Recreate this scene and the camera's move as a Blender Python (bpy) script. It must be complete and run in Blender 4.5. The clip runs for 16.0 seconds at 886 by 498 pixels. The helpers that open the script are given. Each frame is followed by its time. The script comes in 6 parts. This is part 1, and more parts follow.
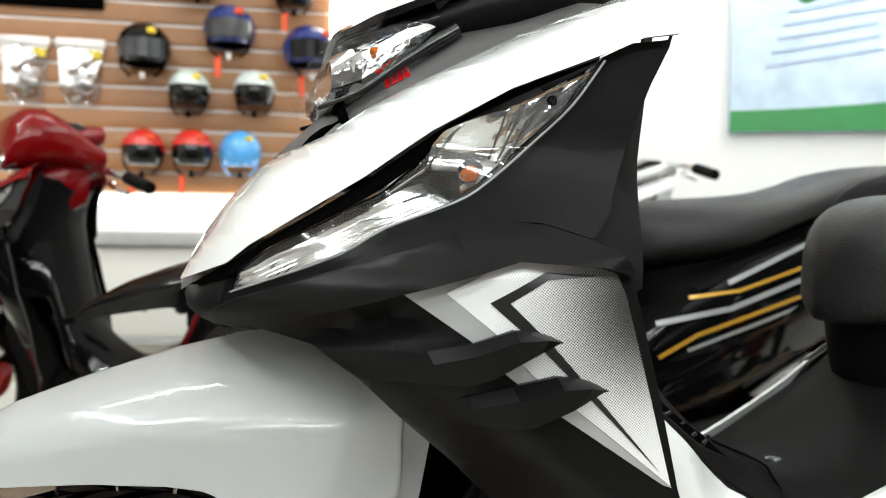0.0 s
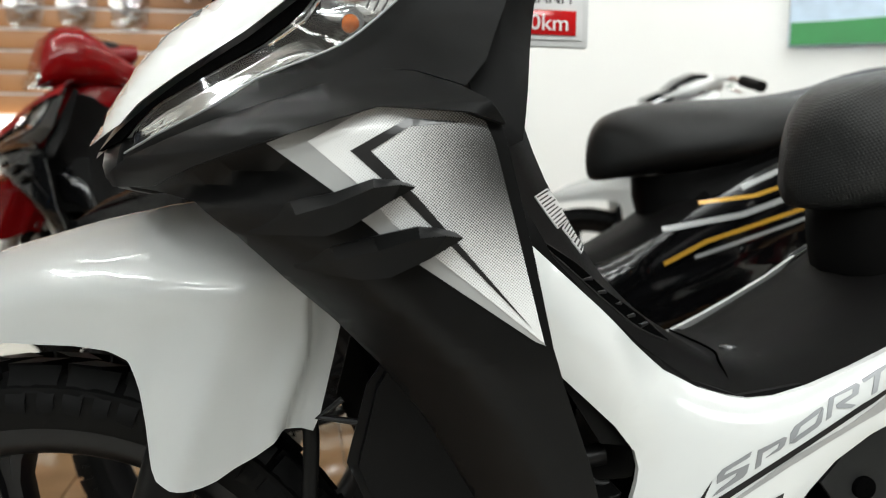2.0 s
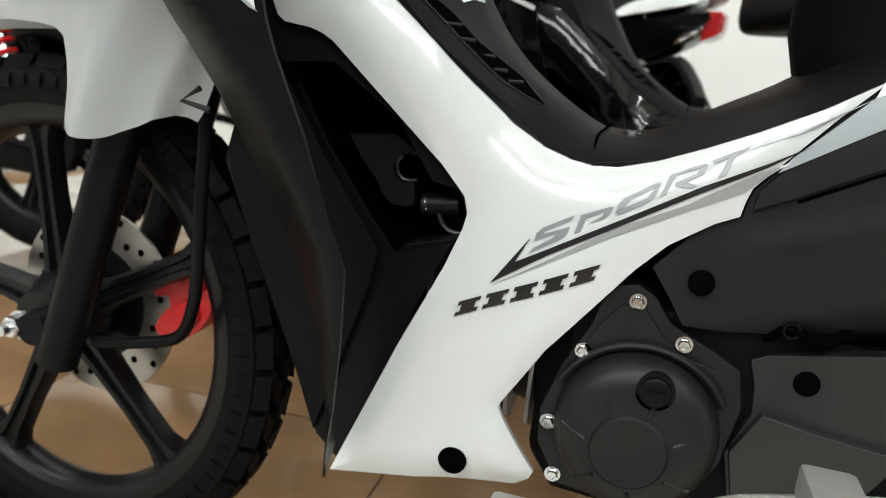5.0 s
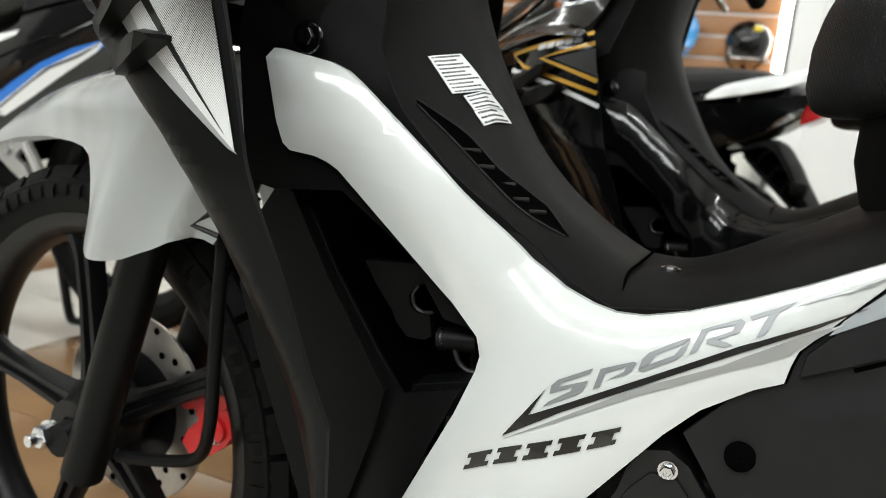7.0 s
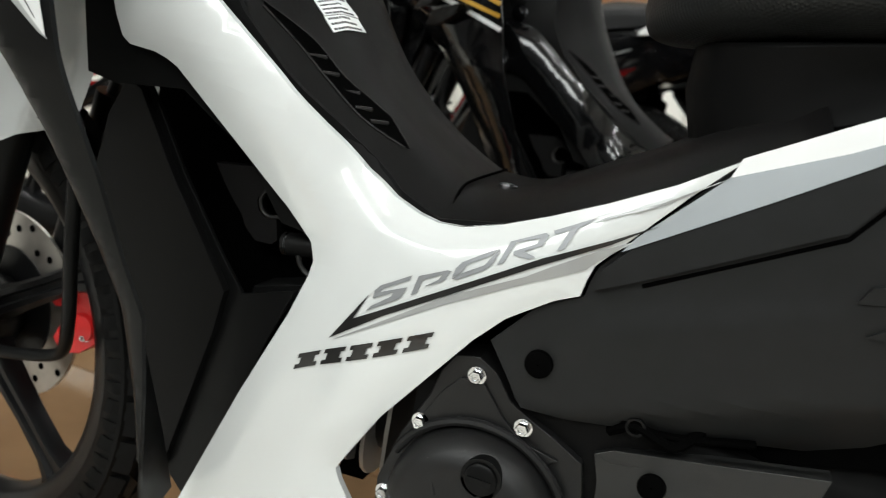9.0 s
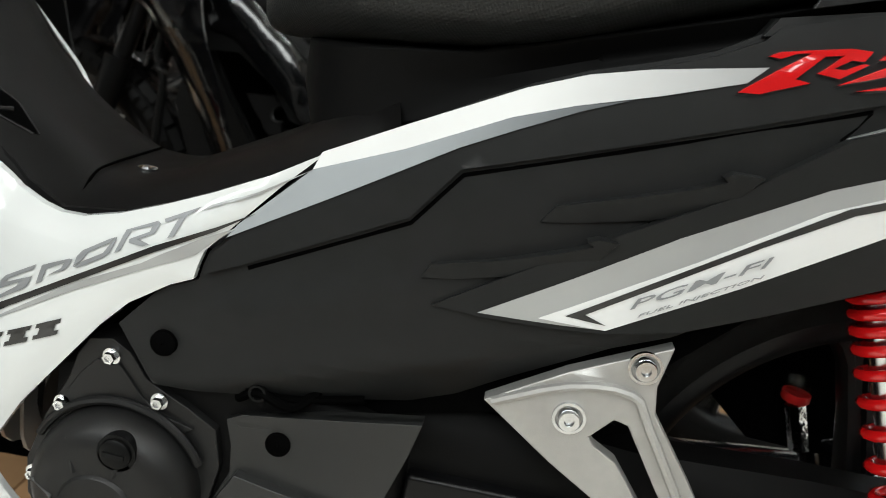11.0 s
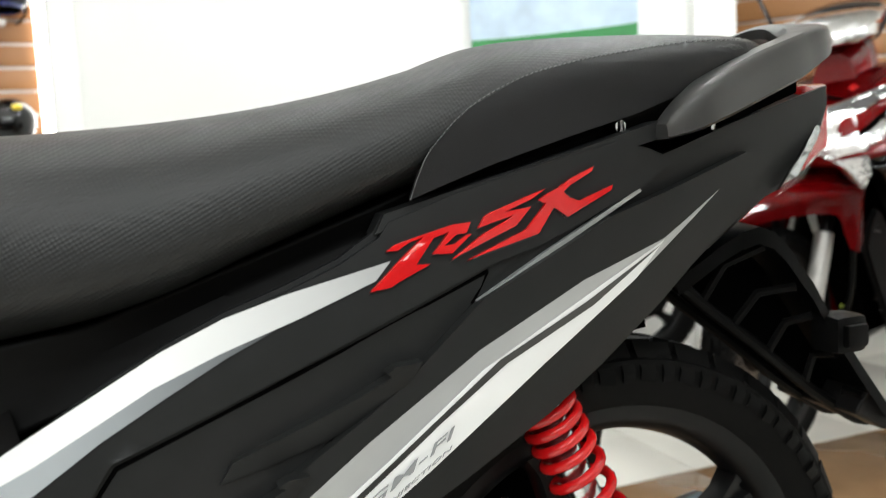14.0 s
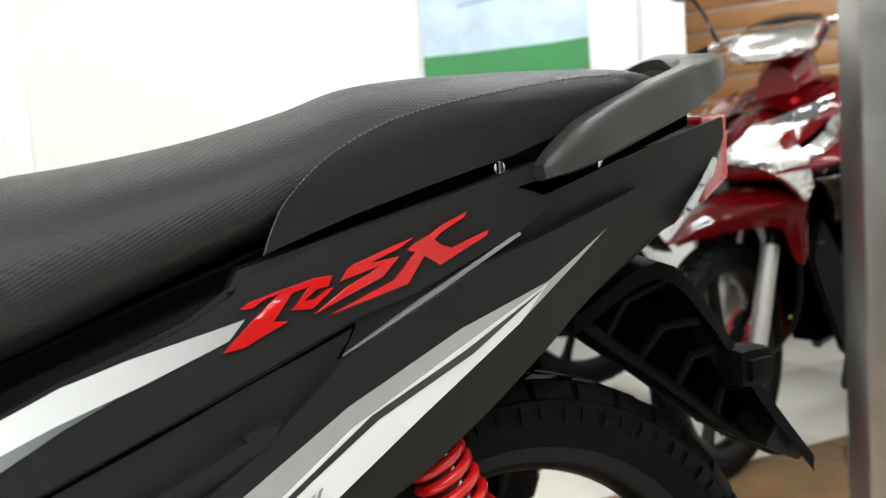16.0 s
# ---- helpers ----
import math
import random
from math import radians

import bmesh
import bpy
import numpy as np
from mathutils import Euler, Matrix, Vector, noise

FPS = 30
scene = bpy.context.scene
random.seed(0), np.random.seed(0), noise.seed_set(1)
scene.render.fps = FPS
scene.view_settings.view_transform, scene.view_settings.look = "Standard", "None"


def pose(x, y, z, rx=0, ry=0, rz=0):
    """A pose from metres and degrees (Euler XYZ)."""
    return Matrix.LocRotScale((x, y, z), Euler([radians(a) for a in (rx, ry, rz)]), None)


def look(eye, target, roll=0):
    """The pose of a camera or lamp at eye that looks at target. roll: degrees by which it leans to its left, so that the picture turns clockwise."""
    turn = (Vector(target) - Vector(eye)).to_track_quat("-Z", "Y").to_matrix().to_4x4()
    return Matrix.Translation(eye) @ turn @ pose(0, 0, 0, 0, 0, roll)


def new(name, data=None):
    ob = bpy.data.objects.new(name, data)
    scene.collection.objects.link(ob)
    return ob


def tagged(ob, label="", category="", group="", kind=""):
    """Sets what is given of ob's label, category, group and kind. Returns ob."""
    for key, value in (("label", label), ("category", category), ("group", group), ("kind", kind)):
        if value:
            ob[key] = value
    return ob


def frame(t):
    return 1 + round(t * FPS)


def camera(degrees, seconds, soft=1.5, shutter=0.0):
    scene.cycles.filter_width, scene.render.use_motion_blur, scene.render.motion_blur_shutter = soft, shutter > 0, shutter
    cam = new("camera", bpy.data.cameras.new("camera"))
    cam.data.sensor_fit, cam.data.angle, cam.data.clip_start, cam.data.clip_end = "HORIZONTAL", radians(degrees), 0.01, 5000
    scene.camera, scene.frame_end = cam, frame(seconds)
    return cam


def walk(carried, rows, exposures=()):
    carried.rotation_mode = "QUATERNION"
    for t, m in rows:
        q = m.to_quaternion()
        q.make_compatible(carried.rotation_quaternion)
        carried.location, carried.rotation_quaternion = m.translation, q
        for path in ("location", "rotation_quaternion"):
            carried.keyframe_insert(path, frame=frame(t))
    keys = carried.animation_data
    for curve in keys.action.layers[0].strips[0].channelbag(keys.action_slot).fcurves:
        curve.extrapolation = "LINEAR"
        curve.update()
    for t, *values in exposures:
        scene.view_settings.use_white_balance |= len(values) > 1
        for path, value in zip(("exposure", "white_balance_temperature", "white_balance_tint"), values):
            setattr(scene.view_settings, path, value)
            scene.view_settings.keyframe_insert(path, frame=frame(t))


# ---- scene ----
cam = camera(57.86, 16.0, soft=0.65, shutter=0.3)
cam.data.dof.use_dof = True
cam.data.dof.focus_distance = 0.54
cam.data.dof.aperture_fstop = 8.0
# seconds, eye in metres, yaw, pitch and roll in degrees
ROWS = [
    (0, 0.0842, -0.6636, 0.7674, -15.24, -1.73, 0.70),
    (0.5, 0.0928, -0.6615, 0.7600, -15.06, -1.67, 0.80),
    (1, 0.1447, -0.6682, 0.7299, -14.16, -5.61, 0.69),
    (1.5, 0.1831, -0.6685, 0.7216, -12.61, -6.71, 0.51),
    (2, 0.2023, -0.6776, 0.7196, -10.17, -6.50, 0.44),
    (2.5, 0.2381, -0.6942, 0.7129, -7.30, -6.53, -0.29),
    (3, 0.3288, -0.7640, 0.6621, -3.26, -7.74, -1.25),
    (3.5, 0.4572, -0.7874, 0.5946, 4.96, -10.34, -0.28),
    (3.7, 0.4938, -0.7772, 0.5825, 7.44, -11.60, 1.33),
    (5.8, 0.6182, -0.6934, 0.6349, 15.50, -13.78, 6.97),
    (6, 0.6266, -0.6794, 0.6462, 16.72, -12.16, 7.18),
    (6.5, 0.6359, -0.6558, 0.6550, 20.05, -10.20, 6.57),
    (7, 0.6402, -0.6440, 0.6536, 21.93, -9.98, 6.08),
    (7.5, 0.6559, -0.6412, 0.6454, 22.61, -9.97, 6.20),
    (8, 0.6865, -0.6349, 0.6309, 22.06, -10.75, 7.49),
    (8.2, 0.6929, -0.6295, 0.6273, 21.45, -11.30, 8.09),
    (10.3, 0.8284, -0.6192, 0.7111, 9.66, -17.74, 11.90),
    (10.5, 0.8408, -0.6242, 0.7123, 7.43, -17.05, 11.94),
    (11, 0.8594, -0.6250, 0.7164, 3.81, -16.42, 11.49),
    (11.5, 0.8665, -0.6275, 0.7245, 0.41, -14.89, 9.89),
    (12, 0.8616, -0.6310, 0.7273, -8.63, -11.20, 6.77),
    (12.5, 0.8338, -0.6325, 0.7237, -14.32, -9.85, 3.54),
    (13, 0.8289, -0.6296, 0.7295, -16.05, -9.16, 1.32),
    (13.5, 0.8363, -0.6191, 0.7433, -17.83, -8.37, -0.87),
    (14, 0.8496, -0.5876, 0.7725, -21.01, -5.61, -2.83),
    (14.5, 0.8674, -0.5670, 0.7910, -24.13, -3.94, -3.78),
    (15, 0.8936, -0.5661, 0.7931, -25.58, -3.13, -4.49),
    (15.5, 0.9119, -0.5737, 0.7932, -25.40, -2.82, -4.90),
    (16, 0.9215, -0.5936, 0.7919, -22.86, -4.97, -3.98),
]


def aim(x, y, z, yaw, pitch, roll):
    a, b = radians(yaw), radians(pitch)
    ahead = Vector((-math.sin(a) * math.cos(b), math.cos(a) * math.cos(b), math.sin(b)))
    return look((x, y, z), Vector((x, y, z)) + ahead, roll)


walk(cam, [(t, aim(*row)) for t, *row in ROWS], [(0, 0.0), (1, -0.06), (2, -0.12), (3, -0.18), (8.2, -0.14), (10.3, -0.22), (11, -0.15), (12, -0.04), (12.5, 0.04), (16, 0.04)])

# ---- light ----
world = bpy.data.worlds.new("showroom_air")
scene.world = world
world.use_nodes = True
world.node_tree.nodes["Background"].inputs[0].default_value = (0.9, 0.95, 1.0, 1)
world.node_tree.nodes["Background"].inputs[1].default_value = 0.04
CEILING = 3.1


def lamp(name, x, y, sx, sy, watts, z=CEILING - 0.05, tint=(0.945, 0.985, 0.965)):
    data = bpy.data.lights.new(name, "AREA")
    data.shape, data.size, data.size_y, data.energy, data.color = "RECTANGLE", sx, sy, watts, tint
    ob = new(name, data)
    ob.matrix_world = pose(x, y, z)
    return ob


for lx, ly, sx, sy, watts in ((0.3, -1.3, 4.6, 0.06, 29), (0.3, 0.1, 4.6, 0.06, 14), (0.5, 1.5, 4.6, 0.06, 54), (-2.1, 0.1, 0.06, 2.7, 72), (2.7, 0.1, 0.06, 2.7, 60), (0.3, -2.5, 4.6, 0.06, 86)):
    lamp("ceiling_tube_light", lx, ly, sx, sy, watts)
# added fill light from behind the camera; no such lamp is seen
front = lamp("shop_front_light", -0.4, -3.12, 6.0, 0.35, 98, 2.35)
front.matrix_world = pose(-0.4, -3.12, 2.35, 70, 0, 0)

# ---- materials ----
def material(name, colour, rough=0.5, metal=0.0, spread=0.12, scale=30.0, bump=0.0, fine=300.0, coat=0.0, glow=0.0, clear=0.0, gloss=0.5):
    """A surface with tone that varies at two scales, fine relief and, where wanted, a clear coat."""
    m = bpy.data.materials.new(name)
    m.use_nodes = True
    nodes, links = m.node_tree.nodes, m.node_tree.links
    bsdf = nodes["Principled BSDF"]
    where = nodes.new("ShaderNodeTexCoord")
    broad, grain = nodes.new("ShaderNodeTexNoise"), nodes.new("ShaderNodeTexNoise")
    broad.inputs["Scale"].default_value, broad.inputs["Detail"].default_value = scale * 0.15, 4
    grain.inputs["Scale"].default_value, grain.inputs["Detail"].default_value = scale, 3
    for n in (broad, grain):
        links.new(where.outputs["Object"], n.inputs["Vector"])
    both = nodes.new("ShaderNodeMath")
    both.operation = "ADD"
    links.new(broad.outputs["Fac"], both.inputs[0])
    links.new(grain.outputs["Fac"], both.inputs[1])
    ramp = nodes.new("ShaderNodeMapRange")
    ramp.inputs["From Min"].default_value, ramp.inputs["From Max"].default_value = 0.6, 1.4
    ramp.inputs["To Min"].default_value, ramp.inputs["To Max"].default_value = 1 - spread, 1 + spread
    links.new(both.outputs[0], ramp.inputs["Value"])
    tone = nodes.new("ShaderNodeVectorMath")
    tone.operation = "SCALE"
    tone.inputs[0].default_value = colour
    links.new(ramp.outputs["Result"], tone.inputs["Scale"])
    links.new(tone.outputs[0], bsdf.inputs["Base Color"])
    shine = nodes.new("ShaderNodeMath")
    shine.operation = "MULTIPLY"
    shine.inputs[1].default_value = rough
    links.new(ramp.outputs["Result"], shine.inputs[0])
    links.new(shine.outputs[0], bsdf.inputs["Roughness"])
    bsdf.inputs["Metallic"].default_value = metal
    bsdf.inputs["Specular IOR Level"].default_value = gloss
    bsdf.inputs["Coat Weight"].default_value, bsdf.inputs["Coat Roughness"].default_value = coat, 0.03
    bsdf.inputs["Transmission Weight"].default_value = clear
    if clear:
        bsdf.inputs["IOR"].default_value = 1.3
    if bump:
        tiny, relief = nodes.new("ShaderNodeTexNoise"), nodes.new("ShaderNodeBump")
        tiny.inputs["Scale"].default_value, tiny.inputs["Detail"].default_value = fine, 2
        relief.inputs["Strength"].default_value, relief.inputs["Distance"].default_value = bump, 0.001
        links.new(where.outputs["Object"], tiny.inputs["Vector"])
        links.new(tiny.outputs["Fac"], relief.inputs["Height"])
        links.new(relief.outputs[0], bsdf.inputs["Normal"])
    if glow:
        bsdf.inputs["Emission Color"].default_value, bsdf.inputs["Emission Strength"].default_value = (*colour, 1), glow
    return m


def dimpled(name, colour, rough, pitch):
    """Vinyl with a lattice of small raised dots."""
    m = material(name, colour, rough, spread=0.15, scale=60, gloss=0.33)
    nodes, links = m.node_tree.nodes, m.node_tree.links
    where, turn, grid = nodes.new("ShaderNodeTexCoord"), nodes.new("ShaderNodeMapping"), nodes.new("ShaderNodeTexVoronoi")
    turn.inputs["Rotation"].default_value = (0, radians(28), radians(8))
    grid.inputs["Scale"].default_value, grid.inputs["Randomness"].default_value = 1 / pitch, 0.08
    relief = nodes.new("ShaderNodeBump")
    relief.invert = True
    relief.inputs["Strength"].default_value, relief.inputs["Distance"].default_value = 0.40, 0.0010
    links.new(where.outputs["Object"], turn.inputs["Vector"])
    links.new(turn.outputs[0], grid.inputs["Vector"])
    links.new(grid.outputs["Distance"], relief.inputs["Height"])
    links.new(relief.outputs[0], nodes["Principled BSDF"].inputs["Normal"])
    return m


def halftone(name, light, dark):
    """Printed film that fades from light to dark through rows of dots, towards its upper rear corner."""
    m = material(name, light, 0.3, spread=0.03, coat=0.4)
    nodes, links = m.node_tree.nodes, m.node_tree.links
    bsdf = nodes["Principled BSDF"]
    where, split, flat = nodes.new("ShaderNodeTexCoord"), nodes.new("ShaderNodeSeparateXYZ"), nodes.new("ShaderNodeCombineXYZ")
    links.new(where.outputs["Object"], split.inputs[0])
    links.new(split.outputs["X"], flat.inputs["X"])
    links.new(split.outputs["Z"], flat.inputs["Y"])
    turn, dots = nodes.new("ShaderNodeMapping"), nodes.new("ShaderNodeTexVoronoi")
    turn.inputs["Rotation"].default_value = (0, 0, radians(38))
    dots.voronoi_dimensions = "2D"
    dots.inputs["Scale"].default_value, dots.inputs["Randomness"].default_value = 780, 0.0
    links.new(flat.outputs[0], turn.inputs["Vector"])
    links.new(turn.outputs[0], dots.inputs["Vector"])
    away, fade, edge = nodes.new("ShaderNodeVectorMath"), nodes.new("ShaderNodeMapRange"), nodes.new("ShaderNodeMapRange")
    away.operation = "DISTANCE"
    away.inputs[1].default_value = (0.322, 0.722, 0)
    links.new(flat.outputs[0], away.inputs[0])
    fade.inputs["From Min"].default_value, fade.inputs["From Max"].default_value = 0.0, 0.105
    fade.inputs["To Min"].default_value, fade.inputs["To Max"].default_value = 0.88, -0.10
    links.new(away.outputs["Value"], fade.inputs["Value"])
    less = nodes.new("ShaderNodeMath")
    less.operation = "SUBTRACT"
    links.new(fade.outputs["Result"], less.inputs[0])
    links.new(dots.outputs["Distance"], less.inputs[1])
    edge.inputs["From Min"].default_value, edge.inputs["From Max"].default_value = -0.22, 0.22
    links.new(less.outputs[0], edge.inputs["Value"])
    mix = nodes.new("ShaderNodeMix")
    mix.data_type = "RGBA"
    mix.inputs["A"].default_value, mix.inputs["B"].default_value = (*light, 1), (*dark, 1)
    links.new(edge.outputs["Result"], mix.inputs["Factor"])
    links.new(mix.outputs["Result"], bsdf.inputs["Base Color"])
    return m


WHITE = material("gloss_white_paint", (0.63, 0.65, 0.645), 0.22, spread=0.015, scale=8, coat=1.0)
BLACK_MATT = material("matt_black_panel", (0.0050, 0.0051, 0.0051), 0.35, gloss=0.09, spread=0.10, scale=60, bump=0.05, fine=1500)
SIDE_MATT = material("matt_charcoal_cover", (0.0140, 0.0145, 0.0145), 0.43, gloss=0.14, spread=0.10, scale=60, bump=0.05, fine=1500)
BLACK_GRAIN = material("grained_black_plastic", (0.0042, 0.0042, 0.0042), 0.50, gloss=0.07, spread=0.14, scale=60, bump=0.12, fine=1800)
GREY_PLASTIC = material("dark_grey_plastic", (0.0115, 0.011, 0.011), 0.45, gloss=0.13, spread=0.10, scale=60, bump=0.12, fine=1600)
# near-black that paints shade into gaps and hollows; real black parts use it too
DEEP = material("painted_shade_and_black_plastic", (0.0016, 0.0016, 0.0016), 0.7, gloss=0.0, spread=0.2, scale=40)
GLOSS_BLACK = material("gloss_black_paint", (0.003, 0.003, 0.0034), 0.12, gloss=0.35, spread=0.05, coat=0.35)
SEAT_DOT = dimpled("dimpled_seat_vinyl", (0.0095, 0.0101, 0.0101), 0.46, 0.0023)
SEAT_PLAIN = material("plain_seat_vinyl", (0.010, 0.010, 0.0105), 0.50, gloss=0.2, spread=0.12, scale=80, bump=0.15, fine=900)
THREAD = material("pale_thread", (0.13, 0.13, 0.13), 0.8)
RUBBER = material("tyre_rubber", (0.0038, 0.0038, 0.0038), 0.50, gloss=0.07, spread=0.25, scale=50, bump=0.1, fine=600)
RIM = material("satin_black_rim", (0.004, 0.004, 0.0043), 0.32, gloss=0.2, spread=0.12, scale=30, bump=0.04, fine=800)
STEEL = material("bright_zinc_steel", (0.66, 0.67, 0.68), 0.22, 1.0, spread=0.15, scale=90)
CHROME = material("chrome", (0.82, 0.82, 0.82), 0.08, 1.0, spread=0.04)
CAST = material("cast_aluminium", (0.42, 0.415, 0.40), 0.42, 0.6, spread=0.10, scale=70, bump=0.15, fine=1200)
DISC = material("brushed_brake_disc", (0.45, 0.43, 0.40), 0.38, 1.0, spread=0.15, scale=70)
RED_GLOSS = material("gloss_red_enamel", (0.48, 0.006, 0.007), 0.14, gloss=0.3, spread=0.06, coat=0.6)
RED_CALIPER = material("red_cast_caliper", (0.52, 0.015, 0.015), 0.4, spread=0.10, scale=60, bump=0.1)
DECAL_GREY = material("silver_grey_film", (0.36, 0.37, 0.37), 0.35, 0.3, spread=0.05, coat=0.4)
DECAL_WHITE = material("white_film", (0.74, 0.75, 0.75), 0.25, spread=0.02, coat=0.6)
DECAL_BLACK = material("black_film", (0.010, 0.010, 0.010), 0.3, spread=0.05, coat=0.4)
SILVER_TEXT = material("silver_letter_film", (0.26, 0.27, 0.28), 0.40, 0.3, spread=0.05)
FADE = halftone("dot_faded_film", (0.66, 0.67, 0.67), (0.02, 0.02, 0.02))


def graded(name, first, last, x0, x1, rough, metal):
    """Printed film whose colour runs from one tone to another along the motorbike, painting in its reflections."""
    m = material(name, first, rough, metal, spread=0.03, coat=0.6)
    nodes, links = m.node_tree.nodes, m.node_tree.links
    where, split, ramp, mix = nodes.new("ShaderNodeTexCoord"), nodes.new("ShaderNodeSeparateXYZ"), nodes.new("ShaderNodeMapRange"), nodes.new("ShaderNodeMix")
    links.new(where.outputs["Object"], split.inputs[0])
    links.new(split.outputs["X"], ramp.inputs["Value"])
    ramp.inputs["From Min"].default_value, ramp.inputs["From Max"].default_value = x0, x1
    mix.data_type = "RGBA"
    mix.inputs["A"].default_value, mix.inputs["B"].default_value = (*first, 1), (*last, 1)
    links.new(ramp.outputs["Result"], mix.inputs["Factor"])
    links.new(mix.outputs["Result"], nodes["Principled BSDF"].inputs["Base Color"])
    return m


# these tone runs put the films' reflections into the base colour
SILVER_SWEEP = graded("white_to_silver_film", (0.76, 0.77, 0.77), (0.32, 0.325, 0.33), 0.86, 1.00, 0.28, 0.10)
SLATE_SWEEP = graded("slate_to_black_film", (0.44, 0.475, 0.50), (0.035, 0.037, 0.040), 0.80, 0.94, 0.26, 0.35)
def clear_shell(name, tint, shine):
    """Thin clear plastic: light passes straight through, and a constant part is mirrored."""
    m = bpy.data.materials.new(name)
    m.use_nodes = True
    nodes, links = m.node_tree.nodes, m.node_tree.links
    nodes.remove(nodes["Principled BSDF"])
    through_part, mirror, mix = nodes.new("ShaderNodeBsdfTransparent"), nodes.new("ShaderNodeBsdfGlossy"), nodes.new("ShaderNodeMixShader")
    through_part.inputs["Color"].default_value = (*tint, 1)
    mirror.inputs["Roughness"].default_value = 0.03
    mix.inputs["Fac"].default_value = shine
    links.new(through_part.outputs[0], mix.inputs[1])
    links.new(mirror.outputs[0], mix.inputs[2])
    links.new(mix.outputs[0], nodes["Material Output"].inputs["Surface"])
    return m


CLEAR = clear_shell("clear_lens", (0.96, 0.97, 0.97), 0.05)
REFLECTOR = material("lamp_reflector", (0.72, 0.72, 0.72), 0.13, 1.0, spread=0.12, scale=60)
CUT_GLASS = material("cut_lamp_reflector", (0.86, 0.86, 0.86), 0.10, 1.0, spread=0.2, scale=90, bump=1.0, fine=110)
AMBER = material("amber_bulb", (0.55, 0.13, 0.01), 0.2, spread=0.1, clear=0.3)
DOT_GREEN = material("yellow_green_dot", (0.35, 0.50, 0.08), 0.6)
RED_LENS = material("red_tail_lens", (0.45, 0.01, 0.01), 0.1, spread=0.05, coat=1.0)
CREST_GREY = material("satin_grey_cowl", (0.24, 0.235, 0.235), 0.30, 0.2, spread=0.06, scale=60, coat=0.2)
CANDY_RED = material("candy_red_paint", (0.16, 0.002, 0.003), 0.10, 0.0, spread=0.10, scale=300, coat=0.25, gloss=0.2)
RAIL_GREY = material("satin_grey_rail", (0.0372, 0.0372, 0.0360), 0.34, 0.3, spread=0.08, scale=60, bump=0.05, fine=1200)
STICKER = material("silver_warning_sticker", (0.62, 0.63, 0.63), 0.4, 0.2, spread=0.04)
GOLD = material("gold_film", (0.55, 0.30, 0.03), 0.35, 0.3, spread=0.05, coat=0.5)
DEEP_RED = material("metallic_dark_red_paint", (0.11, 0.0012, 0.002), 0.10, 0.0, spread=0.10, scale=300, coat=0.25, gloss=0.2)
BLUE = material("bright_blue_film", (0.01, 0.16, 0.60), 0.3, spread=0.05, coat=0.6)
ENGINE = material("satin_black_engine_cover", (0.009, 0.009, 0.009), 0.42, gloss=0.30, spread=0.12, scale=60, bump=0.1, fine=1500)
CAST_GREY = material("charcoal_cast_plastic", (0.020, 0.0205, 0.020), 0.40, 0.2, spread=0.1, scale=60, bump=0.1, fine=1500)

# ---- building tools ----
from mathutils.bvhtree import BVHTree
from mathutils.geometry import tessellate_polygon


def part(name, bm, mat, parent=None, label="", sharp=42, bevel=0.0):
    """Links a bmesh as one mesh object under a thing or a part."""
    bmesh.ops.recalc_face_normals(bm, faces=bm.faces[:])
    me = bpy.data.meshes.new(name)
    bm.to_mesh(me)
    bm.free()
    me.materials.append(mat)
    me.shade_smooth()
    me.set_sharp_from_angle(angle=radians(sharp))
    ob = new(name, me)
    if parent is not None:
        ob.parent = parent
    if label:
        ob["label"] = label
    if bevel:
        b = ob.modifiers.new("edge", "BEVEL")
        b.width, b.segments, b.limit_method, b.angle_limit, b.harden_normals = bevel, 2, "ANGLE", radians(50), True
    return ob


def thing(name, label, category, group="", at=(0, 0, 0)):
    ob = new(name)
    ob.location = at
    ob.empty_display_size = 0.05
    return tagged(ob, label, category, group)


def smooth(a, b, v):
    u = min(1.0, max(0.0, (v - a) / (b - a)))
    return u * u * (3 - 2 * u)


def curve_through(points, steps):
    """A Catmull-Rom line through points of any size."""
    pts = [np.array(p, float) for p in points]
    pts = [2 * pts[0] - pts[1], *pts, 2 * pts[-1] - pts[-2]]
    line = []
    for i in range(1, len(pts) - 2):
        a, b, c, d = pts[i - 1 : i + 3]
        for k in range(steps):
            t = k / steps
            line.append(0.5 * (2 * b + (c - a) * t + (2 * a - 5 * b + 4 * c - d) * t * t + (3 * b - a - 3 * c + d) * t**3))
    line.append(pts[-2])
    return line


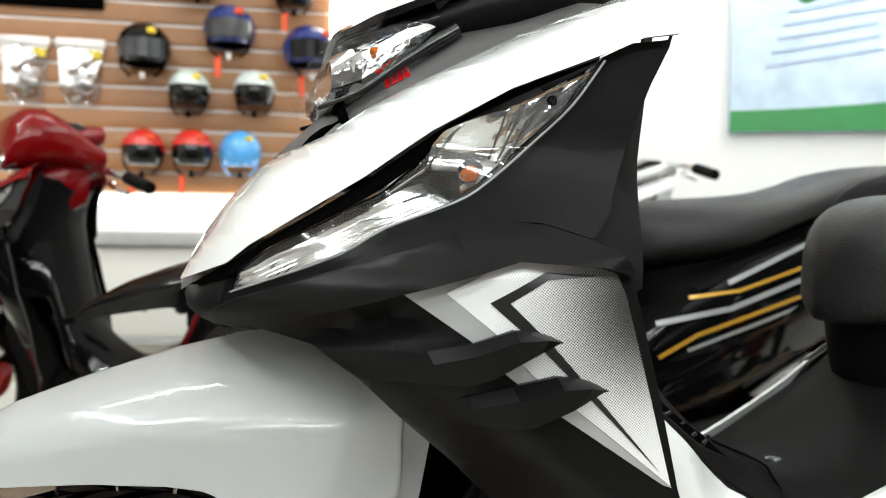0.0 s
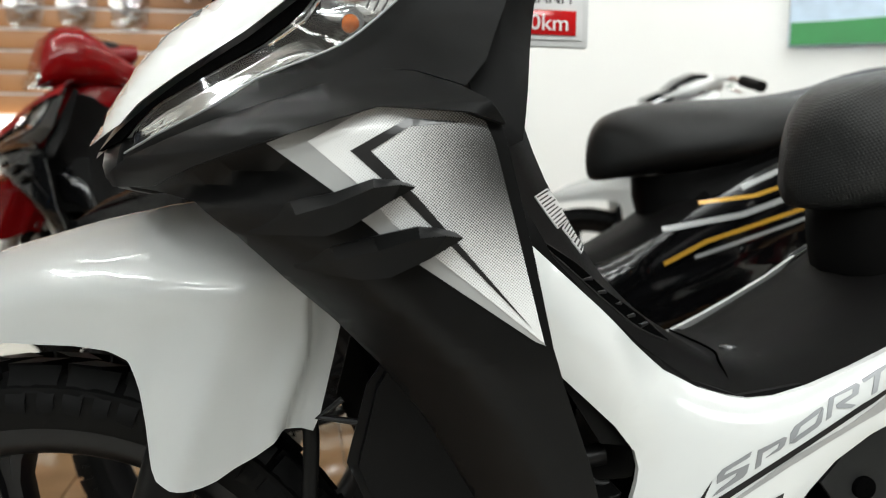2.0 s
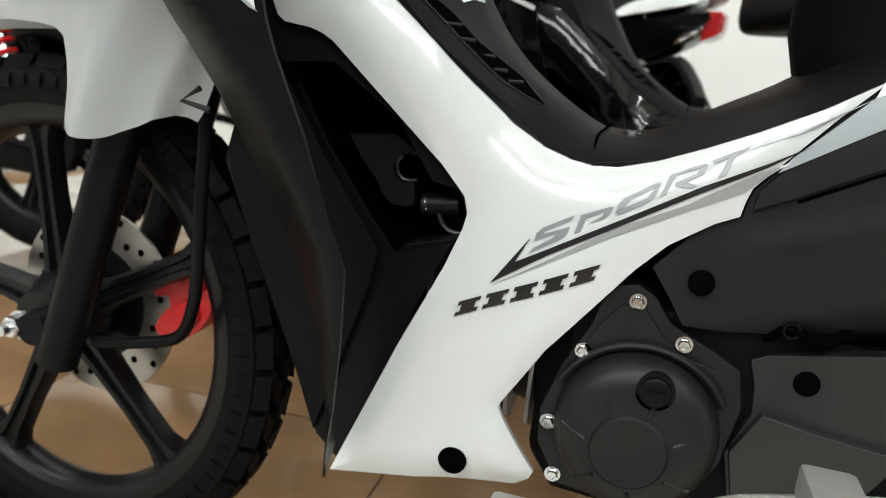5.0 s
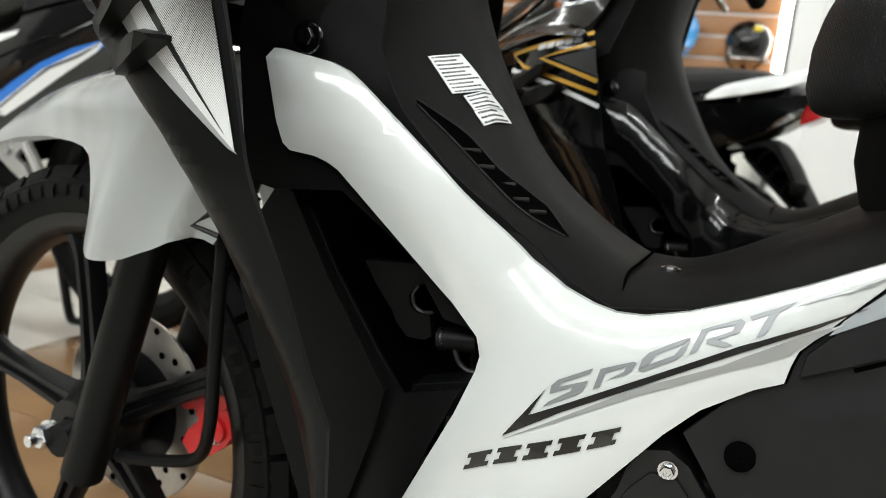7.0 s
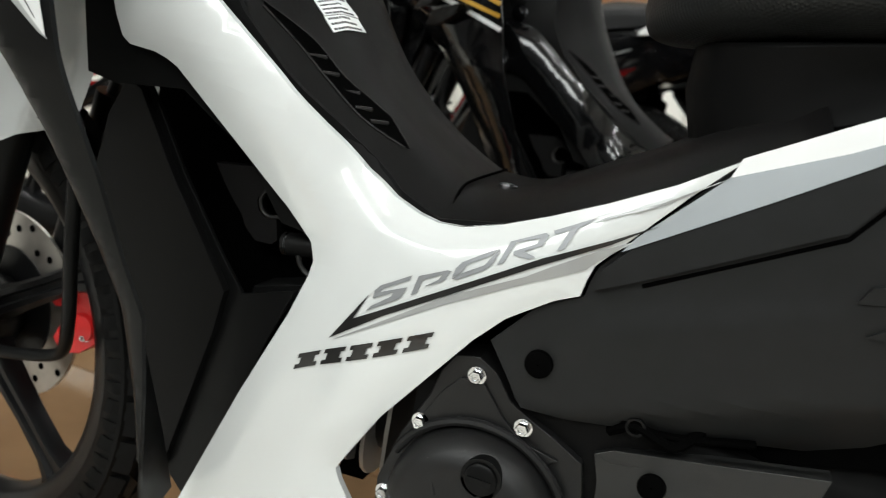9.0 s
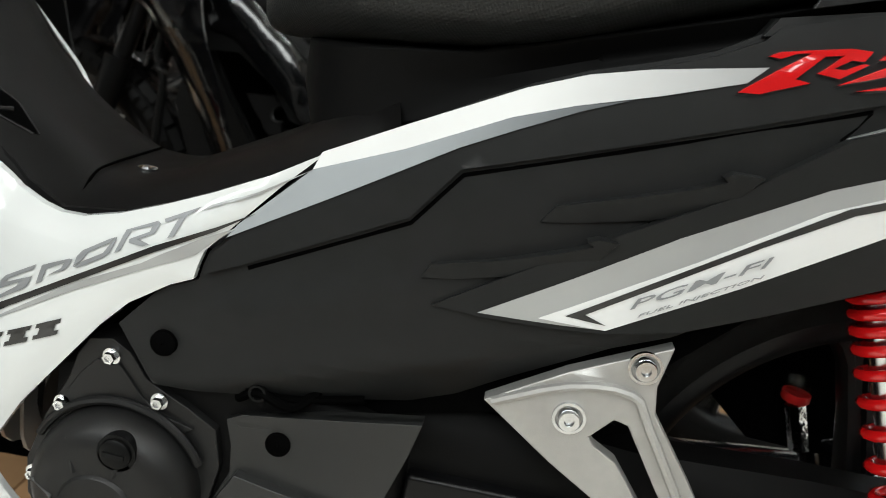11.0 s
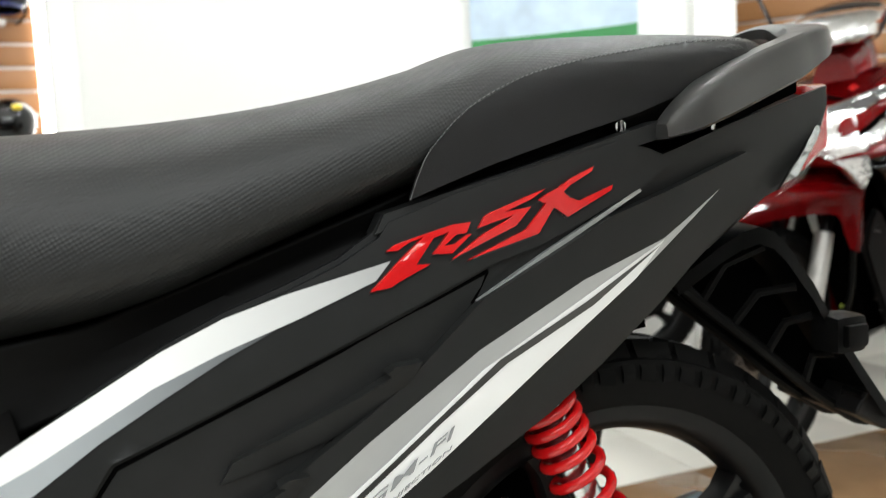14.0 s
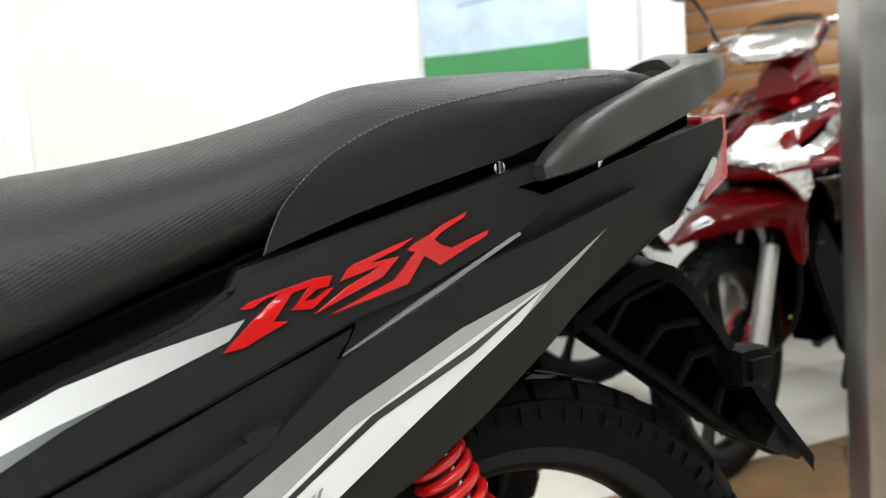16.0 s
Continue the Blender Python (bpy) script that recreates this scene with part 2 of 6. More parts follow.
def sheet(outline, depth, thick=0.003, cell=0.014, side=1, lift=0.0, rounded=False):
    """A panel: an outline in x and z, laid on the surface y = depth(x, z) and thickened towards the middle of the machine. side -1 mirrors it."""
    if rounded:
        outline = [tuple(p) for p in curve_through([*outline, outline[0]], 3)[:-1]]
    bm = bmesh.new()
    corners = [bm.verts.new((x, 0, z)) for x, z in outline]
    for tri in tessellate_polygon([[Vector((x, z, 0)) for x, z in outline]]):
        bm.faces.new([corners[i] for i in tri])
    xs, zs = [p[0] for p in outline], [p[1] for p in outline]
    for low, high, way in ((min(xs), max(xs), (1, 0, 0)), (min(zs), max(zs), (0, 0, 1))):
        k = math.ceil((low + 1e-4) / cell)
        while k * cell < high - 1e-4:
            bmesh.ops.bisect_plane(bm, geom=bm.verts[:] + bm.edges[:] + bm.faces[:], dist=1e-6, plane_co=[c * k * cell for c in way], plane_no=way)
            k += 1
    bmesh.ops.remove_doubles(bm, verts=bm.verts[:], dist=1e-5)
    for v in bm.verts:
        v.co.y = depth(v.co.x, v.co.z) - lift
    if thick:
        made = bmesh.ops.extrude_face_region(bm, geom=bm.faces[:])
        for v in made["geom"]:
            if isinstance(v, bmesh.types.BMVert):
                v.co.y += thick
    if side < 0:
        for v in bm.verts:
            v.co.y = -v.co.y
    return bm


def loft(rings, closed=True, caps=True):
    """Skin over rings of equal length."""
    bm = bmesh.new()
    rows = [[bm.verts.new(p) for p in ring] for ring in rings]
    n = len(rows[0])
    for a, b in zip(rows, rows[1:]):
        for k in range(n if closed else n - 1):
            bm.faces.new((a[k], a[(k + 1) % n], b[(k + 1) % n], b[k]))
    if caps and closed:
        bm.faces.new(rows[0])
        bm.faces.new(rows[-1])
    return bm


def tube(points, radius, sides=10, steps=6, straight=False):
    """A round tube along a line; radius may be a list."""
    line = [np.array(p, float) for p in points] if straight else curve_through(points, steps)
    radii = radius if isinstance(radius, (list, tuple)) else None
    rings, before = [], None
    for i, p in enumerate(line):
        along = Vector(line[min(i + 1, len(line) - 1)] - line[max(i - 1, 0)]).normalized()
        if before is None:
            before = along.orthogonal().normalized()
        before = (before - along * before.dot(along)).normalized()
        other = along.cross(before)
        r = radii[min(int(i * len(radii) / len(line)), len(radii) - 1)] if radii else radius
        rings.append([Vector(p) + r * (math.cos(a) * before + math.sin(a) * other) for a in (2 * math.pi * k / sides for k in range(sides))])
    return loft(rings)


def lathe(profile, steps=48, centre=(0, 0, 0)):
    """Turns a closed outline of (radius, y) about the y axis."""
    return loft([[(centre[0] + r * math.cos(a), centre[1] + y, centre[2] + r * math.sin(a)) for r, y in profile] for a in (2 * math.pi * k / steps for k in range(steps + 1))], closed=True, caps=False)


def disc(centre, r, y0, y1, steps=32, rim=0.002):
    """A round boss about the y axis with a softened outer edge."""
    return lathe([(0.0005, y0), (r - rim, y0), (r - rim * 0.3, y0 + (rim if y1 > y0 else -rim) * 0.3), (r, y0 + (rim if y1 > y0 else -rim)), (r, y1), (0.0005, y1)], steps, centre)


def box(x0, y0, z0, x1, y1, z1, bevel=0.0):
    bm = bmesh.new()
    bmesh.ops.create_cube(bm, size=1)
    for v in bm.verts:
        v.co = Vector(((x0 + x1) / 2 + v.co.x * (x1 - x0), (y0 + y1) / 2 + v.co.y * (y1 - y0), (z0 + z1) / 2 + v.co.z * (z1 - z0)))
    if bevel:
        bmesh.ops.bevel(bm, geom=bm.edges[:], offset=bevel, segments=2, profile=0.6, affect="EDGES")
    return bm


def merged(*parts):
    bm = bmesh.new()
    for other in parts:
        me = bpy.data.meshes.new("piece")
        other.to_mesh(me)
        other.free()
        bm.from_mesh(me)
        bpy.data.meshes.remove(me)
    return bm


def moved(bm, m):
    bmesh.ops.transform(bm, matrix=m, verts=bm.verts[:])
    return bm


def lettering(text, corners, depth, lift=0.0012, bold=0.0):
    """Letters of the built-in font, fitted into the parallelogram low left, low right, top left on the surface y = depth(x, z)."""
    data = bpy.data.curves.new("letters", "FONT")
    data.body, data.resolution_u, data.offset = text, 3, bold
    ob = new("letters", data)
    me = bpy.data.meshes.new_from_object(ob.evaluated_get(bpy.context.evaluated_depsgraph_get()))
    bpy.data.objects.remove(ob)
    bm = bmesh.new()
    bm.from_mesh(me)
    bpy.data.meshes.remove(me)
    xs, ys = [v.co.x for v in bm.verts], [v.co.y for v in bm.verts]
    low, right, top = (Vector(c) for c in corners)
    for v in bm.verts:
        p = low + (right - low) * ((v.co.x - min(xs)) / (max(xs) - min(xs))) + (top - low) * ((v.co.y - min(ys)) / (max(ys) - min(ys)))
        v.co = (p[0], depth(p[0], p[1]) - lift, p[1])
    made = bmesh.ops.extrude_face_region(bm, geom=bm.faces[:])
    for v in made["geom"]:
        if isinstance(v, bmesh.types.BMVert):
            v.co.y += 0.0006
    return bm


def fin(top, ridge, low, depth, rises, side=1):
    """A swept fin on the surface y = depth(x, z): an upper slope up to the ridge and a steep underside, closed at its rear end."""
    rows = []
    for line, share, sink in ((top, 0.0, 0.002), (top, 0.35, 0.0), (ridge, 1.0, 0.0), (low, 0.80, 0.0), (low, 0.0, 0.003)):
        rows.append([(x, side * (depth(x, z) - share * r + sink), z) for (x, z), r in zip(line, rises)])
    bm = loft(rows, closed=False)
    bm.verts.ensure_lookup_table()
    n = len(top)
    bm.faces.new([bm.verts[k * n + n - 1] for k in range(len(rows))])
    return bm


def strip(line, wide):
    """The outline of a band of even width along a line."""
    left, right = [], []
    for i, (x, z) in enumerate(line):
        (ax, az), (bx, bz) = line[max(i - 1, 0)], line[min(i + 1, len(line) - 1)]
        size = math.hypot(bx - ax, bz - az)
        ox, oz = -(bz - az) / size * wide / 2, (bx - ax) / size * wide / 2
        left.append((x + ox, z + oz))
        right.append((x - ox, z - oz))
    return left + right[::-1]


def pressed(tree, p, lifts):
    """The points at the given heights over the outer face of tree, beneath p."""
    out = Vector((0.25, -0.80, 0.55)).normalized()
    hit, normal, _, _ = tree.ray_cast(p + out * 0.05, -out, 0.1)
    if hit is None:
        return [p + out * h for h in lifts]
    normal = normal if normal.dot(out) > 0 else -normal
    return [hit + normal * h for h in lifts]


def laid_patch(tree, corners, span=(0, 0, 1, 1), cells=8, lift=0.0008, thick=0.0005):
    """A thin film over part of a four-cornered field, pressed on to the surface in tree."""
    a, b, c, d = (Vector(p) for p in corners)
    bm = bmesh.new()
    grid = []
    for j in range(cells + 1):
        row = []
        for i in range(cells + 1):
            u, v = span[0] + (span[2] - span[0]) * i / cells, span[1] + (span[3] - span[1]) * j / cells
            row.append(tuple(bm.verts.new(p) for p in pressed(tree, a * (1 - u) * (1 - v) + b * u * (1 - v) + c * u * v + d * (1 - u) * v, (lift + thick, lift - 0.0006))))
        grid.append(row)
    for j in range(cells):
        for i in range(cells):
            bm.faces.new([grid[j][i][0], grid[j][i + 1][0], grid[j + 1][i + 1][0], grid[j + 1][i][0]])
    rim = [grid[0][i] for i in range(cells)] + [grid[j][cells] for j in range(cells)] + [grid[cells][i] for i in range(cells, 0, -1)] + [grid[j][0] for j in range(cells, 0, -1)]
    for p, q in zip(rim, rim[1:] + rim[:1]):
        bm.faces.new([p[0], q[0], q[1], p[1]])
    return bm

# ---- motorbike ----
def body_y(x, z):
    """The outer skin of the body and side covers."""
    q = -0.045 - 0.1512 * x - 0.0935 * z + 0.5474 * x * x - 1.2978 * x * z + 1.0032 * z * z
    if x < 0.53:
        q += ((-0.146 + (x - 0.286) * 0.20) - q) * smooth(0.53, 0.43, x)
    return min(q, -0.045)


def shield_y(x, z):
    """The leg shield and front cowl: pointed at the front, wide at the rear."""
    u = min(max(x, 0.03), 0.5)
    low = -0.245 * (1 - (max(0.0, 0.36 - u) / 0.33) ** 3)
    high = -0.225 * (1 - (max(0.0, 0.40 - u) / 0.36) ** 2)
    y = low + (high - low) * smooth(0.73, 0.82, z)
    return y * (1 - 0.62 * (0.6 - z)) if z < 0.6 else y


LEG_OUTLINE = [(0.286, 0.676), (0.292, 0.683), (0.3, 0.683), (0.335, 0.677), (0.347, 0.672), (0.359, 0.663), (0.421, 0.61), (0.454, 0.58), (0.487, 0.5525), (0.515, 0.538), (0.538, 0.532), (0.555, 0.53), (0.574, 0.532), (0.602, 0.541), (0.634, 0.555), (0.667, 0.571), (0.706, 0.592), (0.741, 0.615), (0.715, 0.587), (0.669, 0.532), (0.666, 0.522), (0.664, 0.511), (0.648, 0.503), (0.619, 0.482), (0.599, 0.46), (0.541, 0.382), (0.512, 0.331), (0.509, 0.324), (0.513, 0.315), (0.544, 0.268), (0.541, 0.26), (0.53, 0.252), (0.446, 0.242), (0.371, 0.238), (0.418, 0.36), (0.449, 0.433), (0.46, 0.466), (0.462, 0.478), (0.458, 0.492), (0.438, 0.516), (0.346, 0.601), (0.337, 0.606), (0.328, 0.609), (0.309, 0.611), (0.303, 0.616), (0.297, 0.631)]


def leg_y(x, z):
    """The leg panel: the body's skin, swelling gently away from the panel's edges."""
    gap = 0.034
    for (ax, az), (bx, bz) in zip(LEG_OUTLINE, LEG_OUTLINE[1:] + LEG_OUTLINE[:1]):
        dx, dz = bx - ax, bz - az
        u = min(1.0, max(0.0, ((x - ax) * dx + (z - az) * dz) / (dx * dx + dz * dz)))
        gap = min(gap, math.hypot(x - ax - u * dx, z - az - u * dz))
    return body_y(x, z) - 0.0075 * (1 - (1 - gap / 0.034) ** 2)


def bent_y(x, z):
    """The leg shield with its front edge folded in towards the wheel."""
    edge = float(np.interp(z, [0.27, 0.32, 0.385, 0.444, 0.483, 0.520, 0.556, 0.591, 0.616, 0.645, 0.672], [0.378, 0.371, 0.358, 0.340, 0.321, 0.300, 0.278, 0.250, 0.225, 0.192, 0.164]))
    wide = float(np.interp(z, [0.27, 0.35, 0.45, 0.60], [0.012, 0.028, 0.052, 0.060]))
    fold = float(np.interp(z, [0.27, 0.62, 0.65, 0.69], [0.052, 0.052, 0.036, 0.0]))
    scoop = 0.020 * math.exp(-(((z - 0.690 - 0.26 * (x - 0.10)) / 0.013) ** 2)) * smooth(0.222, 0.185, x)
    return shield_y(x, z) + scoop + fold * (1 - min(1.0, max(0.0, (x - edge) / wide))) ** 1.15


def wheel(root, name, cx, cz, radius, half, turn, label, spin, size=1.0):
    """Cast five-spoke wheel with its tyre."""
    m = pose(cx, 0, cz, 0, 0, turn) @ Matrix.Diagonal((size, 1, size, 1))
    w = new(name)
    w.parent, w.matrix_local = root, m
    w["label"] = label
    r = 0.2286
    tyre = [(r - 0.010, -half * 0.62), (r + 0.004, -half * 0.74), (r + (radius - r) * 0.45, -half), (radius - 0.016, -half * 0.93), (radius - 0.011, -half * 0.66), (radius - 0.008, 0), (radius - 0.011, half * 0.66), (radius - 0.016, half * 0.93), (r + (radius - r) * 0.45, half), (r + 0.004, half * 0.74), (r - 0.010, half * 0.62)]
    t = part("tyre", lathe(tyre, 96), RUBBER, w, "black rubber tyre with blocky tread")
    blocks = bmesh.new()
    count = 38
    for k in range(count):
        for s in (-1, 1):
            a0 = 2 * math.pi * (k + (0.5 if s > 0 else 0.0)) / count
            da = 2 * math.pi / count
            # a shoulder block with a notch, and a slanted centre bar
            for shape in (((0.06, 0.55, 0.30), (0.90, 0.55, 0.30), (0.90, 0.97, 0.52), (0.55, 1.00, 0.54), (0.55, 0.90, 0.47), (0.35, 0.90, 0.47), (0.35, 1.0, 0.54), (0.06, 0.97, 0.52)), ((0.05, 0.05, 0.0), (0.62, 0.05, 0.0), (0.98, 0.46, 0.24), (0.42, 0.46, 0.24))):
                top, foot = [], []
                for u, v, drop in shape:
                    a = a0 + u * da
                    y = s * half * v * 1.06
                    rr = radius - 0.026 * (max(0.0, v - 0.5) / 0.5) ** 1.5
                    top.append(blocks.verts.new((rr * math.cos(a), y, rr * math.sin(a))))
                    foot.append(blocks.verts.new(((rr - 0.010) * math.cos(a), y, (rr - 0.010) * math.sin(a))))
                blocks.faces.new(top)
                for i in range(len(top)):
                    j = (i + 1) % len(top)
                    blocks.faces.new((top[i], top[j], foot[j], foot[i]))
    part("tread", blocks, RUBBER, t)
    rim = [(r - 0.026, -half * 0.30), (r - 0.022, -half * 0.52), (r - 0.012, -half * 0.66), (r - 0.001, -half * 0.70), (r, -half * 0.62), (r - 0.010, -half * 0.5), (r - 0.014, 0), (r - 0.010, half * 0.5), (r, half * 0.62), (r - 0.001, half * 0.70), (r - 0.012, half * 0.66), (r - 0.022, half * 0.52), (r - 0.026, half * 0.30), (r - 0.030, 0)]
    part("rim", lathe(rim, 96), RIM, w, "satin black cast rim")
    part("hub", lathe([(0.012, -0.045), (0.030, -0.045), (0.034, -0.03), (0.048, -0.012), (0.050, 0.012), (0.034, 0.035), (0.012, 0.035)], 40), RIM, w)
    for k in range(5):
        a = radians(spin + 72 * k)
        along, across = Vector((math.cos(a), 0, math.sin(a))), Vector((-math.sin(a), 0, math.cos(a)))
        rings = []
        for d, wide, deep in ((0.036, 0.020, 0.016), (0.07, 0.016, 0.014), (0.13, 0.0135, 0.012), (0.180, 0.015, 0.012), (0.198, 0.022, 0.013), (0.206, 0.030, 0.014)):
            rings.append([along * d + across * (wide * cx_) + Vector((0, deep * cy_, 0)) for cx_, cy_ in ((-1, -0.3), (-0.75, -1), (-0.35, -1), (-0.2, -0.55), (0.2, -0.55), (0.35, -1), (0.75, -1), (1, -0.3), (1, 0.6), (0.5, 1), (-0.5, 1), (-1, 0.6))])
        part("spoke", loft(rings), RIM, w, sharp=30)
    return w


def helix(top, foot, radius, wire, pitches):
    """A coil spring whose turns grow wider apart towards its foot."""
    axis = Vector(foot) - Vector(top)
    length = axis.length
    axis.normalize()
    a, steps = axis.orthogonal().normalized(), 18
    b = axis.cross(a)
    heights, total = [], sum(pitches)
    h = 0.0
    for p in pitches:
        heights += [h + p * k / steps for k in range(steps)]
        h += p
    line = [Vector(top) + axis * (length * hh / total) + radius * (math.cos(2 * math.pi * i / steps) * a + math.sin(2 * math.pi * i / steps) * b) for i, hh in enumerate(heights)]
    return tube(line, wire, 10, straight=True)


def bolt(root, x, y, z, r=0.008, side=1, name="bolt"):
    """A flanged hexagon bolt that points out of the side."""
    s = side
    return part(name, merged(lathe([(0.0004, 0.002), (0.0004, -0.001), (r, -0.001), (r, 0.002)], 24, (x, y, z)), lathe([(0.0004, -0.001), (0.0004, -0.005), (r * 0.35, -0.005), (r * 0.42, -0.0062), (r * 0.66, -0.0062), (r * 0.74, -0.005), (r * 0.74, -0.001)], 6, (x, y, z))), STEEL, root, "bright zinc bolt", sharp=25)


def emblem_marks(root, strokes, depth, mat, lift, thick, label):
    """Slanted strokes of a badge, one raised piece each."""
    for stroke in strokes:
        cx, cz = sum(p[0] for p in stroke) / len(stroke), sum(p[1] for p in stroke) / len(stroke)
        part("badge_base", sheet([(cx + (x - cx) * 1.02, cz + (z - cz) * 1.04 - 0.0008) for x, z in stroke], depth, 0.002, 0.03, lift=0.0006), DECAL_BLACK, root, "black badge base")
        part("badge_stroke", sheet(stroke, depth, thick, 0.03, lift=lift), mat, root, label, bevel=0.0009)


def motorbike(look_of, label, group, at, turn=0.0):
    """Step-through motorbike on its centre stand: the front axle over the origin, the rear towards +x, its left side towards -y."""
    P = look_of
    root = thing("motorbike", label, "motorbike", group)
    root.matrix_world = pose(*at, P["roll"], P["lean"], turn) @ Matrix.Scale(P["size"], 4)
    paint, trim = P["paint"], P["trim"]

    # wheels
    front = wheel(root, "front_wheel", 0.0, 0.279, 0.279, 0.036, P["steer"] - 6, "front wheel, black cast spokes", 28)
    rear = wheel(root, "rear_wheel", 1.206, 0.358, 0.288, 0.039, 0, "rear wheel, black cast spokes", 35, 0.925)
    holes = bmesh.new()
    brake = lathe([(0.062, 0.040), (0.110, 0.040), (0.110, 0.044), (0.062, 0.044)], 64)
    part("brake_disc", brake, DISC, front, "drilled steel brake disc")
    # solid dark discs paint the shade of the drilled holes
    for k in range(30):
        a, rr = 2 * math.pi * k / 30, (0.102, 0.092, 0.082)[k % 3]
        holes_b = disc((rr * math.cos(a), 0, rr * math.sin(a)), 0.0042, 0.0392, 0.0448, 10, 0.0003)
        holes = merged(holes, holes_b)
    part("disc_holes", holes, DEEP, front)
    part("disc_carrier", lathe([(0.03, 0.036), (0.05, 0.036), (0.068, 0.0385), (0.068, 0.041), (0.03, 0.041)], 40), RIM, front)
    part("axle_nut", merged(lathe([(0.0005, -0.064), (0.0155, -0.064), (0.0155, -0.068), (0.0005, -0.068)], 28), lathe([(0.0005, -0.068), (0.012, -0.068), (0.012, -0.080), (0.0105, -0.082), (0.0005, -0.082)], 6), lathe([(0.0005, -0.082), (0.006, -0.082), (0.006, -0.092), (0.0005, -0.092)], 16)), STEEL, front, "bright zinc axle nut", sharp=25)
    cal = sheet([(0.092, 0.322), (0.110, 0.338), (0.138, 0.362), (0.156, 0.374), (0.172, 0.368), (0.182, 0.350), (0.180, 0.330), (0.170, 0.300), (0.160, 0.284), (0.140, 0.268), (0.116, 0.262), (0.104, 0.276), (0.112, 0.292), (0.124, 0.304), (0.120, 0.316), (0.106, 0.312)], lambda x, z: 0.004, 0.056, 0.02)
    part("caliper_piston", merged(disc((0.152, 0.004, 0.338), 0.015, -0.006, 0.004, 28, 0.003), disc((0.146, 0.004, 0.300), 0.015, -0.006, 0.004, 28, 0.003)), P.get("caliper", RED_CALIPER), root)
    part("brake_caliper", cal, P.get("caliper", RED_CALIPER), root, "cast brake caliper", bevel=0.003)
    part("caliper_bracket", sheet([(0.098, 0.340), (0.125, 0.365), (0.150, 0.372), (0.148, 0.355), (0.120, 0.335)], lambda x, z: 0.028, 0.012, 0.03), RIM, root, bevel=0.002)
    bolt(root, 0.123, 0.004, 0.345, 0.007)
    bolt(root, 0.150, 0.003, 0.290, 0.005)
    # fork
    for s in (-1, 1):
        leg = tube([(0.118, s * 0.062, 0.54), (0.108, s * 0.062, 0.50), (0.070, s * 0.062, 0.37), (0.034, s * 0.062, 0.245)], 0.0215, 20, 3)
        part("fork_leg", merged(leg, lathe([(0.0005, -0.014), (0.017, -0.014), (0.019, 0.0), (0.017, 0.014), (0.0005, 0.014)], 24, (0.012, s * 0.060, 0.279))), P["fork"], root, "fork lower leg", sharp=35)
        part("fork_tube", tube([(0.150, s * 0.062, 0.63), (0.112, s * 0.062, 0.51)], 0.014, 16, straight=True), RIM, root)
    part("brake_hose", tube([(0.196, -0.075, 0.60), (0.193, -0.078, 0.55), (0.208, -0.082, 0.52), (0.207, -0.082, 0.46), (0.205, -0.080, 0.40), (0.196, -0.070, 0.34), (0.168, -0.050, 0.295), (0.12, -0.050, 0.279), (0.07, -0.05, 0.270)], 0.0065, 10, 6), BLACK_MATT, root, "black speedometer cable")
    part("tyre_dot", lathe([(0.0022, -0.0008), (0.0045, -0.0008), (0.0045, 0.002), (0.0022, 0.002)], 20, (0.236, -0.0375, 0.346)), DOT_GREEN, root, "yellow-green paint ring on the tyre")
    part("hose_clip", tube([(0.230, -0.128, 0.551), (0.213, -0.128, 0.539), (0.240, -0.128, 0.534)], 0.0026, 8, straight=True), RIM, root, "bent wire cable guide")

    # front fender, a shell that arches over the wheel and drops beside the fork
    low_line = [(-0.165, 0.562), (-0.10, 0.576), (-0.03, 0.585), (0.0, 0.588), (0.045, 0.588), (0.072, 0.586), (0.086, 0.580), (0.093, 0.563), (0.097, 0.540), (0.1000, 0.520), (0.1015, 0.510), (0.105, 0.5025), (0.113, 0.498), (0.124, 0.4965), (0.137, 0.4975), (0.146, 0.500), (0.157, 0.506), (0.169, 0.511), (0.181, 0.518), (0.190, 0.5225), (0.201, 0.5220), (0.210, 0.5185), (0.2155, 0.530), (0.222, 0.556), (0.229, 0.585), (0.236, 0.620), (0.244, 0.640)]
    top_line = [(-0.165, 0.568), (-0.14, 0.589), (-0.115, 0.606), (-0.066, 0.631), (-0.019, 0.648), (0.0, 0.654), (0.05, 0.669), (0.10, 0.680), (0.14, 0.686), (0.20, 0.690), (0.24, 0.690)]
    lx, lz = [p[0] for p in low_line], [p[1] for p in low_line]
    tx, tz = [p[0] for p in top_line], [p[1] for p in top_line]
    stations = sorted(set([round(-0.165 + 0.005 * k, 4) for k in range(90) if -0.165 + 0.005 * k < 0.239] + [0.1825, 0.1875, 0.1925, 0.1975, 0.2025, 0.2075, 0.2125, 0.083, 0.087, 0.0905, 0.0935, 0.0958, 0.0972, 0.0983, 0.0993, 0.1003, 0.1018, 0.1035, 0.106]))
    rings = []
    for x in stations:
        zb, zt = float(np.interp(x, lx, lz)), float(np.interp(x, tx, tz))
        w = 0.010 + 0.090 * smooth(-0.19, 0.08, x) + 0.026 * smooth(0.04, 0.13, x) - 0.22 * max(0.0, x - 0.132)
        edge = max(zb + 0.003, 0.590 - 0.10 * max(0.0, -x))
        ring = []
        for v in np.linspace(0, 1, 6)[:-1]:
            # flat flank below the arch
            z = zb + (edge - zb) * v
            ring.append((x, -w * (1 + 0.07 * (edge - z) / 0.09), z))
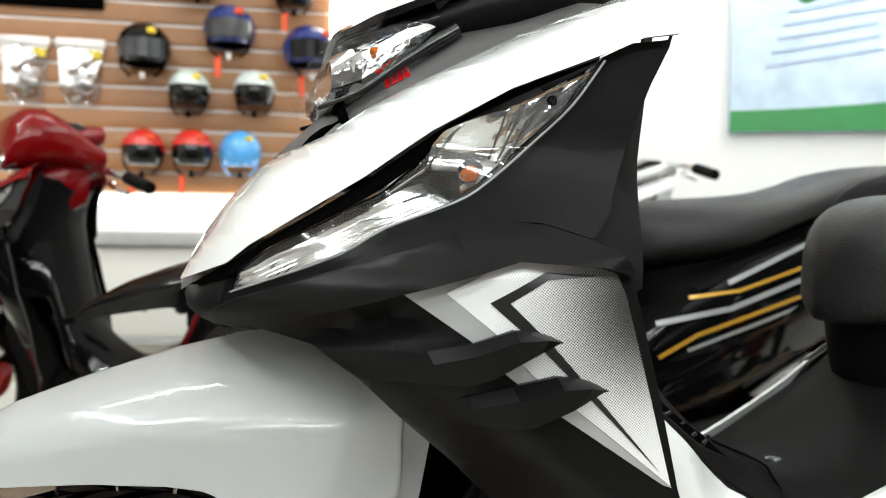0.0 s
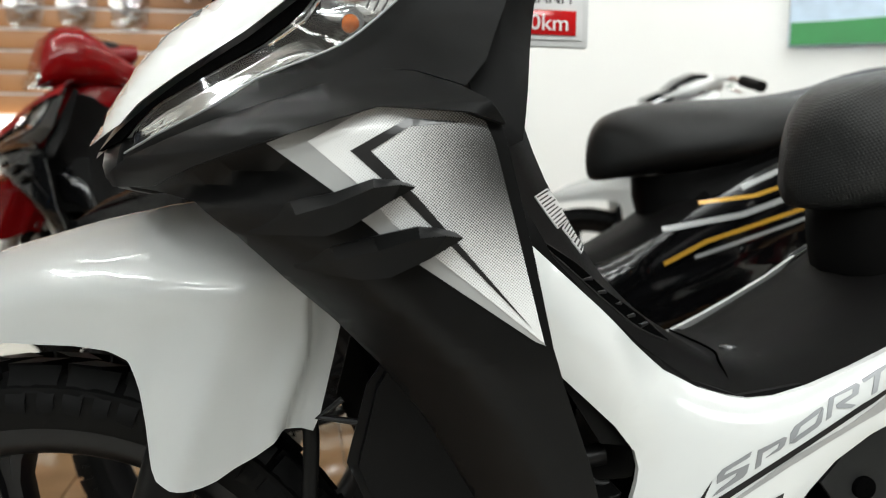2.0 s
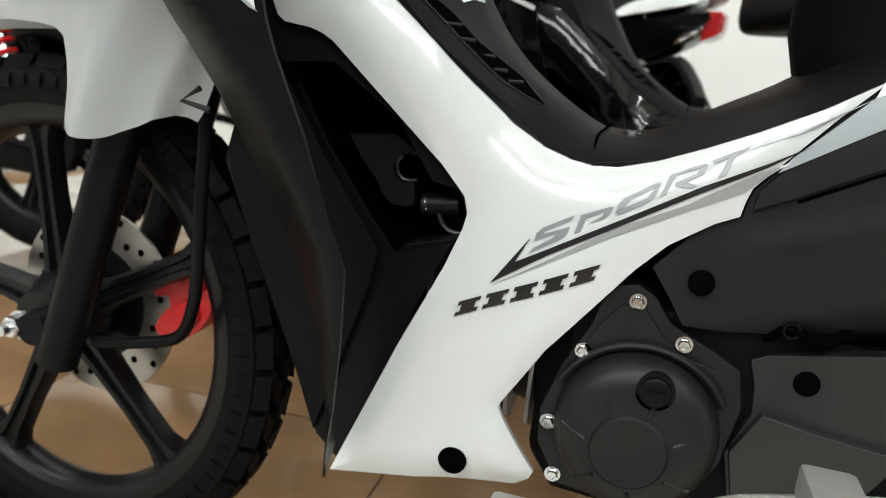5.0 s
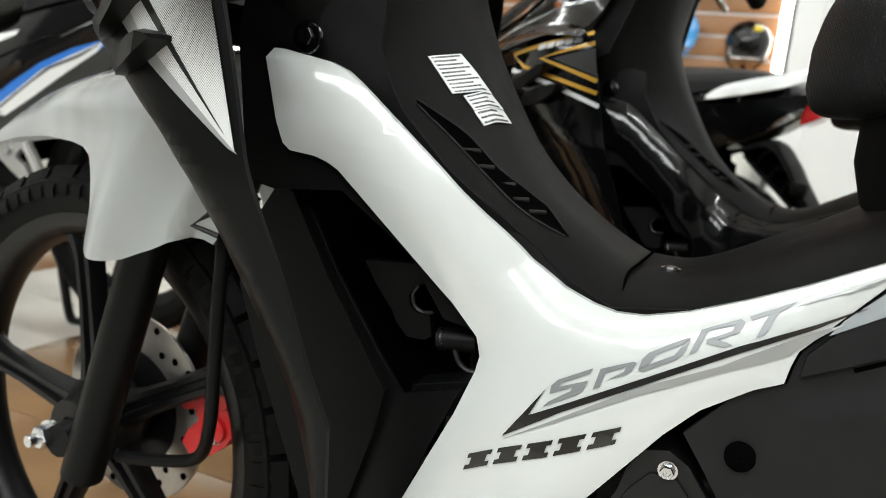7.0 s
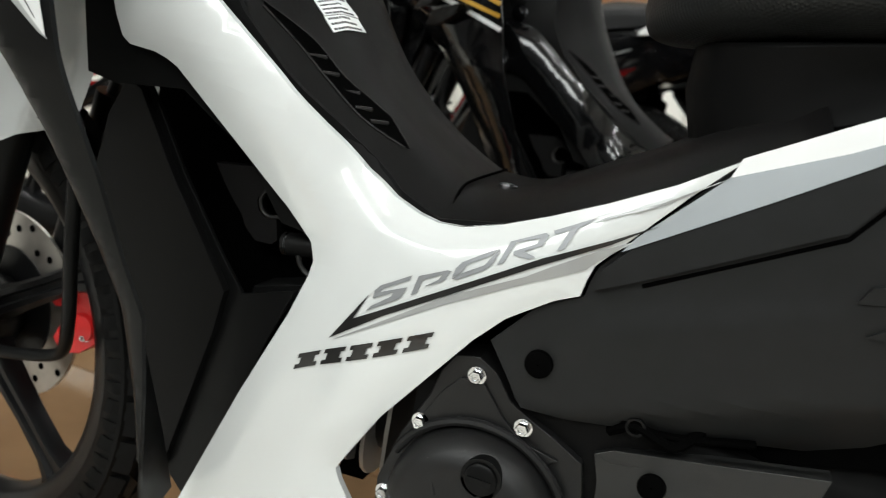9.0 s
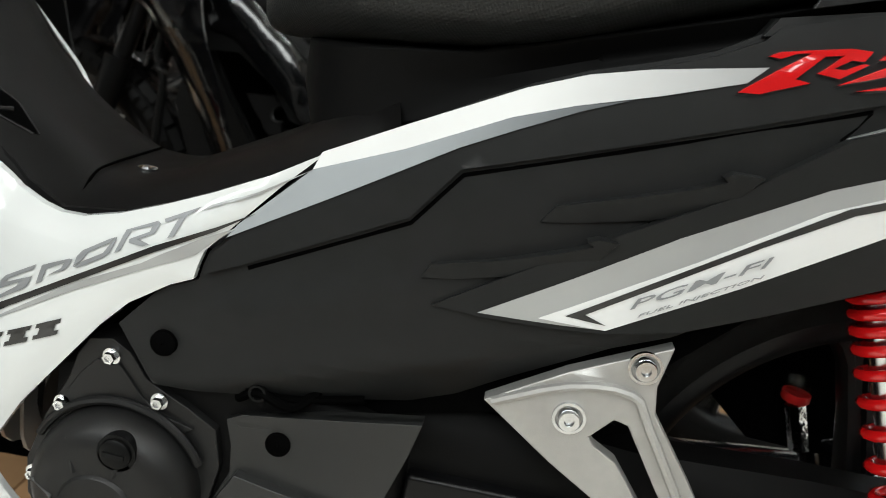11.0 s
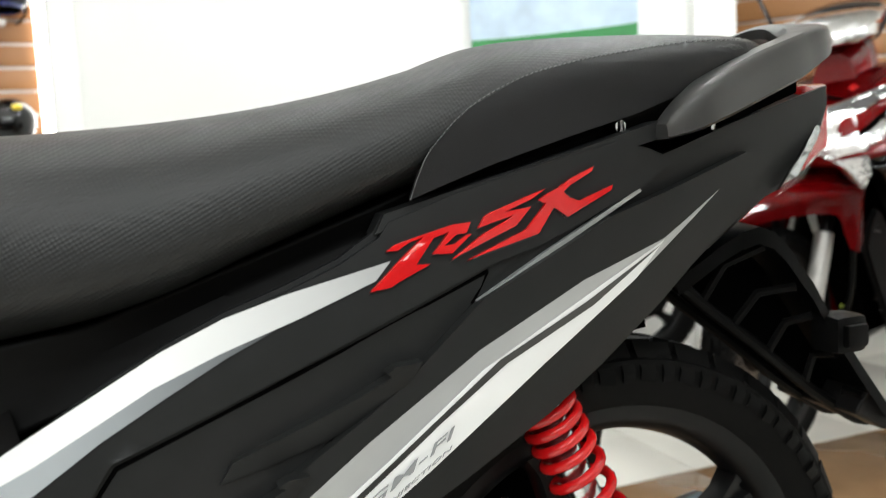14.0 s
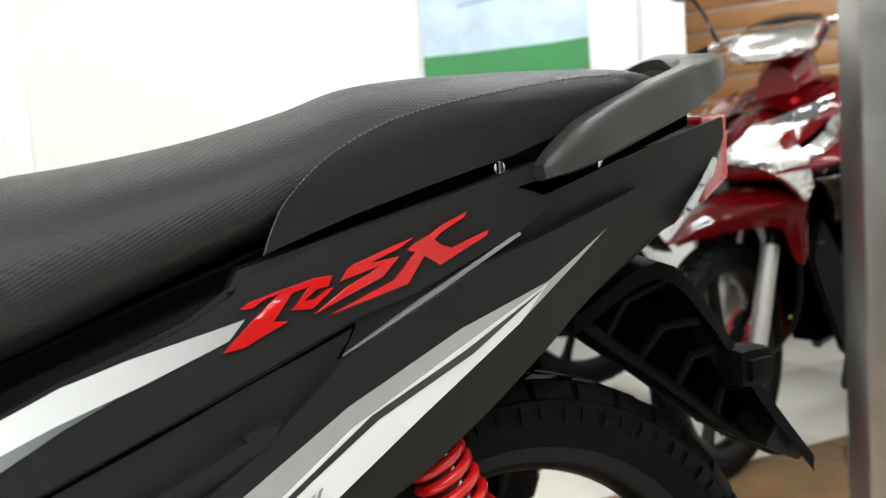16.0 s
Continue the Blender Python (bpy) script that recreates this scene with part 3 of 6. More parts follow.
        for v in np.linspace(0, 1, 14):
            # the flank meets the crown in a soft crease and rolls over
            a = smooth(0.0, 1.0, v)
            crease = 0.009 * smooth(0.20, 0.26, v) * smooth(0.85, 0.35, v) * smooth(-0.06, 0.08, x)
            ring.append((x, -w * math.cos(a * math.pi / 2) ** 0.8 - crease, edge + (zt - edge) * math.sin(v * math.pi / 2) ** 1.05))
        # a ridge that runs slantwise down the flank, and the recessed plate behind it
        ring = [(px, py - 0.011 * max(0.0, 1 - abs(px - 0.118 - 0.36 * (pz - 0.50)) / 0.034) * smooth(0.670, 0.630, pz) + 0.018 * smooth(0.0, 0.006, px - 0.183 - 0.39 * (min(pz, 0.58) - 0.5215)) * smooth(0.675, 0.645, pz), pz) for px, py, pz in ring]
        rings.append(ring + [(p[0], -p[1], p[2]) for p in ring[-2::-1]])
    fender = loft(rings, closed=False)
    bmesh.ops.solidify(fender, geom=fender.faces[:], thickness=0.003)
    part("front_fender", fender, paint, root, P["paint_label"], sharp=60).location = P.get("fender_at", (0, 0, 0))

    # leg shield, cowl and lamps, both sides
    for s in (1, -1):
        main = [(0.072, 0.700), (0.110, 0.696), (0.138, 0.691), (0.164, 0.672), (0.192, 0.645), (0.225, 0.616), (0.250, 0.591), (0.278, 0.556), (0.300, 0.520), (0.321, 0.483), (0.340, 0.444), (0.358, 0.385), (0.371, 0.320), (0.378, 0.270), (0.388, 0.264), (0.397, 0.329), (0.402, 0.39), (0.404, 0.446), (0.390, 0.482), (0.373, 0.536), (0.353, 0.587), (0.345, 0.611), (0.332, 0.667), (0.316, 0.728), (0.311, 0.742), (0.296, 0.748), (0.245, 0.749), (0.181, 0.729), (0.138, 0.723), (0.096, 0.708)]
        shield = part("leg_shield", sheet(main, bent_y, 0.004, 0.009, s), P.get("shield", trim), root, "matt black leg shield", bevel=0.0018)
        # shoulder roll between shield and upper cowl
        roll = [(0.313, 0.738), (0.304, 0.750), (0.289, 0.760), (0.268, 0.768), (0.248, 0.770), (0.213, 0.760), (0.151, 0.740), (0.092, 0.718), (0.072, 0.706), (0.076, 0.698), (0.110, 0.700), (0.140, 0.713), (0.181, 0.727), (0.245, 0.747), (0.292, 0.744)]
        part("shield_shoulder", sheet(roll, lambda x, z: shield_y(x, z) - 0.015 * math.sin(math.pi * smooth(0.0, 1.0, 0.5 + (z - (0.716 + 0.16 * (x - 0.1))) / 0.05)) , 0.010, 0.010, s), trim, root, bevel=0.004)
        lens = [(0.308, 0.869), (0.268, 0.846), (0.223, 0.830), (0.204, 0.806), (0.182, 0.788), (0.154, 0.773), (0.113, 0.751), (0.094, 0.735), (0.088, 0.721), (0.113, 0.732), (0.152, 0.749), (0.178, 0.765), (0.219, 0.781), (0.240, 0.794), (0.268, 0.819), (0.290, 0.842)]
        upper = [(0.356, 0.902), (0.351, 0.884), (0.327, 0.881), (0.311, 0.873), lens[0], *lens[:7:-1], (0.066, 0.706), (0.092, 0.716), (0.151, 0.739), (0.213, 0.759), (0.248, 0.770), (0.268, 0.769), (0.295, 0.760), (0.308, 0.775), (0.321, 0.807), (0.331, 0.835), (0.339, 0.856), (0.350, 0.879)]
        part("upper_cowl", sheet(upper, lambda x, z: shield_y(x, z) + 0.004, 0.004, 0.012, s), trim, root, bevel=0.0015)
        white = [(0.053, 0.726), (0.085, 0.740), (0.100, 0.753), (0.128, 0.771), (0.170, 0.797), (0.211, 0.827), (0.255, 0.852), (0.311, 0.874), (0.329, 0.882), (0.350, 0.885), (0.357, 0.906), (0.355, 0.930), (0.322, 0.915), (0.279, 0.899), (0.221, 0.870), (0.180, 0.848), (0.155, 0.831), (0.136, 0.822), (0.122, 0.818), (0.106, 0.806), (0.085, 0.782), (0.065, 0.752)]

        def cowl_y(x, z):
            low = np.interp(x, [0.053, 0.100, 0.170, 0.255, 0.329, 0.36], [0.726, 0.753, 0.797, 0.852, 0.882, 0.89])
            high = np.interp(x, [0.053, 0.065, 0.085, 0.106, 0.122, 0.155, 0.221, 0.322, 0.36], [0.730, 0.752, 0.782, 0.806, 0.818, 0.831, 0.870, 0.915, 0.93])
            v = min(1.0, max(0.0, (z - low) / max(0.004, high - low)))
            edge = shield_y(x, low) - 0.008
            crest = np.interp(x, [0.053, 0.085, 0.122, 0.155, 0.20, 0.28, 0.36], [-0.020, -0.024, -0.030, -0.085, -0.112, -0.130, -0.160])
            return edge + (crest - edge) * (1 - math.sqrt(max(0.0, 1 - v * v * 0.995)))
        part("front_cowl", sheet(white, cowl_y, 0.004, 0.010, s), paint, root, P["paint_label"], bevel=0.003)
        def facet_y(x, z):
            # a fan of shallow flutes behind the lens
            d = math.hypot(x - 0.238, (z - 0.804) * 1.2)
            bowl = 0.014 * math.exp(-((d / 0.030) ** 2))
            flutes = 0.0009 * math.sin(700 * (x * 0.75 - z * 0.66)) * smooth(0.245, 0.255, x) + 0.0011 * math.sin(520 * (z - 0.50 * x)) * smooth(0.185, 0.170, x)
            return shield_y(x, z) + 0.008 + bowl + flutes
        lamp_part = part("turn_signal", sheet(lens, facet_y, 0.004, 0.0035, s), REFLECTOR, root, "long clear turn signal with chrome reflector", sharp=70)
        glass = part("lens", sheet(lens, lambda x, z: shield_y(x, z) - 0.003, 0.002, 0.012, s), CLEAR, lamp_part, "clear lamp lens", bevel=0.0008)
        glass.visible_shadow = False
        part("lens_slot", sheet([(0.060, 0.722), (0.100, 0.748), (0.128, 0.767), (0.170, 0.793), (0.211, 0.823), (0.262, 0.849), (0.303, 0.868), (0.308, 0.8715), (0.255, 0.852), (0.222, 0.831), (0.203, 0.806), (0.180, 0.789), (0.152, 0.773), (0.111, 0.751), (0.084, 0.729)][::-1], lambda x, z: shield_y(x, z) + 0.001, 0.010, 0.007, s), DEEP, lamp_part)
        # pale tube paints the bright line that light draws along the lens edge
        seal = [(x, s * (shield_y(x, z) - 0.0035), z) for x, z in lens[8:] + lens[:1]]
        part("lens_edge", tube(seal, 0.0008, 6, 3), SILVER_TEXT, lamp_part, "pale line painted as the bright lens edge")
        part("bulb_socket", lathe([(0.0004, 0.012 * s), (0.0075, 0.012 * s), (0.0065, 0.002 * s), (0.0004, 0.002 * s)], 20, (0.236, s * (shield_y(0.236, 0.802) + 0.004), 0.802)), CHROME, lamp_part)
        part("bulb", lathe([(0.0004, 0.008 * s), (0.0052, 0.008 * s), (0.0052, -0.001 * s), (0.003, -0.004 * s), (0.0004, -0.005 * s)], 20, (0.234, s * (shield_y(0.234, 0.800) + 0.005), 0.800)), AMBER, lamp_part, "amber bulb")
        for u0, v0, u1, v1, wide in ((0.2245, 0.826, 0.2065, 0.802, 0.0016), (0.2065, 0.802, 0.185, 0.787, 0.0016), (0.262, 0.843, 0.300, 0.8615, 0.0016), (0.243, 0.808, 0.254, 0.838, 0.0012), (0.247, 0.806, 0.262, 0.838, 0.0012), (0.251, 0.805, 0.269, 0.836, 0.0012), (0.103, 0.735, 0.186, 0.780, 0.001), (0.106, 0.733, 0.196, 0.777, 0.001), (0.110, 0.7325, 0.206, 0.779, 0.0008)):
            part("lens_rib", tube([(u0, s * (shield_y(u0, v0) - 0.001), v0), (u1, s * (shield_y(u1, v1) - 0.001), v1)], wide * 0.6, 6, straight=True), REFLECTOR, lamp_part)
        part("reflector_screw", disc((0.281, s * (shield_y(0.281, 0.846) + 0.002), 0.846), 0.0028, 0, 0.004 * s, 12, 0.0005), DEEP, lamp_part)
        if P["key"] == "red":
            horn = [(0.034, 0.764), (0.081, 0.818), (0.143, 0.849), (0.215, 0.881), (0.198, 0.851), (0.135, 0.798), (0.119, 0.765), (0.125, 0.674), (0.116, 0.643), (0.092, 0.690), (0.065, 0.720), (0.034, 0.735)]
            part("turn_signal", sheet(horn, lambda x, z: shield_y(x, z) - 0.012 + 0.0012 * math.sin(400 * (z - 0.5 * x)), 0.012, 0.006, s), CUT_GLASS, root, "forked clear turn signal", sharp=40, bevel=0.002)
        # winglets of the shield
        for top, ridge, low in (
            ([(0.172, 0.675), (0.197, 0.6945), (0.221, 0.700), (0.242, 0.708), (0.254, 0.7075), (0.261, 0.7055)], [(0.173, 0.674), (0.200, 0.687), (0.221, 0.694), (0.241, 0.7035), (0.254, 0.7055), (0.2615, 0.7045)], [(0.173, 0.673), (0.198, 0.675), (0.2165, 0.676), (0.229, 0.682), (0.250, 0.6965), (0.261, 0.703)]),
            ([(0.198, 0.655), (0.219, 0.669), (0.242, 0.676), (0.266, 0.682), (0.278, 0.681), (0.286, 0.679)], [(0.199, 0.654), (0.222, 0.662), (0.244, 0.669), (0.265, 0.677), (0.278, 0.679), (0.2865, 0.678)], [(0.199, 0.653), (0.2195, 0.652), (0.2365, 0.652), (0.250, 0.655), (0.270, 0.666), (0.286, 0.676)]),
        ):
            part("winglet", fin(top, ridge, low, bent_y, (0.0010, 0.006, 0.012, 0.020, 0.026, 0.027), s), BLACK_MATT, shield, "pointed black winglet", sharp=24)
        # printed films of the shield
        for name, shape, mat in () if P["key"] == "gold" else (("grey_chevron", [(0.184, 0.727), (0.236, 0.747), (0.243, 0.748), (0.207, 0.728), (0.256, 0.690), (0.3405, 0.613), (0.334, 0.6155), (0.262, 0.664), (0.236, 0.685), (0.223, 0.699)], P["film_grey"]), ("faded_chevron", [(0.207, 0.728), (0.243, 0.748), (0.264, 0.747), (0.289, 0.745), (0.303, 0.740), (0.3085, 0.727), (0.325, 0.667), (0.339, 0.6145), (0.272, 0.668), (0.253, 0.683), (0.235, 0.704)], P["film_fade"]), ("black_chevron", [(0.292, 0.739), (0.261, 0.741), (0.230, 0.723), (0.259, 0.697), (0.331, 0.624), (0.266, 0.698), (0.241, 0.723), (0.262, 0.7365)], P["film_line"])):
            lift = {"grey_chevron": 0.0010, "faded_chevron": 0.0016, "black_chevron": 0.0022}[name]
            part(name, sheet(shape, shield_y, 0.0005, 0.012, s, lift), mat, shield, "printed film")

        if P["key"] == "gold":
            for line, wide, mat in (([(0.312, 0.752), (0.190, 0.722), (0.212, 0.704), (0.328, 0.672)], 0.0055, GOLD), ([(0.316, 0.738), (0.238, 0.716), (0.326, 0.688)], 0.006, GOLD), ([(0.190, 0.700), (0.262, 0.680), (0.333, 0.655)], 0.006, DECAL_WHITE), ([(0.150, 0.735), (0.205, 0.752)], 0.004, GOLD), ([(0.165, 0.730), (0.225, 0.750)], 0.004, DECAL_WHITE)):
                part("decal_line", sheet(strip(line, wide), shield_y, 0.0005, 0.02, s, 0.0012), mat, shield, "printed film")
            part("grey_wedge", sheet([(0.318, 0.731), (0.258, 0.7155), (0.325, 0.694)], shield_y, 0.0005, 0.02, s, 0.0012), CAST_GREY, shield, "printed film")
            for k in range(5):
                part("badge_block", sheet([(0.232 + 0.0135 * k, 0.7265 + 0.0026 * k), (0.243 + 0.0135 * k, 0.7286 + 0.0026 * k), (0.245 + 0.0135 * k, 0.7366 + 0.0026 * k), (0.234 + 0.0135 * k, 0.7345 + 0.0026 * k)], shield_y, 0.0006, 0.02, s, 0.0014), DECAL_WHITE, shield, "pale maker's mark")

        # white leg panel that runs from the shield over the step to the side cover
        panel = part("leg_panel", sheet(LEG_OUTLINE, leg_y, 0.006, 0.009, s), P.get("leg", paint), root, P["leg_label"], bevel=0.0030)
        part("panel_plug", disc((0.476, s * (leg_y(0.476, 0.267) - 0.001), 0.267), 0.0125, -0.0015 * s, 0.004 * s, 24, 0.001), DEEP, panel, "round black rubber plug")
        for name, shape, mat, lift in (("black_arrow", [(0.4895, 0.428), (0.517, 0.470), (0.5075, 0.449), (0.586, 0.498), (0.636, 0.5295), (0.676, 0.551), (0.7015, 0.566), (0.676, 0.548), (0.637, 0.5255), (0.587, 0.494), (0.531, 0.4585)], P["film_line"], 0.0012), ("grey_sweep", [(0.491, 0.4265), (0.577, 0.487), (0.627, 0.5145), (0.641, 0.5245), (0.667, 0.541), (0.690, 0.5535), (0.6805, 0.545), (0.670, 0.535), (0.6645, 0.529), (0.628, 0.510), (0.578, 0.482)], P["film_grey"], 0.0008), ("grey_streak", [(0.6635, 0.559), (0.670, 0.5645), (0.701, 0.5805), (0.736, 0.604), (0.702, 0.579), (0.680, 0.568)], P["film_grey"], 0.0008)):
            part(name, sheet(shape, leg_y, 0.0004, 0.009, s, lift), mat, panel, "printed film")
        # side cover
        cover = [(0.742, 0.616), (0.768, 0.630), (0.800, 0.649), (0.830, 0.667), (0.861, 0.684), (0.892, 0.698), (0.927, 0.710), (0.960, 0.723), (0.984, 0.738), (0.989, 0.747), (1.037, 0.760), (1.119, 0.780), (1.160, 0.788), (1.190, 0.781), (1.204, 0.776), (1.2536, 0.790), (1.278, 0.797), (1.323, 0.808), (1.408, 0.828), (1.410, 0.812), (1.400, 0.789), (1.345, 0.742), (1.319, 0.735), (1.272, 0.706), (1.213, 0.664), (1.157, 0.624), (1.111, 0.596), (1.043, 0.564), (1.000, 0.546), (0.988, 0.536), (0.952, 0.519), (0.916, 0.494), (0.880, 0.470), (0.853, 0.450), (0.822, 0.436), (0.770, 0.431), (0.723, 0.427), (0.670, 0.422), (0.640, 0.422), (0.626, 0.443), (0.611, 0.463), (0.637, 0.494), (0.650, 0.502), (0.666, 0.510), (0.668, 0.521), (0.671, 0.531), (0.717, 0.586)]

        def skin_y(x, z):
            return body_y(min(x, 1.22), z) + max(0.0, x - 1.22) * 0.26

        def cover_y(x, z):
            # the field below the raised upper band, undercut towards its lower edge
            low = float(np.interp(x, [0.61, 0.668, 0.747, 0.813, 0.858, 0.905, 0.95, 1.11, 1.32], [0.420, 0.428, 0.4565, 0.479, 0.493, 0.514, 0.528, 0.575, 0.70]))
            ridge = 0.489 + 0.374 * (x - 0.69)
            swell = 0.004 * max(0.0, 1 - abs(z - ridge) / 0.022) * smooth(0.64, 0.70, x) * smooth(0.86, 0.80, x)
            return skin_y(x, z) + 0.005 - swell + 0.55 * max(0.0, low - z)
        side_cover = part("side_cover", sheet(cover, cover_y, 0.005, 0.012, s), P["cover"], root, "matt black side cover", bevel=0.002)
        # dark disc standing proud paints the shade of a round recess
        part("cover_plug", disc((0.647, s * (cover_y(0.647, 0.458) - 0.0035), 0.458), 0.0095, -0.001 * s, 0.004 * s, 24, 0.001), DEEP, side_cover, "round dark disc painted as a recess in shade")
        # raised plates on the cover
        for shape, rise in (([(0.826, 0.531), (0.928, 0.602), (0.990, 0.640), (1.050, 0.690), (1.150, 0.735), (1.290, 0.775), (1.325, 0.772), (1.300, 0.748), (1.272, 0.720), (1.213, 0.668), (1.157, 0.628), (1.111, 0.600), (1.043, 0.568), (0.990, 0.545), (0.941, 0.535), (0.860, 0.530)], 0.009),):
            def plate_y(x, z, rise=rise, shape=shape):
                fade = smooth(shape[0][0] - 0.01, shape[0][0] + 0.10, x)
                return cover_y(x, z) - 0.002 - (rise - 0.002) * fade
            part("cover_plate", sheet(shape, plate_y, 0.012, 0.010, s), P["cover"], side_cover, bevel=0.0009)
        # two swept blades, each with a notched rear end that stands clear of the cover
        for blade in (
            [(0.8833, 0.6016), (0.8904, 0.6142), (0.931, 0.6287), (0.9647, 0.6411), (0.9857, 0.6509), (0.9827, 0.6535), (0.9879, 0.6574), (1.0062, 0.6577), (0.9959, 0.642), (0.9701, 0.6248), (0.9471, 0.6164), (0.9098, 0.6067)],
            [(0.816, 0.5489), (0.8214, 0.5601), (0.8603, 0.5712), (0.896, 0.5846), (0.9187, 0.595), (0.914, 0.5978), (0.9206, 0.6008), (0.9328, 0.6002), (0.9207, 0.5811), (0.9004, 0.5719), (0.875, 0.563), (0.8395, 0.5527)],
        ):
            (ax, az), (bx, bz) = blade[0], blade[7]

            def blade_y(x, z, ax=ax, az=az, bx=bx, bz=bz):
                along = (x - ax) / (bx - ax)
                high = z - (az + 0.006 + (bz - az - 0.009) * along)
                return cover_y(x, z) - 0.0040 - 0.0085 * along - 0.34 * high
            part("cover_fin", sheet(blade, blade_y, 0.011, 0.007, s), P["cover"], side_cover, bevel=0.0007)
            # dark tube paints the shade under the blade's lower edge
            part("fin_gap", tube([(x + 0.002, s * (cover_y(x, z) - 0.001), z - 0.003) for x, z in blade[7:11]], 0.0018, 6, straight=True), DEEP, side_cover)
        band = [(0.672, 0.517), (0.696, 0.529), (0.802, 0.587), (0.828, 0.624), (0.928, 0.661), (1.057, 0.711), (1.10, 0.722), (1.182, 0.754), (1.206, 0.768), (1.188, 0.779), (1.160, 0.786), (1.119, 0.778), (1.037, 0.758), (0.992, 0.743), (0.985, 0.734), (0.960, 0.720), (0.927, 0.707), (0.892, 0.695), (0.861, 0.681), (0.830, 0.664), (0.800, 0.646), (0.768, 0.627), (0.745, 0.614), (0.720, 0.585), (0.674, 0.531)]
        part("cover_band", sheet(band, skin_y, 0.0065, 0.011, s), P["cover"], side_cover, "matt black upper band", bevel=0.0012)
        groove = [(0.700, 0.5265), (0.803, 0.5825), (0.830, 0.620), (0.928, 0.657), (1.058, 0.707), (1.046, 0.687)]
        # dark tube paints the shade of the groove below the band
        part("cover_crease", tube([(x, s * (cover_y(x, z) + 0.0005), z) for x, z in groove], 0.0016, 6, straight=True), DEEP, side_cover)

        def plate2_y(x, z):
            return cover_y(x, z) - 0.002 - 0.006 * smooth(0.816, 0.926, x)
        for name, shape, mat, lift, where in (("silver_sweep", [(0.738, 0.615), (0.791, 0.645), (0.857, 0.681), (0.892, 0.696), (0.927, 0.706), (0.991, 0.720), (0.981, 0.709), (0.935, 0.692), (0.888, 0.6765), (0.852, 0.662), (0.791, 0.629), (0.734, 0.603)], P["film_sweep"], 0.0012, skin_y), ("slate_sweep", [(0.734, 0.603), (0.791, 0.629), (0.852, 0.662), (0.888, 0.6765), (0.920, 0.6865), (0.892, 0.674), (0.858, 0.656), (0.824, 0.637), (0.759, 0.594), (0.683, 0.545), (0.690, 0.556)], P["film_slate"], 0.0012, skin_y)):
            part(name, sheet(shape, where, 0.0005, 0.014, s, lift), mat, side_cover, "printed film")
        for name, shape, mat, lift, where in (("grey_dart", [(0.857, 0.533), (0.970, 0.611), (1.048, 0.658), (1.130, 0.694), (1.204, 0.716), (1.260, 0.748), (1.180, 0.690), (1.099, 0.639), (1.016, 0.584), (0.941, 0.538)], P["film_grey"], 0.0012, plate2_y), ("white_dart", [(0.896, 0.5385), (0.984, 0.597), (1.050, 0.644), (1.120, 0.677), (1.204, 0.715), (1.180, 0.690), (1.099, 0.639), (1.016, 0.584), (0.941, 0.538)], P["film_white"], 0.0018, plate2_y), ("black_dart", [(0.913, 0.544), (0.940, 0.542), (0.925, 0.5475), (1.020, 0.6145), (1.068, 0.6455), (1.140, 0.6755), (1.199, 0.711), (1.134, 0.679), (1.063, 0.649), (1.011, 0.613)], P["film_line"], 0.0024, plate2_y)):
            part(name, sheet(shape, where, 0.0005, 0.014, s, lift), mat, side_cover, "printed film")
        if P["key"] == "gold":
            for line, wide, mat in (([(0.690, 0.535), (0.760, 0.570), (0.960, 0.632)], 0.007, GOLD), ([(0.690, 0.590), (0.820, 0.612), (0.960, 0.660)], 0.009, DECAL_GREY), ([(0.750, 0.632), (0.840, 0.642), (0.960, 0.680)], 0.006, GOLD), ([(0.820, 0.655), (0.975, 0.722)], 0.008, DECAL_GREY), ([(0.740, 0.545), (0.960, 0.615)], 0.006, DECAL_GREY)):
                part("decal_line", sheet(strip(line, wide), skin_y, 0.0006, 0.02, s, 0.003), mat, side_cover, "printed film")
        # tail: pale strip that paints an edge highlight, indicator lens
        part("tail_strip", sheet([(1.048, 0.689), (1.10, 0.712), (1.182, 0.751), (1.180, 0.7535), (1.10, 0.7155)], lambda x, z: cover_y(x, z) - 0.004, 0.006, 0.02, s), DECAL_GREY, side_cover)
        part("rear_indicator", sheet([(1.404, 0.806), (1.403, 0.778), (1.370, 0.752), (1.333, 0.737), (1.351, 0.760), (1.382, 0.786)], lambda x, z: cover_y(min(x, 1.36), z) - 0.012 + 0.4 * max(0, x - 1.36), 0.004, 0.012, s), CLEAR, root, "clear rear indicator lens", bevel=0.002)
        part("indicator_reflector", sheet([(1.400, 0.800), (1.398, 0.780), (1.368, 0.756), (1.341, 0.743), (1.356, 0.762), (1.384, 0.785)], lambda x, z: cover_y(min(x, 1.36), z) - 0.006 + 0.4 * max(0, x - 1.36) + 0.002 * math.sin(420 * (x - z)), 0.003, 0.005, s), REFLECTOR, root)
        # black panels inside the leg opening
        inner = [(0.262, 0.726), (0.258, 0.690), (0.264, 0.640), (0.270, 0.585), (0.293, 0.580), (0.345, 0.585), (0.400, 0.545), (0.430, 0.500), (0.47, 0.49), (0.60, 0.51), (0.60, 0.540), (0.55, 0.530), (0.515, 0.541), (0.470, 0.572), (0.420, 0.612), (0.385, 0.648), (0.360, 0.690), (0.345, 0.76), (0.31, 0.77)]
        part("inner_cover", sheet(inner, lambda x, z: body_y(x, min(z, 0.68)) + 0.010 + 0.10 * smooth(0.66, 0.78, z) * smooth(0.30, 0.40, x), 0.005, 0.014, s), BLACK_GRAIN, root, bevel=0.002)
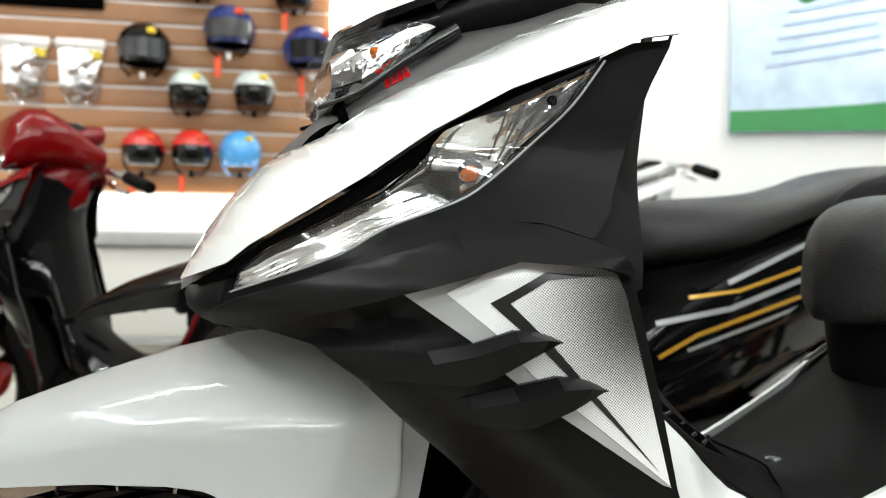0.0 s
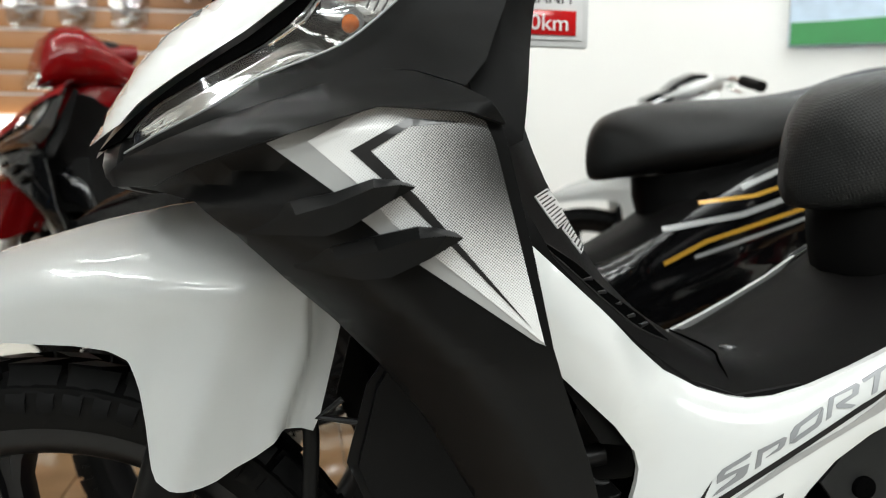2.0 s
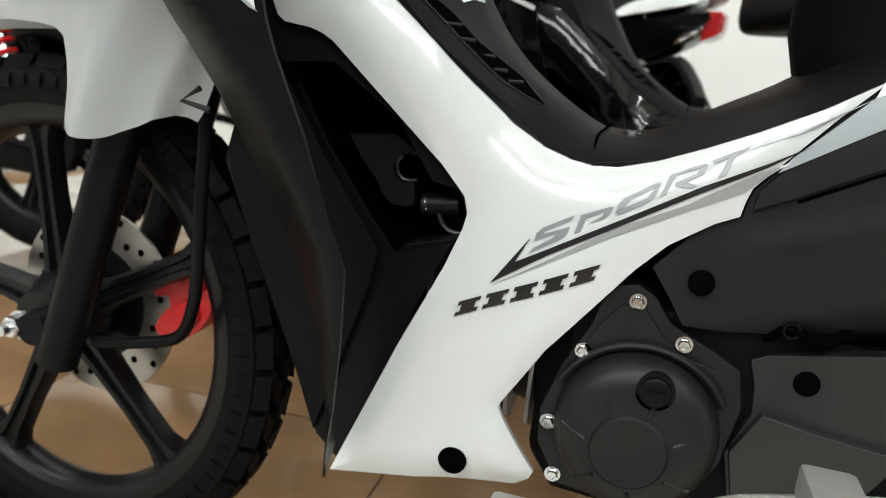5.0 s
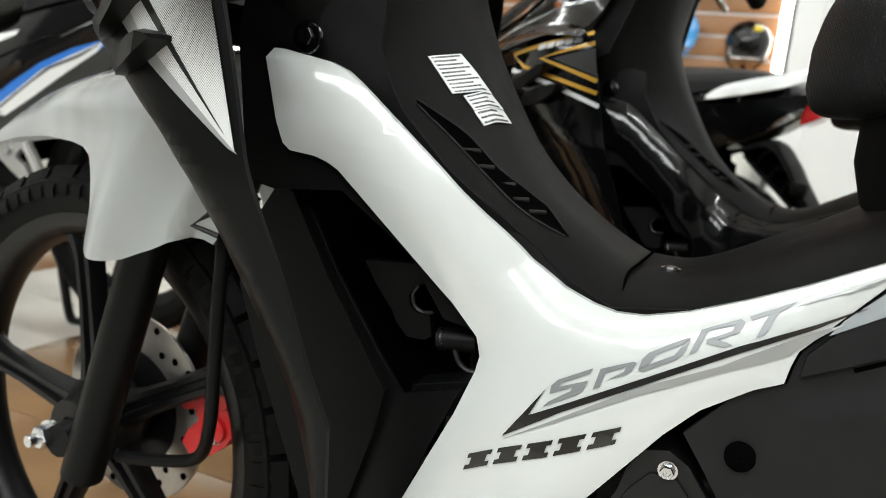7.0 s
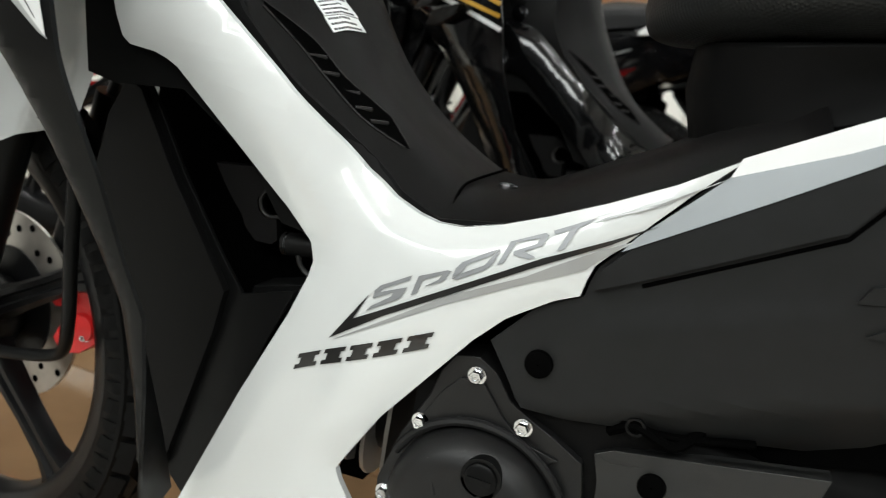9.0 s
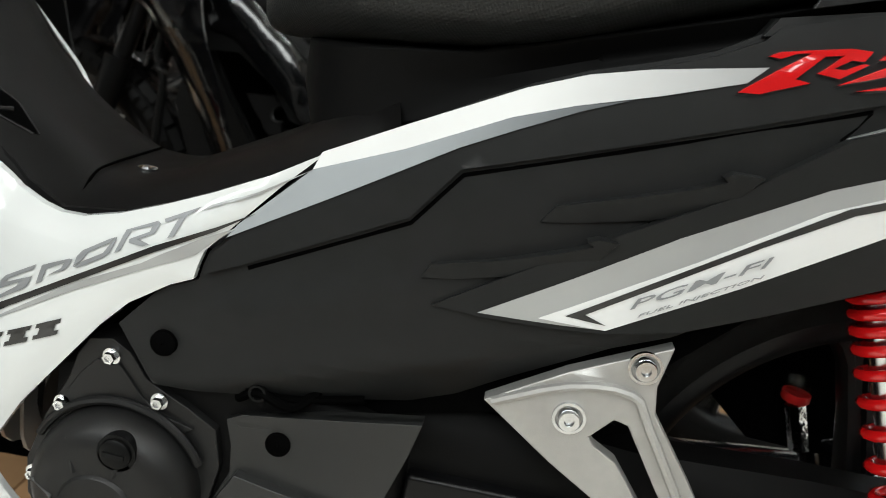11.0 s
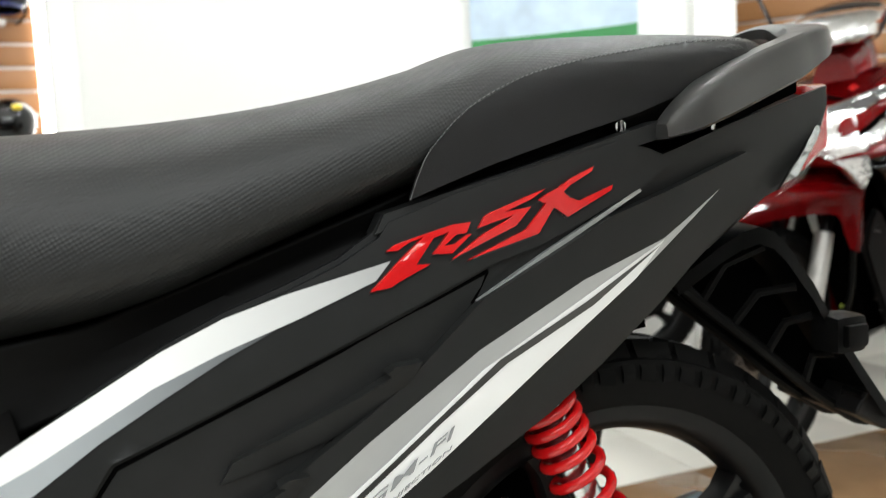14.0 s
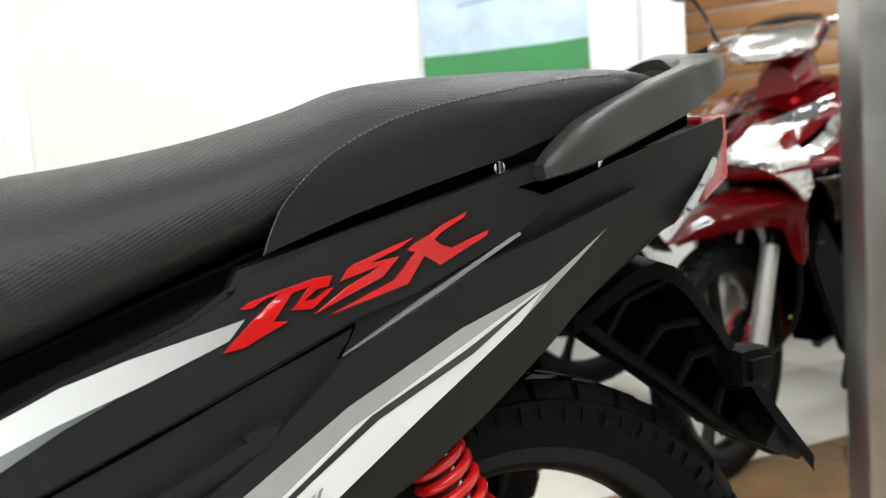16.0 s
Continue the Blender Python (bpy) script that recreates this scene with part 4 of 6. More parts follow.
        lower = [(0.269, 0.579), (0.280, 0.584), (0.293, 0.580), (0.310, 0.556), (0.335, 0.518), (0.380, 0.462), (0.404, 0.436), (0.452, 0.452), (0.43, 0.40), (0.37, 0.235), (0.345, 0.255), (0.312, 0.327), (0.262, 0.430), (0.235, 0.49), (0.25, 0.55)]
        part("inner_fairing", sheet(lower, lambda x, z: -0.098 - 0.10 * (x - 0.3), 0.004, 0.016, s), BLACK_MATT, root, "black inner fairing", bevel=0.002)
        ridge = [(0.275, 0.581), (0.291, 0.576), (0.306, 0.552), (0.331, 0.514), (0.372, 0.462), (0.392, 0.436), (0.385, 0.40), (0.345, 0.262), (0.318, 0.327), (0.268, 0.430), (0.243, 0.49), (0.257, 0.55)]
        part("fairing_ridge", sheet(ridge, lambda x, z: -0.106 - 0.10 * (x - 0.3), 0.010, 0.02, s), BLACK_GRAIN, root, bevel=0.004)
        part("cover_screw", merged(disc((0.315, s * -0.142, 0.693), 0.012, 0.002 * s, 0.006 * s, 24, 0.002), disc((0.315, s * -0.143, 0.693), 0.007, -0.001 * s, 0.003 * s, 6, 0.001)), GLOSS_BLACK, root, "black screw in a round recess")
    # rounded nose that joins the two shields under the cowl
    rings = []
    for k in range(15):
        y = -0.098 + 0.014 * k
        x = 0.056 + 0.026 * (abs(y) / 0.098) ** 2.2
        rings.append([(x + dx, y, z) for dx, z in ((0.003, 0.731), (0.000, 0.722), (-0.002, 0.712), (0.000, 0.703), (0.008, 0.696), (0.022, 0.693), (0.045, 0.694), (0.045, 0.735))])
    part("shield_bridge", loft(rings), trim, root, bevel=0.002)
    # top of the cowl between the painted flanks
    rings = []
    for x, z, w in ((0.053, 0.728, 0.030), (0.075, 0.760, 0.046), (0.100, 0.796, 0.064), (0.126, 0.824, 0.066), (0.144, 0.841, 0.072), (0.162, 0.857, 0.080), (0.190, 0.862, 0.096), (0.235, 0.870, 0.112), (0.30, 0.895, 0.13)):
        rings.append([(x, y * w, z - 0.030 * min(1, w / 0.064) ** 2 * abs(y) ** 2.4) for y in (-1.25, -1, -0.6, -0.2, 0.2, 0.6, 1, 1.25)])
    crown = loft(rings, closed=False)
    bmesh.ops.solidify(crown, geom=crown.faces[:], thickness=0.004)
    part("cowl_top", crown, P["crest"], root, "grey cowl top", sharp=50)
    for s in (-1, 1):
        part("cowl_slit", tube([(0.122, s * 0.070, 0.806), (0.146, s * 0.070, 0.829), (0.170, s * 0.072, 0.846)], [0.0015, 0.003, 0.001], 6, 3), DEEP, root)
    rings = []
    for x, zc, ye, ze in ((0.168, 0.852, 0.094, 0.842), (0.190, 0.871, 0.106, 0.853), (0.209, 0.887, 0.112, 0.862), (0.236, 0.904, 0.120, 0.876), (0.254, 0.915, 0.124, 0.885), (0.300, 0.926, 0.134, 0.905), (0.345, 0.940, 0.150, 0.925)):
        rings.append([(x, s * u * ye, ze - 0.006 + (zc - ze + 0.006) * v) for s, u, v in ((-1, 1, 0), (-1, 0.86, 0.45), (-1, 0.62, 0.92), (-1, 0.3, 1.03), (1, 0.3, 1.03), (1, 0.62, 0.92), (1, 0.86, 0.45), (1, 1, 0))])
    crest = loft(rings, closed=False)
    bmesh.ops.solidify(crest, geom=crest.faces[:], thickness=0.004)
    crest_tree = BVHTree.FromBMesh(crest)
    crest = part("cowl_crest", crest, P["crest"], root, "grey upper cowl panel", sharp=50)
    part("crest_slot", tube([(0.166, -0.088, 0.842), (0.168, -0.05, 0.853), (0.168, 0.05, 0.853), (0.166, 0.088, 0.842)], 0.004, 8, 4), DEEP, crest)
    for k in range(4):
        u = 0.25 * k
        part("badge_stroke", laid_patch(crest_tree, [(0.197, -0.088, 0.866), (0.214, -0.092, 0.874), (0.2165, -0.080, 0.886), (0.200, -0.078, 0.877)], (u + 0.02, 0.0, u + 0.21, 1.0), 3), RED_GLOSS, crest, "small red badge")

    # handlebar unit with headlamp
    bar = thing("handlebar_unit", "", "")
    bar.parent, bar.location = root, (0.045, 0, -0.035)
    def squarish(x, zc, hw, hh):
        return [(x, hw * math.copysign(abs(math.cos(a)) ** 0.7, math.cos(a)), zc + hh * math.copysign(abs(math.sin(a)) ** 0.8, math.sin(a))) for a in (2 * math.pi * k / 24 for k in range(24))]
    lift, droop = P["bar_rise"], P.get("droop", 0.0)
    bar.location = (0, 0, lift)
    bar.matrix_local = Matrix.Translation((0.33, 0, lift)) @ Matrix.Rotation(radians(P["steer"]), 4, "Z") @ Matrix.Translation((-0.33, 0, 0))
    part("handlebar_cover", loft([squarish(*r) for r in ((0.200, 0.903, 0.070, 0.012), (0.235, 0.920, 0.082, 0.022), (0.27, 0.932, 0.090, 0.028), (0.31, 0.942, 0.096, 0.032), (0.36, 0.955, 0.092, 0.034), (0.41, 0.965, 0.080, 0.028))]), P["bar"], bar, sharp=50)
    if P.get("dome"):
        part("handlebar_cowl", loft([squarish(*r) for r in ((0.165, 0.895, 0.095, 0.040), (0.180, 0.918, 0.110, 0.066), (0.215, 0.938, 0.118, 0.080), (0.260, 0.944, 0.120, 0.082), (0.310, 0.934, 0.115, 0.068), (0.370, 0.915, 0.102, 0.048), (0.415, 0.905, 0.085, 0.030))]), P["bar"], bar, "rounded dark red handlebar cowl", sharp=50)
    lamp_rings = [squarish(*r) for r in ((0.139, 0.866, 0.045, 0.010), (0.147, 0.873, 0.078, 0.021), (0.168, 0.882, 0.090, 0.028), (0.200, 0.903, 0.089, 0.023), (0.238, 0.922, 0.084, 0.010))]
    head = part("headlamp", loft([[(p[0] + 0.012, p[1] * 0.94, p[2]) for p in r] for r in lamp_rings]), CUT_GLASS, bar, "headlamp with chrome reflector", sharp=25)
    if P["key"] == "red":
        # a taller lamp than on the other models
        head.matrix_local = Matrix.Translation((-0.040, 0, -0.205)) @ Matrix.Diagonal((1.25, 1.20, 1.26, 1.0))
    part("headlamp_glass", loft(lamp_rings), CLEAR, head, "clear headlamp glass").visible_shadow = False
    part("neck", loft([squarish(*r)[:] for r in ((0.215, 0.84 - lift, 0.050, 0.02 + lift), (0.30, 0.86 - lift, 0.080, 0.04 + lift), (0.38, 0.90 - lift, 0.06, 0.03 + lift))]), P["bar"], bar, sharp=50)
    for s in (-1, 1):
        part("side_bulb", lathe([(0.0003, -0.002), (0.0022, -0.001), (0.003, 0.004), (0.0003, 0.006)], 16, (0.188, s * 0.088, 0.893)), AMBER, head, "amber bulb")
        part("bezel", tube([(0.150, s * 0.070, 0.852), (0.180, s * 0.084, 0.864), (0.210, s * 0.088, 0.886), (0.250, s * 0.088, 0.912)], [0.002, 0.003, 0.004, 0.006], 10, 4), GLOSS_BLACK, head)
    part("visor", loft([[(x, y * w, z + 0.010 * (1 - y * y)) for y in (-1, -0.6, -0.2, 0.2, 0.6, 1)] + [(x + 0.004, y * w, z - 0.004 + 0.010 * (1 - y * y)) for y in (1, 0.6, 0.2, -0.2, -0.6, -1)] for x, z, w in ((0.168, 0.910, 0.066), (0.190, 0.920, 0.082), (0.215, 0.930, 0.088), (0.240, 0.940, 0.090), (0.262, 0.944, 0.088))]), GLOSS_BLACK, bar, "smoked black visor")
    part("meter_glass", loft([[(x, y * w, z + 0.014 * (1 - y * y)) for y in (-1, -0.6, -0.2, 0.2, 0.6, 1)] + [(x + 0.004, y * w, z - 0.010) for y in (1, -1)] for x, z, w in ((0.232, 0.936, 0.085), (0.26, 0.962, 0.090), (0.31, 0.985, 0.088), (0.36, 0.985, 0.075))]), GLOSS_BLACK, bar, "dark meter hood")
    for s in (-1, 1):
        part("handlebar", tube([(0.385, s * 0.08, 0.975 - droop), (0.395, s * 0.18, 0.965 - droop), (0.420, s * 0.245, 0.950 - droop)], 0.011, 12, 5), CHROME, bar)
        part("grip", tube([(0.417, s * 0.235, 0.952 - droop), (0.440, s * 0.33, 0.927 - droop)], 0.0165, 16, straight=True), BLACK_GRAIN, bar, "black rubber grip")
        part("brake_lever", tube([(0.390, s * 0.21, 0.940 - droop), (0.370, s * 0.25, 0.930 - droop), (0.385, s * 0.33, 0.910 - droop)], 0.006, 8, 5), CHROME, bar)
        if P["mirrors"]:
            part("mirror_stem", tube([(0.385, s * 0.20, 0.965), (0.380, s * 0.235, 1.045), (0.390, s * 0.27, 1.095)], 0.0055, 8, 5), GLOSS_BLACK, bar)
            part("mirror_head", loft([[(0.390 + d, s * (0.285 + w * math.cos(a)), 1.130 + h * math.sin(a)) for a in (2 * math.pi * k / 20 for k in range(20))] for d, w, h in ((-0.030, 0.03, 0.018), (-0.022, 0.055, 0.034), (-0.005, 0.062, 0.040), (0.0, 0.060, 0.038))]), GLOSS_BLACK, bar, "black rear-view mirror")
    part("shield_rear", sheet([(0.300, 0.765), (0.318, 0.80), (0.346, 0.876), (0.357, 0.905), (0.364, 0.90), (0.352, 0.84), (0.340, 0.78), (0.330, 0.73), (0.31, 0.72)], lambda x, z: shield_y(x, z) + 0.02 + 0.9 * max(0.0, x - 0.33), 0.004, 0.014), BLACK_GRAIN, root)
    part("shield_rear", sheet([(0.300, 0.765), (0.318, 0.80), (0.346, 0.876), (0.357, 0.905), (0.364, 0.90), (0.352, 0.84), (0.340, 0.78), (0.330, 0.73), (0.31, 0.72)], lambda x, z: shield_y(x, z) + 0.02 + 0.9 * max(0.0, x - 0.33), 0.004, 0.014, -1), BLACK_GRAIN, root)

    # centre tunnel and step
    rings = []
    for xt, zt, yt, xl, zl, yl in curve_through([(0.385, 0.90, 0.070, 0.345, 0.89, 0.16), (0.372, 0.80, 0.055, 0.300, 0.755, 0.150), (0.394, 0.726, 0.042, 0.330, 0.675, 0.118), (0.438, 0.646, 0.042, 0.383, 0.632, 0.104), (0.471, 0.605, 0.046, 0.437, 0.588, 0.098), (0.507, 0.577, 0.048, 0.490, 0.548, 0.086), (0.541, 0.557, 0.050, 0.535, 0.526, 0.096), (0.559, 0.552, 0.050, 0.556, 0.523, 0.098), (0.595, 0.555, 0.052, 0.602, 0.535, 0.106), (0.656, 0.587, 0.056, 0.665, 0.564, 0.114), (0.702, 0.614, 0.060, 0.712, 0.588, 0.116), (0.77, 0.665, 0.070, 0.785, 0.632, 0.112)], 4):
        half = [(xl - 0.008, -yl + 0.004, zl - 0.014), (xl, -yl, zl), (xl * 0.75 + xt * 0.25, -(yl * 0.82 + yt * 0.18), zl * 0.72 + zt * 0.28), (xl * 0.35 + xt * 0.65, -(yl * 0.45 + yt * 0.55), zl * 0.30 + zt * 0.70), (xl * 0.08 + xt * 0.92, -(yl * 0.12 + yt * 0.84), zl * 0.06 + zt * 0.94), (xt, -yt * 0.6, zt), (xt, 0, zt + 0.002)]
        rings.append(half + [(p[0], -p[1], p[2]) for p in half[-2::-1]])
    tunnel = loft(rings, closed=False)
    bmesh.ops.solidify(tunnel, geom=tunnel.faces[:], thickness=0.004)
    tunnel_tree = BVHTree.FromBMesh(tunnel)
    tunnel = part("centre_tunnel", tunnel, GREY_PLASTIC, root, "dark grey grained plastic tunnel", sharp=60)
    part("tunnel_seam", tube([(0.556, -0.097, 0.5245), (0.553, -0.083, 0.533), (0.552, -0.062, 0.549), (0.556, -0.04, 0.5545), (0.556, 0.04, 0.5545)], 0.0012, 6, 5), DEEP, tunnel)
    part("step_screw", merged(lathe([(0.0004, 0), (0.0075, 0), (0.0075, 0.004), (0.0004, 0.004)], 20), lathe([(0.002, -0.001), (0.005, -0.001), (0.005, 0.001), (0.002, 0.001)], 6)), STEEL, tunnel).matrix_local = pose(0.578, -0.030, 0.5535, -90, 0, 0)
    high = [(0.383, -0.089, 0.657), (0.420, -0.074, 0.636), (0.450, -0.069, 0.6115), (0.484, -0.058, 0.590), (0.506, -0.063, 0.5695)]
    low = [(0.384, -0.090, 0.653), (0.414, -0.083, 0.630), (0.441, -0.079, 0.607), (0.469, -0.075, 0.586), (0.503, -0.065, 0.570)]
    # dark film on the unbroken tunnel paints the shade inside the vent
    for k in range(4):
        part("vent_recess", laid_patch(tunnel_tree, [low[k], low[k + 1], high[k + 1], high[k]], cells=4, lift=0.0008, thick=0.0003), DEEP, tunnel)
    for p, q in (((0.420, -0.081, 0.624), (0.432, -0.072, 0.624)), ((0.434, -0.079, 0.613), (0.444, -0.072, 0.613)), ((0.448, -0.076, 0.602), (0.460, -0.066, 0.602)), ((0.462, -0.074, 0.592), (0.472, -0.066, 0.592)), ((0.475, -0.072, 0.584), (0.485, -0.062, 0.584))):
        part("vent_slat", tube([p, q], 0.0019, 8, straight=True), GREY_PLASTIC, tunnel)
    for edge in (high, low):
        line = [pressed(tunnel_tree, Vector(p), (0.0,))[0] for p in curve_through(edge, 6)]
        part("vent_lip", tube(line, 0.0013, 6, straight=True), GREY_PLASTIC, tunnel)
    # warning stickers
    for corners, bars in () if P["key"] != "white" else (([(0.403, -0.070, 0.664), (0.422, -0.037, 0.668), (0.399, -0.052, 0.695), (0.382, -0.075, 0.690)], 10), ([(0.418, -0.060, 0.6535), (0.431, -0.029, 0.656), (0.421, -0.038, 0.668), (0.409, -0.062, 0.663)], 4), ([(0.427, -0.058, 0.642), (0.438, -0.026, 0.646), (0.431, -0.030, 0.655), (0.418, -0.060, 0.6525)], 3)):
        st = part("warning_sticker", laid_patch(tunnel_tree, corners), STICKER, tunnel, "silver sticker with lines of small print")
        for k in range(bars):
            v0, v1 = (k + 0.28) / bars, (k + 0.68) / bars
            ends = 0.94 - 0.22 * ((k * 7) % 3) / 2
            u = 0.07
            while u < ends - 0.04:
                wide = 0.06 + 0.05 * ((int(u * 97) + 3 * k) % 4) / 3
                part("print_line", laid_patch(tunnel_tree, corners, (u, v0, min(ends, u + wide), v1), 2, 0.0014, 0.0002), DECAL_BLACK, st)
                u += wide + 0.022

    # seat
    rings, dots = [], []
    knots = [(0.648, 0.722, 0.694, 0.006), (0.654, 0.748, 0.680, 0.022), (0.667, 0.773, 0.675, 0.046), (0.690, 0.791, 0.676, 0.074), (0.735, 0.803, 0.681, 0.116), (0.80, 0.807, 0.690, 0.144), (0.86, 0.811, 0.703, 0.148), (0.92, 0.818, 0.726, 0.144), (0.98, 0.829, 0.748, 0.137), (1.04, 0.845, 0.768, 0.129), (1.08, 0.859, 0.780, 0.124), (1.12, 0.865, 0.794, 0.119), (1.18, 0.869, 0.806, 0.113), (1.24, 0.871, 0.822, 0.103), (1.30, 0.871, 0.840, 0.088), (1.335, 0.868, 0.850, 0.066), (1.345, 0.862, 0.855, 0.050)]
    for x, zt, zb, w in curve_through(knots, 4):
        x -= P.get("seat_reach", 0.0) * smooth(0.86, 0.68, x)
        h = zt - zb
        ring = []
        for k in range(40):
            a = 2 * math.pi * k / 40
            cy, sz = math.cos(a), math.sin(a)
            flare = 1.0 - 0.12 * smooth(-0.2, -1.0, sz)
            ring.append((x, w * flare * math.copysign(abs(cy) ** (0.62 if sz > 0 else 0.45), cy), zb + h * (0.34 + (0.66 * abs(sz) ** 0.85 if sz > 0 else -0.34 * abs(sz) ** 0.8))))
        rings.append(ring)
    seat = part("seat", loft(rings), SEAT_DOT, root, "dimpled dark grey vinyl seat", sharp=80)
    # plain rear side panel of the seat with a stitched border
    seam = [(1.004, 0.756), (1.010, 0.770), (1.020, 0.786), (1.048, 0.810), (1.088, 0.829), (1.130, 0.840), (1.175, 0.848), (1.237, 0.857), (1.300, 0.862)]
    def seat_side(x, z):
        w = float(np.interp(x, [k[0] for k in knots], [k[3] for k in knots]))
        zt, zb = (float(np.interp(x, [k[0] for k in knots], [k[i] for k in knots])) for i in (1, 2))
        mid = zb + 0.34 * (zt - zb)
        u = min(1.0, max(0.0, (z - mid) / (0.66 * (zt - zb)) if z > mid else (mid - z) / (0.34 * (zt - zb))))
        return -w * math.cos(math.asin(min(1.0, u ** (1 / 0.85)))) ** 0.62 if z > mid else -w
    for s in (1, -1):
        border = seam + [(1.325, 0.861), (1.300, 0.844), (1.24, 0.824), (1.18, 0.805), (1.12, 0.790), (1.06, 0.774)]
        part("seat_side_panel", sheet(border, seat_side, 0.004, 0.010, s, 0.002), SEAT_PLAIN, seat, "plain vinyl side panel")
        line = curve_through([(x, s * (seat_side(x, z) - 0.0024), z) for x, z in seam], 22)
        stitches = [tube([line[i], line[i + 1]], 0.00045, 5, straight=True) for i in range(0, len(line) - 1, 2)]
        part("stitching", merged(*stitches), THREAD, seat, "pale stitching")
    base_rings = []
    for x, zt, zb, w in ((0.689, 0.680, 0.612, 0.016), (0.697, 0.680, 0.613, 0.044), (0.715, 0.681, 0.618, 0.070), (0.75, 0.685, 0.629, 0.094), (0.82, 0.696, 0.655, 0.104), (0.90, 0.722, 0.69, 0.106), (0.99, 0.752, 0.72, 0.104), (1.10, 0.792, 0.76, 0.098), (1.22, 0.828, 0.79, 0.085), (1.33, 0.85, 0.81, 0.06)):
        base_rings.append([(x + (0.010 if z == zb else 0), y, z) for y, z in ((-w, zb), (-w * 0.92, (zb + zt) / 2), (-w, zt), (w, zt), (w * 0.92, (zb + zt) / 2), (w, zb))])
    part("seat_base", loft(base_rings), BLACK_GRAIN, root, "black plastic under the seat", bevel=0.004)
    for s in (1, -1):
        part("seat_rail_trim", sheet([(0.983, 0.736), (0.990, 0.748), (1.041, 0.761), (1.082, 0.770), (1.149, 0.787), (1.200, 0.800), (1.205, 0.789), (1.145, 0.775), (1.082, 0.7615), (1.041, 0.752)], lambda x, z: body_y(x, z) + 0.001, 0.02, 0.02, s), SIDE_MATT, root, bevel=0.002)
    # grab rail: one flattened loop round the tail
    arm = [(1.194, -0.121, 0.7915, 0.0055), (1.201, -0.1205, 0.7955, 0.0085), (1.217, -0.119, 0.803, 0.0132), (1.240, -0.115, 0.813, 0.0165), (1.293, -0.098, 0.831, 0.0185), (1.350, -0.082, 0.849, 0.0175), (1.382, -0.064, 0.862, 0.0140), (1.402, -0.034, 0.875, 0.0100), (1.407, 0.0, 0.880, 0.0085)]
    arm += [(x, -y, z, h) for x, y, z, h in arm[-2::-1]]
    line = curve_through(arm, 5)
    rings = []
    for i, (x, y, z, h) in enumerate(line):
        before, after = line[max(i - 1, 0)], line[min(i + 1, len(line) - 1)]
        way = Vector((after[0] - before[0], after[1] - before[1], 0)).normalized()
        side = Vector((way.y, -way.x, 0))
        wide = 0.0105 - 0.003 * smooth(0.012, 0.006, h) * smooth(1.25, 1.20, x) + 0.013 * smooth(1.36, 1.402, x)
        rings.append([Vector((x, y, z)) + side * (wide * u - 0.25 * h * v) + Vector((0, 0, h * v)) for u, v in ((0.9, -0.80), (1.05, 0.0), (1.0, 0.74), (0.78, 0.92), (-0.6, 0.96), (-1, 0.5), (-1, -0.5), (-0.5, -0.95), (0.6, -0.95))])
    part("grab_rail", loft(rings), P["rail"], root, P["rail_label"], sharp=38)

    for s in (-1, 1):
        for x, y, z in ((1.176, 0.100, 0.797), (1.262, 0.092, 0.799), (1.332, 0.080, 0.822)):
            part("rail_bolt", merged(tube([(x, s * (y - 0.02), z), (x, s * y, z)], 0.0045, 10, straight=True), tube([(x, s * y, z - 0.006), (x, s * y, z + 0.004)], 0.0025, 8, straight=True)), STEEL, root, "bright bolt under the grab rail")
        part("rail_bracket", loft([[(x, s * yy, z + dz) for yy, dz in ((0.060, -0.006), (0.088, -0.006), (0.088, 0.006), (0.060, 0.006))] for x, z in ((1.225, 0.792), (1.290, 0.806), (1.350, 0.826))]), DEEP, root, "black rail bracket", bevel=0.002)

    # tail, rear fender and number bracket
    tail_rings = []
    for x, zt, zb, w in ((1.20, 0.765, 0.68, 0.085), (1.28, 0.790, 0.70, 0.070), (1.36, 0.812, 0.745, 0.058), (1.415, 0.826, 0.79, 0.045)):
        tail_rings.append([(x, y, z) for y, z in ((-w, zb), (-w, zt), (0, zt + 0.012), (w, zt), (w, zb), (0, zb - 0.01))])
    part("tail_cover", loft(tail_rings), trim, root, bevel=0.006)
    part("tail_lamp", loft([[(x, y * w, z) for y, z in ((-1, z0), (-1, z1), (0, z1 + 0.004), (1, z1), (1, z0))] for x, w, z0, z1 in ((1.395, 0.05, 0.755, 0.83), (1.43, 0.042, 0.775, 0.832), (1.437, 0.03, 0.79, 0.825))]), RED_LENS, root, "red tail lamp", bevel=0.004)
    top_f, low_f = [(1.256, 0.676), (1.340, 0.712), (1.391, 0.668), (1.417, 0.630), (1.460, 0.572), (1.506, 0.514)], [(1.278, 0.670), (1.318, 0.637), (1.366, 0.602), (1.424, 0.556), (1.482, 0.517), (1.503, 0.509)]
    rings = []
    for (xt, zt), (xl, zl) in zip(curve_through(top_f, 4), curve_through(low_f, 4)):
        w = 0.060
        rings.append([(xt - 0.004, -w, zt - 0.014), (xt, -w * 0.94, zt), (xt + 0.004, 0, zt + 0.006), (xt, w * 0.94, zt), (xt - 0.004, w, zt - 0.014)])
    flap = loft(rings, closed=False)
    bmesh.ops.solidify(flap, geom=flap.faces[:], thickness=0.005)
    flap = part("rear_fender", flap, BLACK_MATT, root, "matt black rear fender", sharp=30)
    # near-black sheet added for the shade behind the ribs
    part("fender_web", sheet(top_f + low_f[::-1], lambda x, z: -0.004, 0.008, 0.03), DEEP, flap)
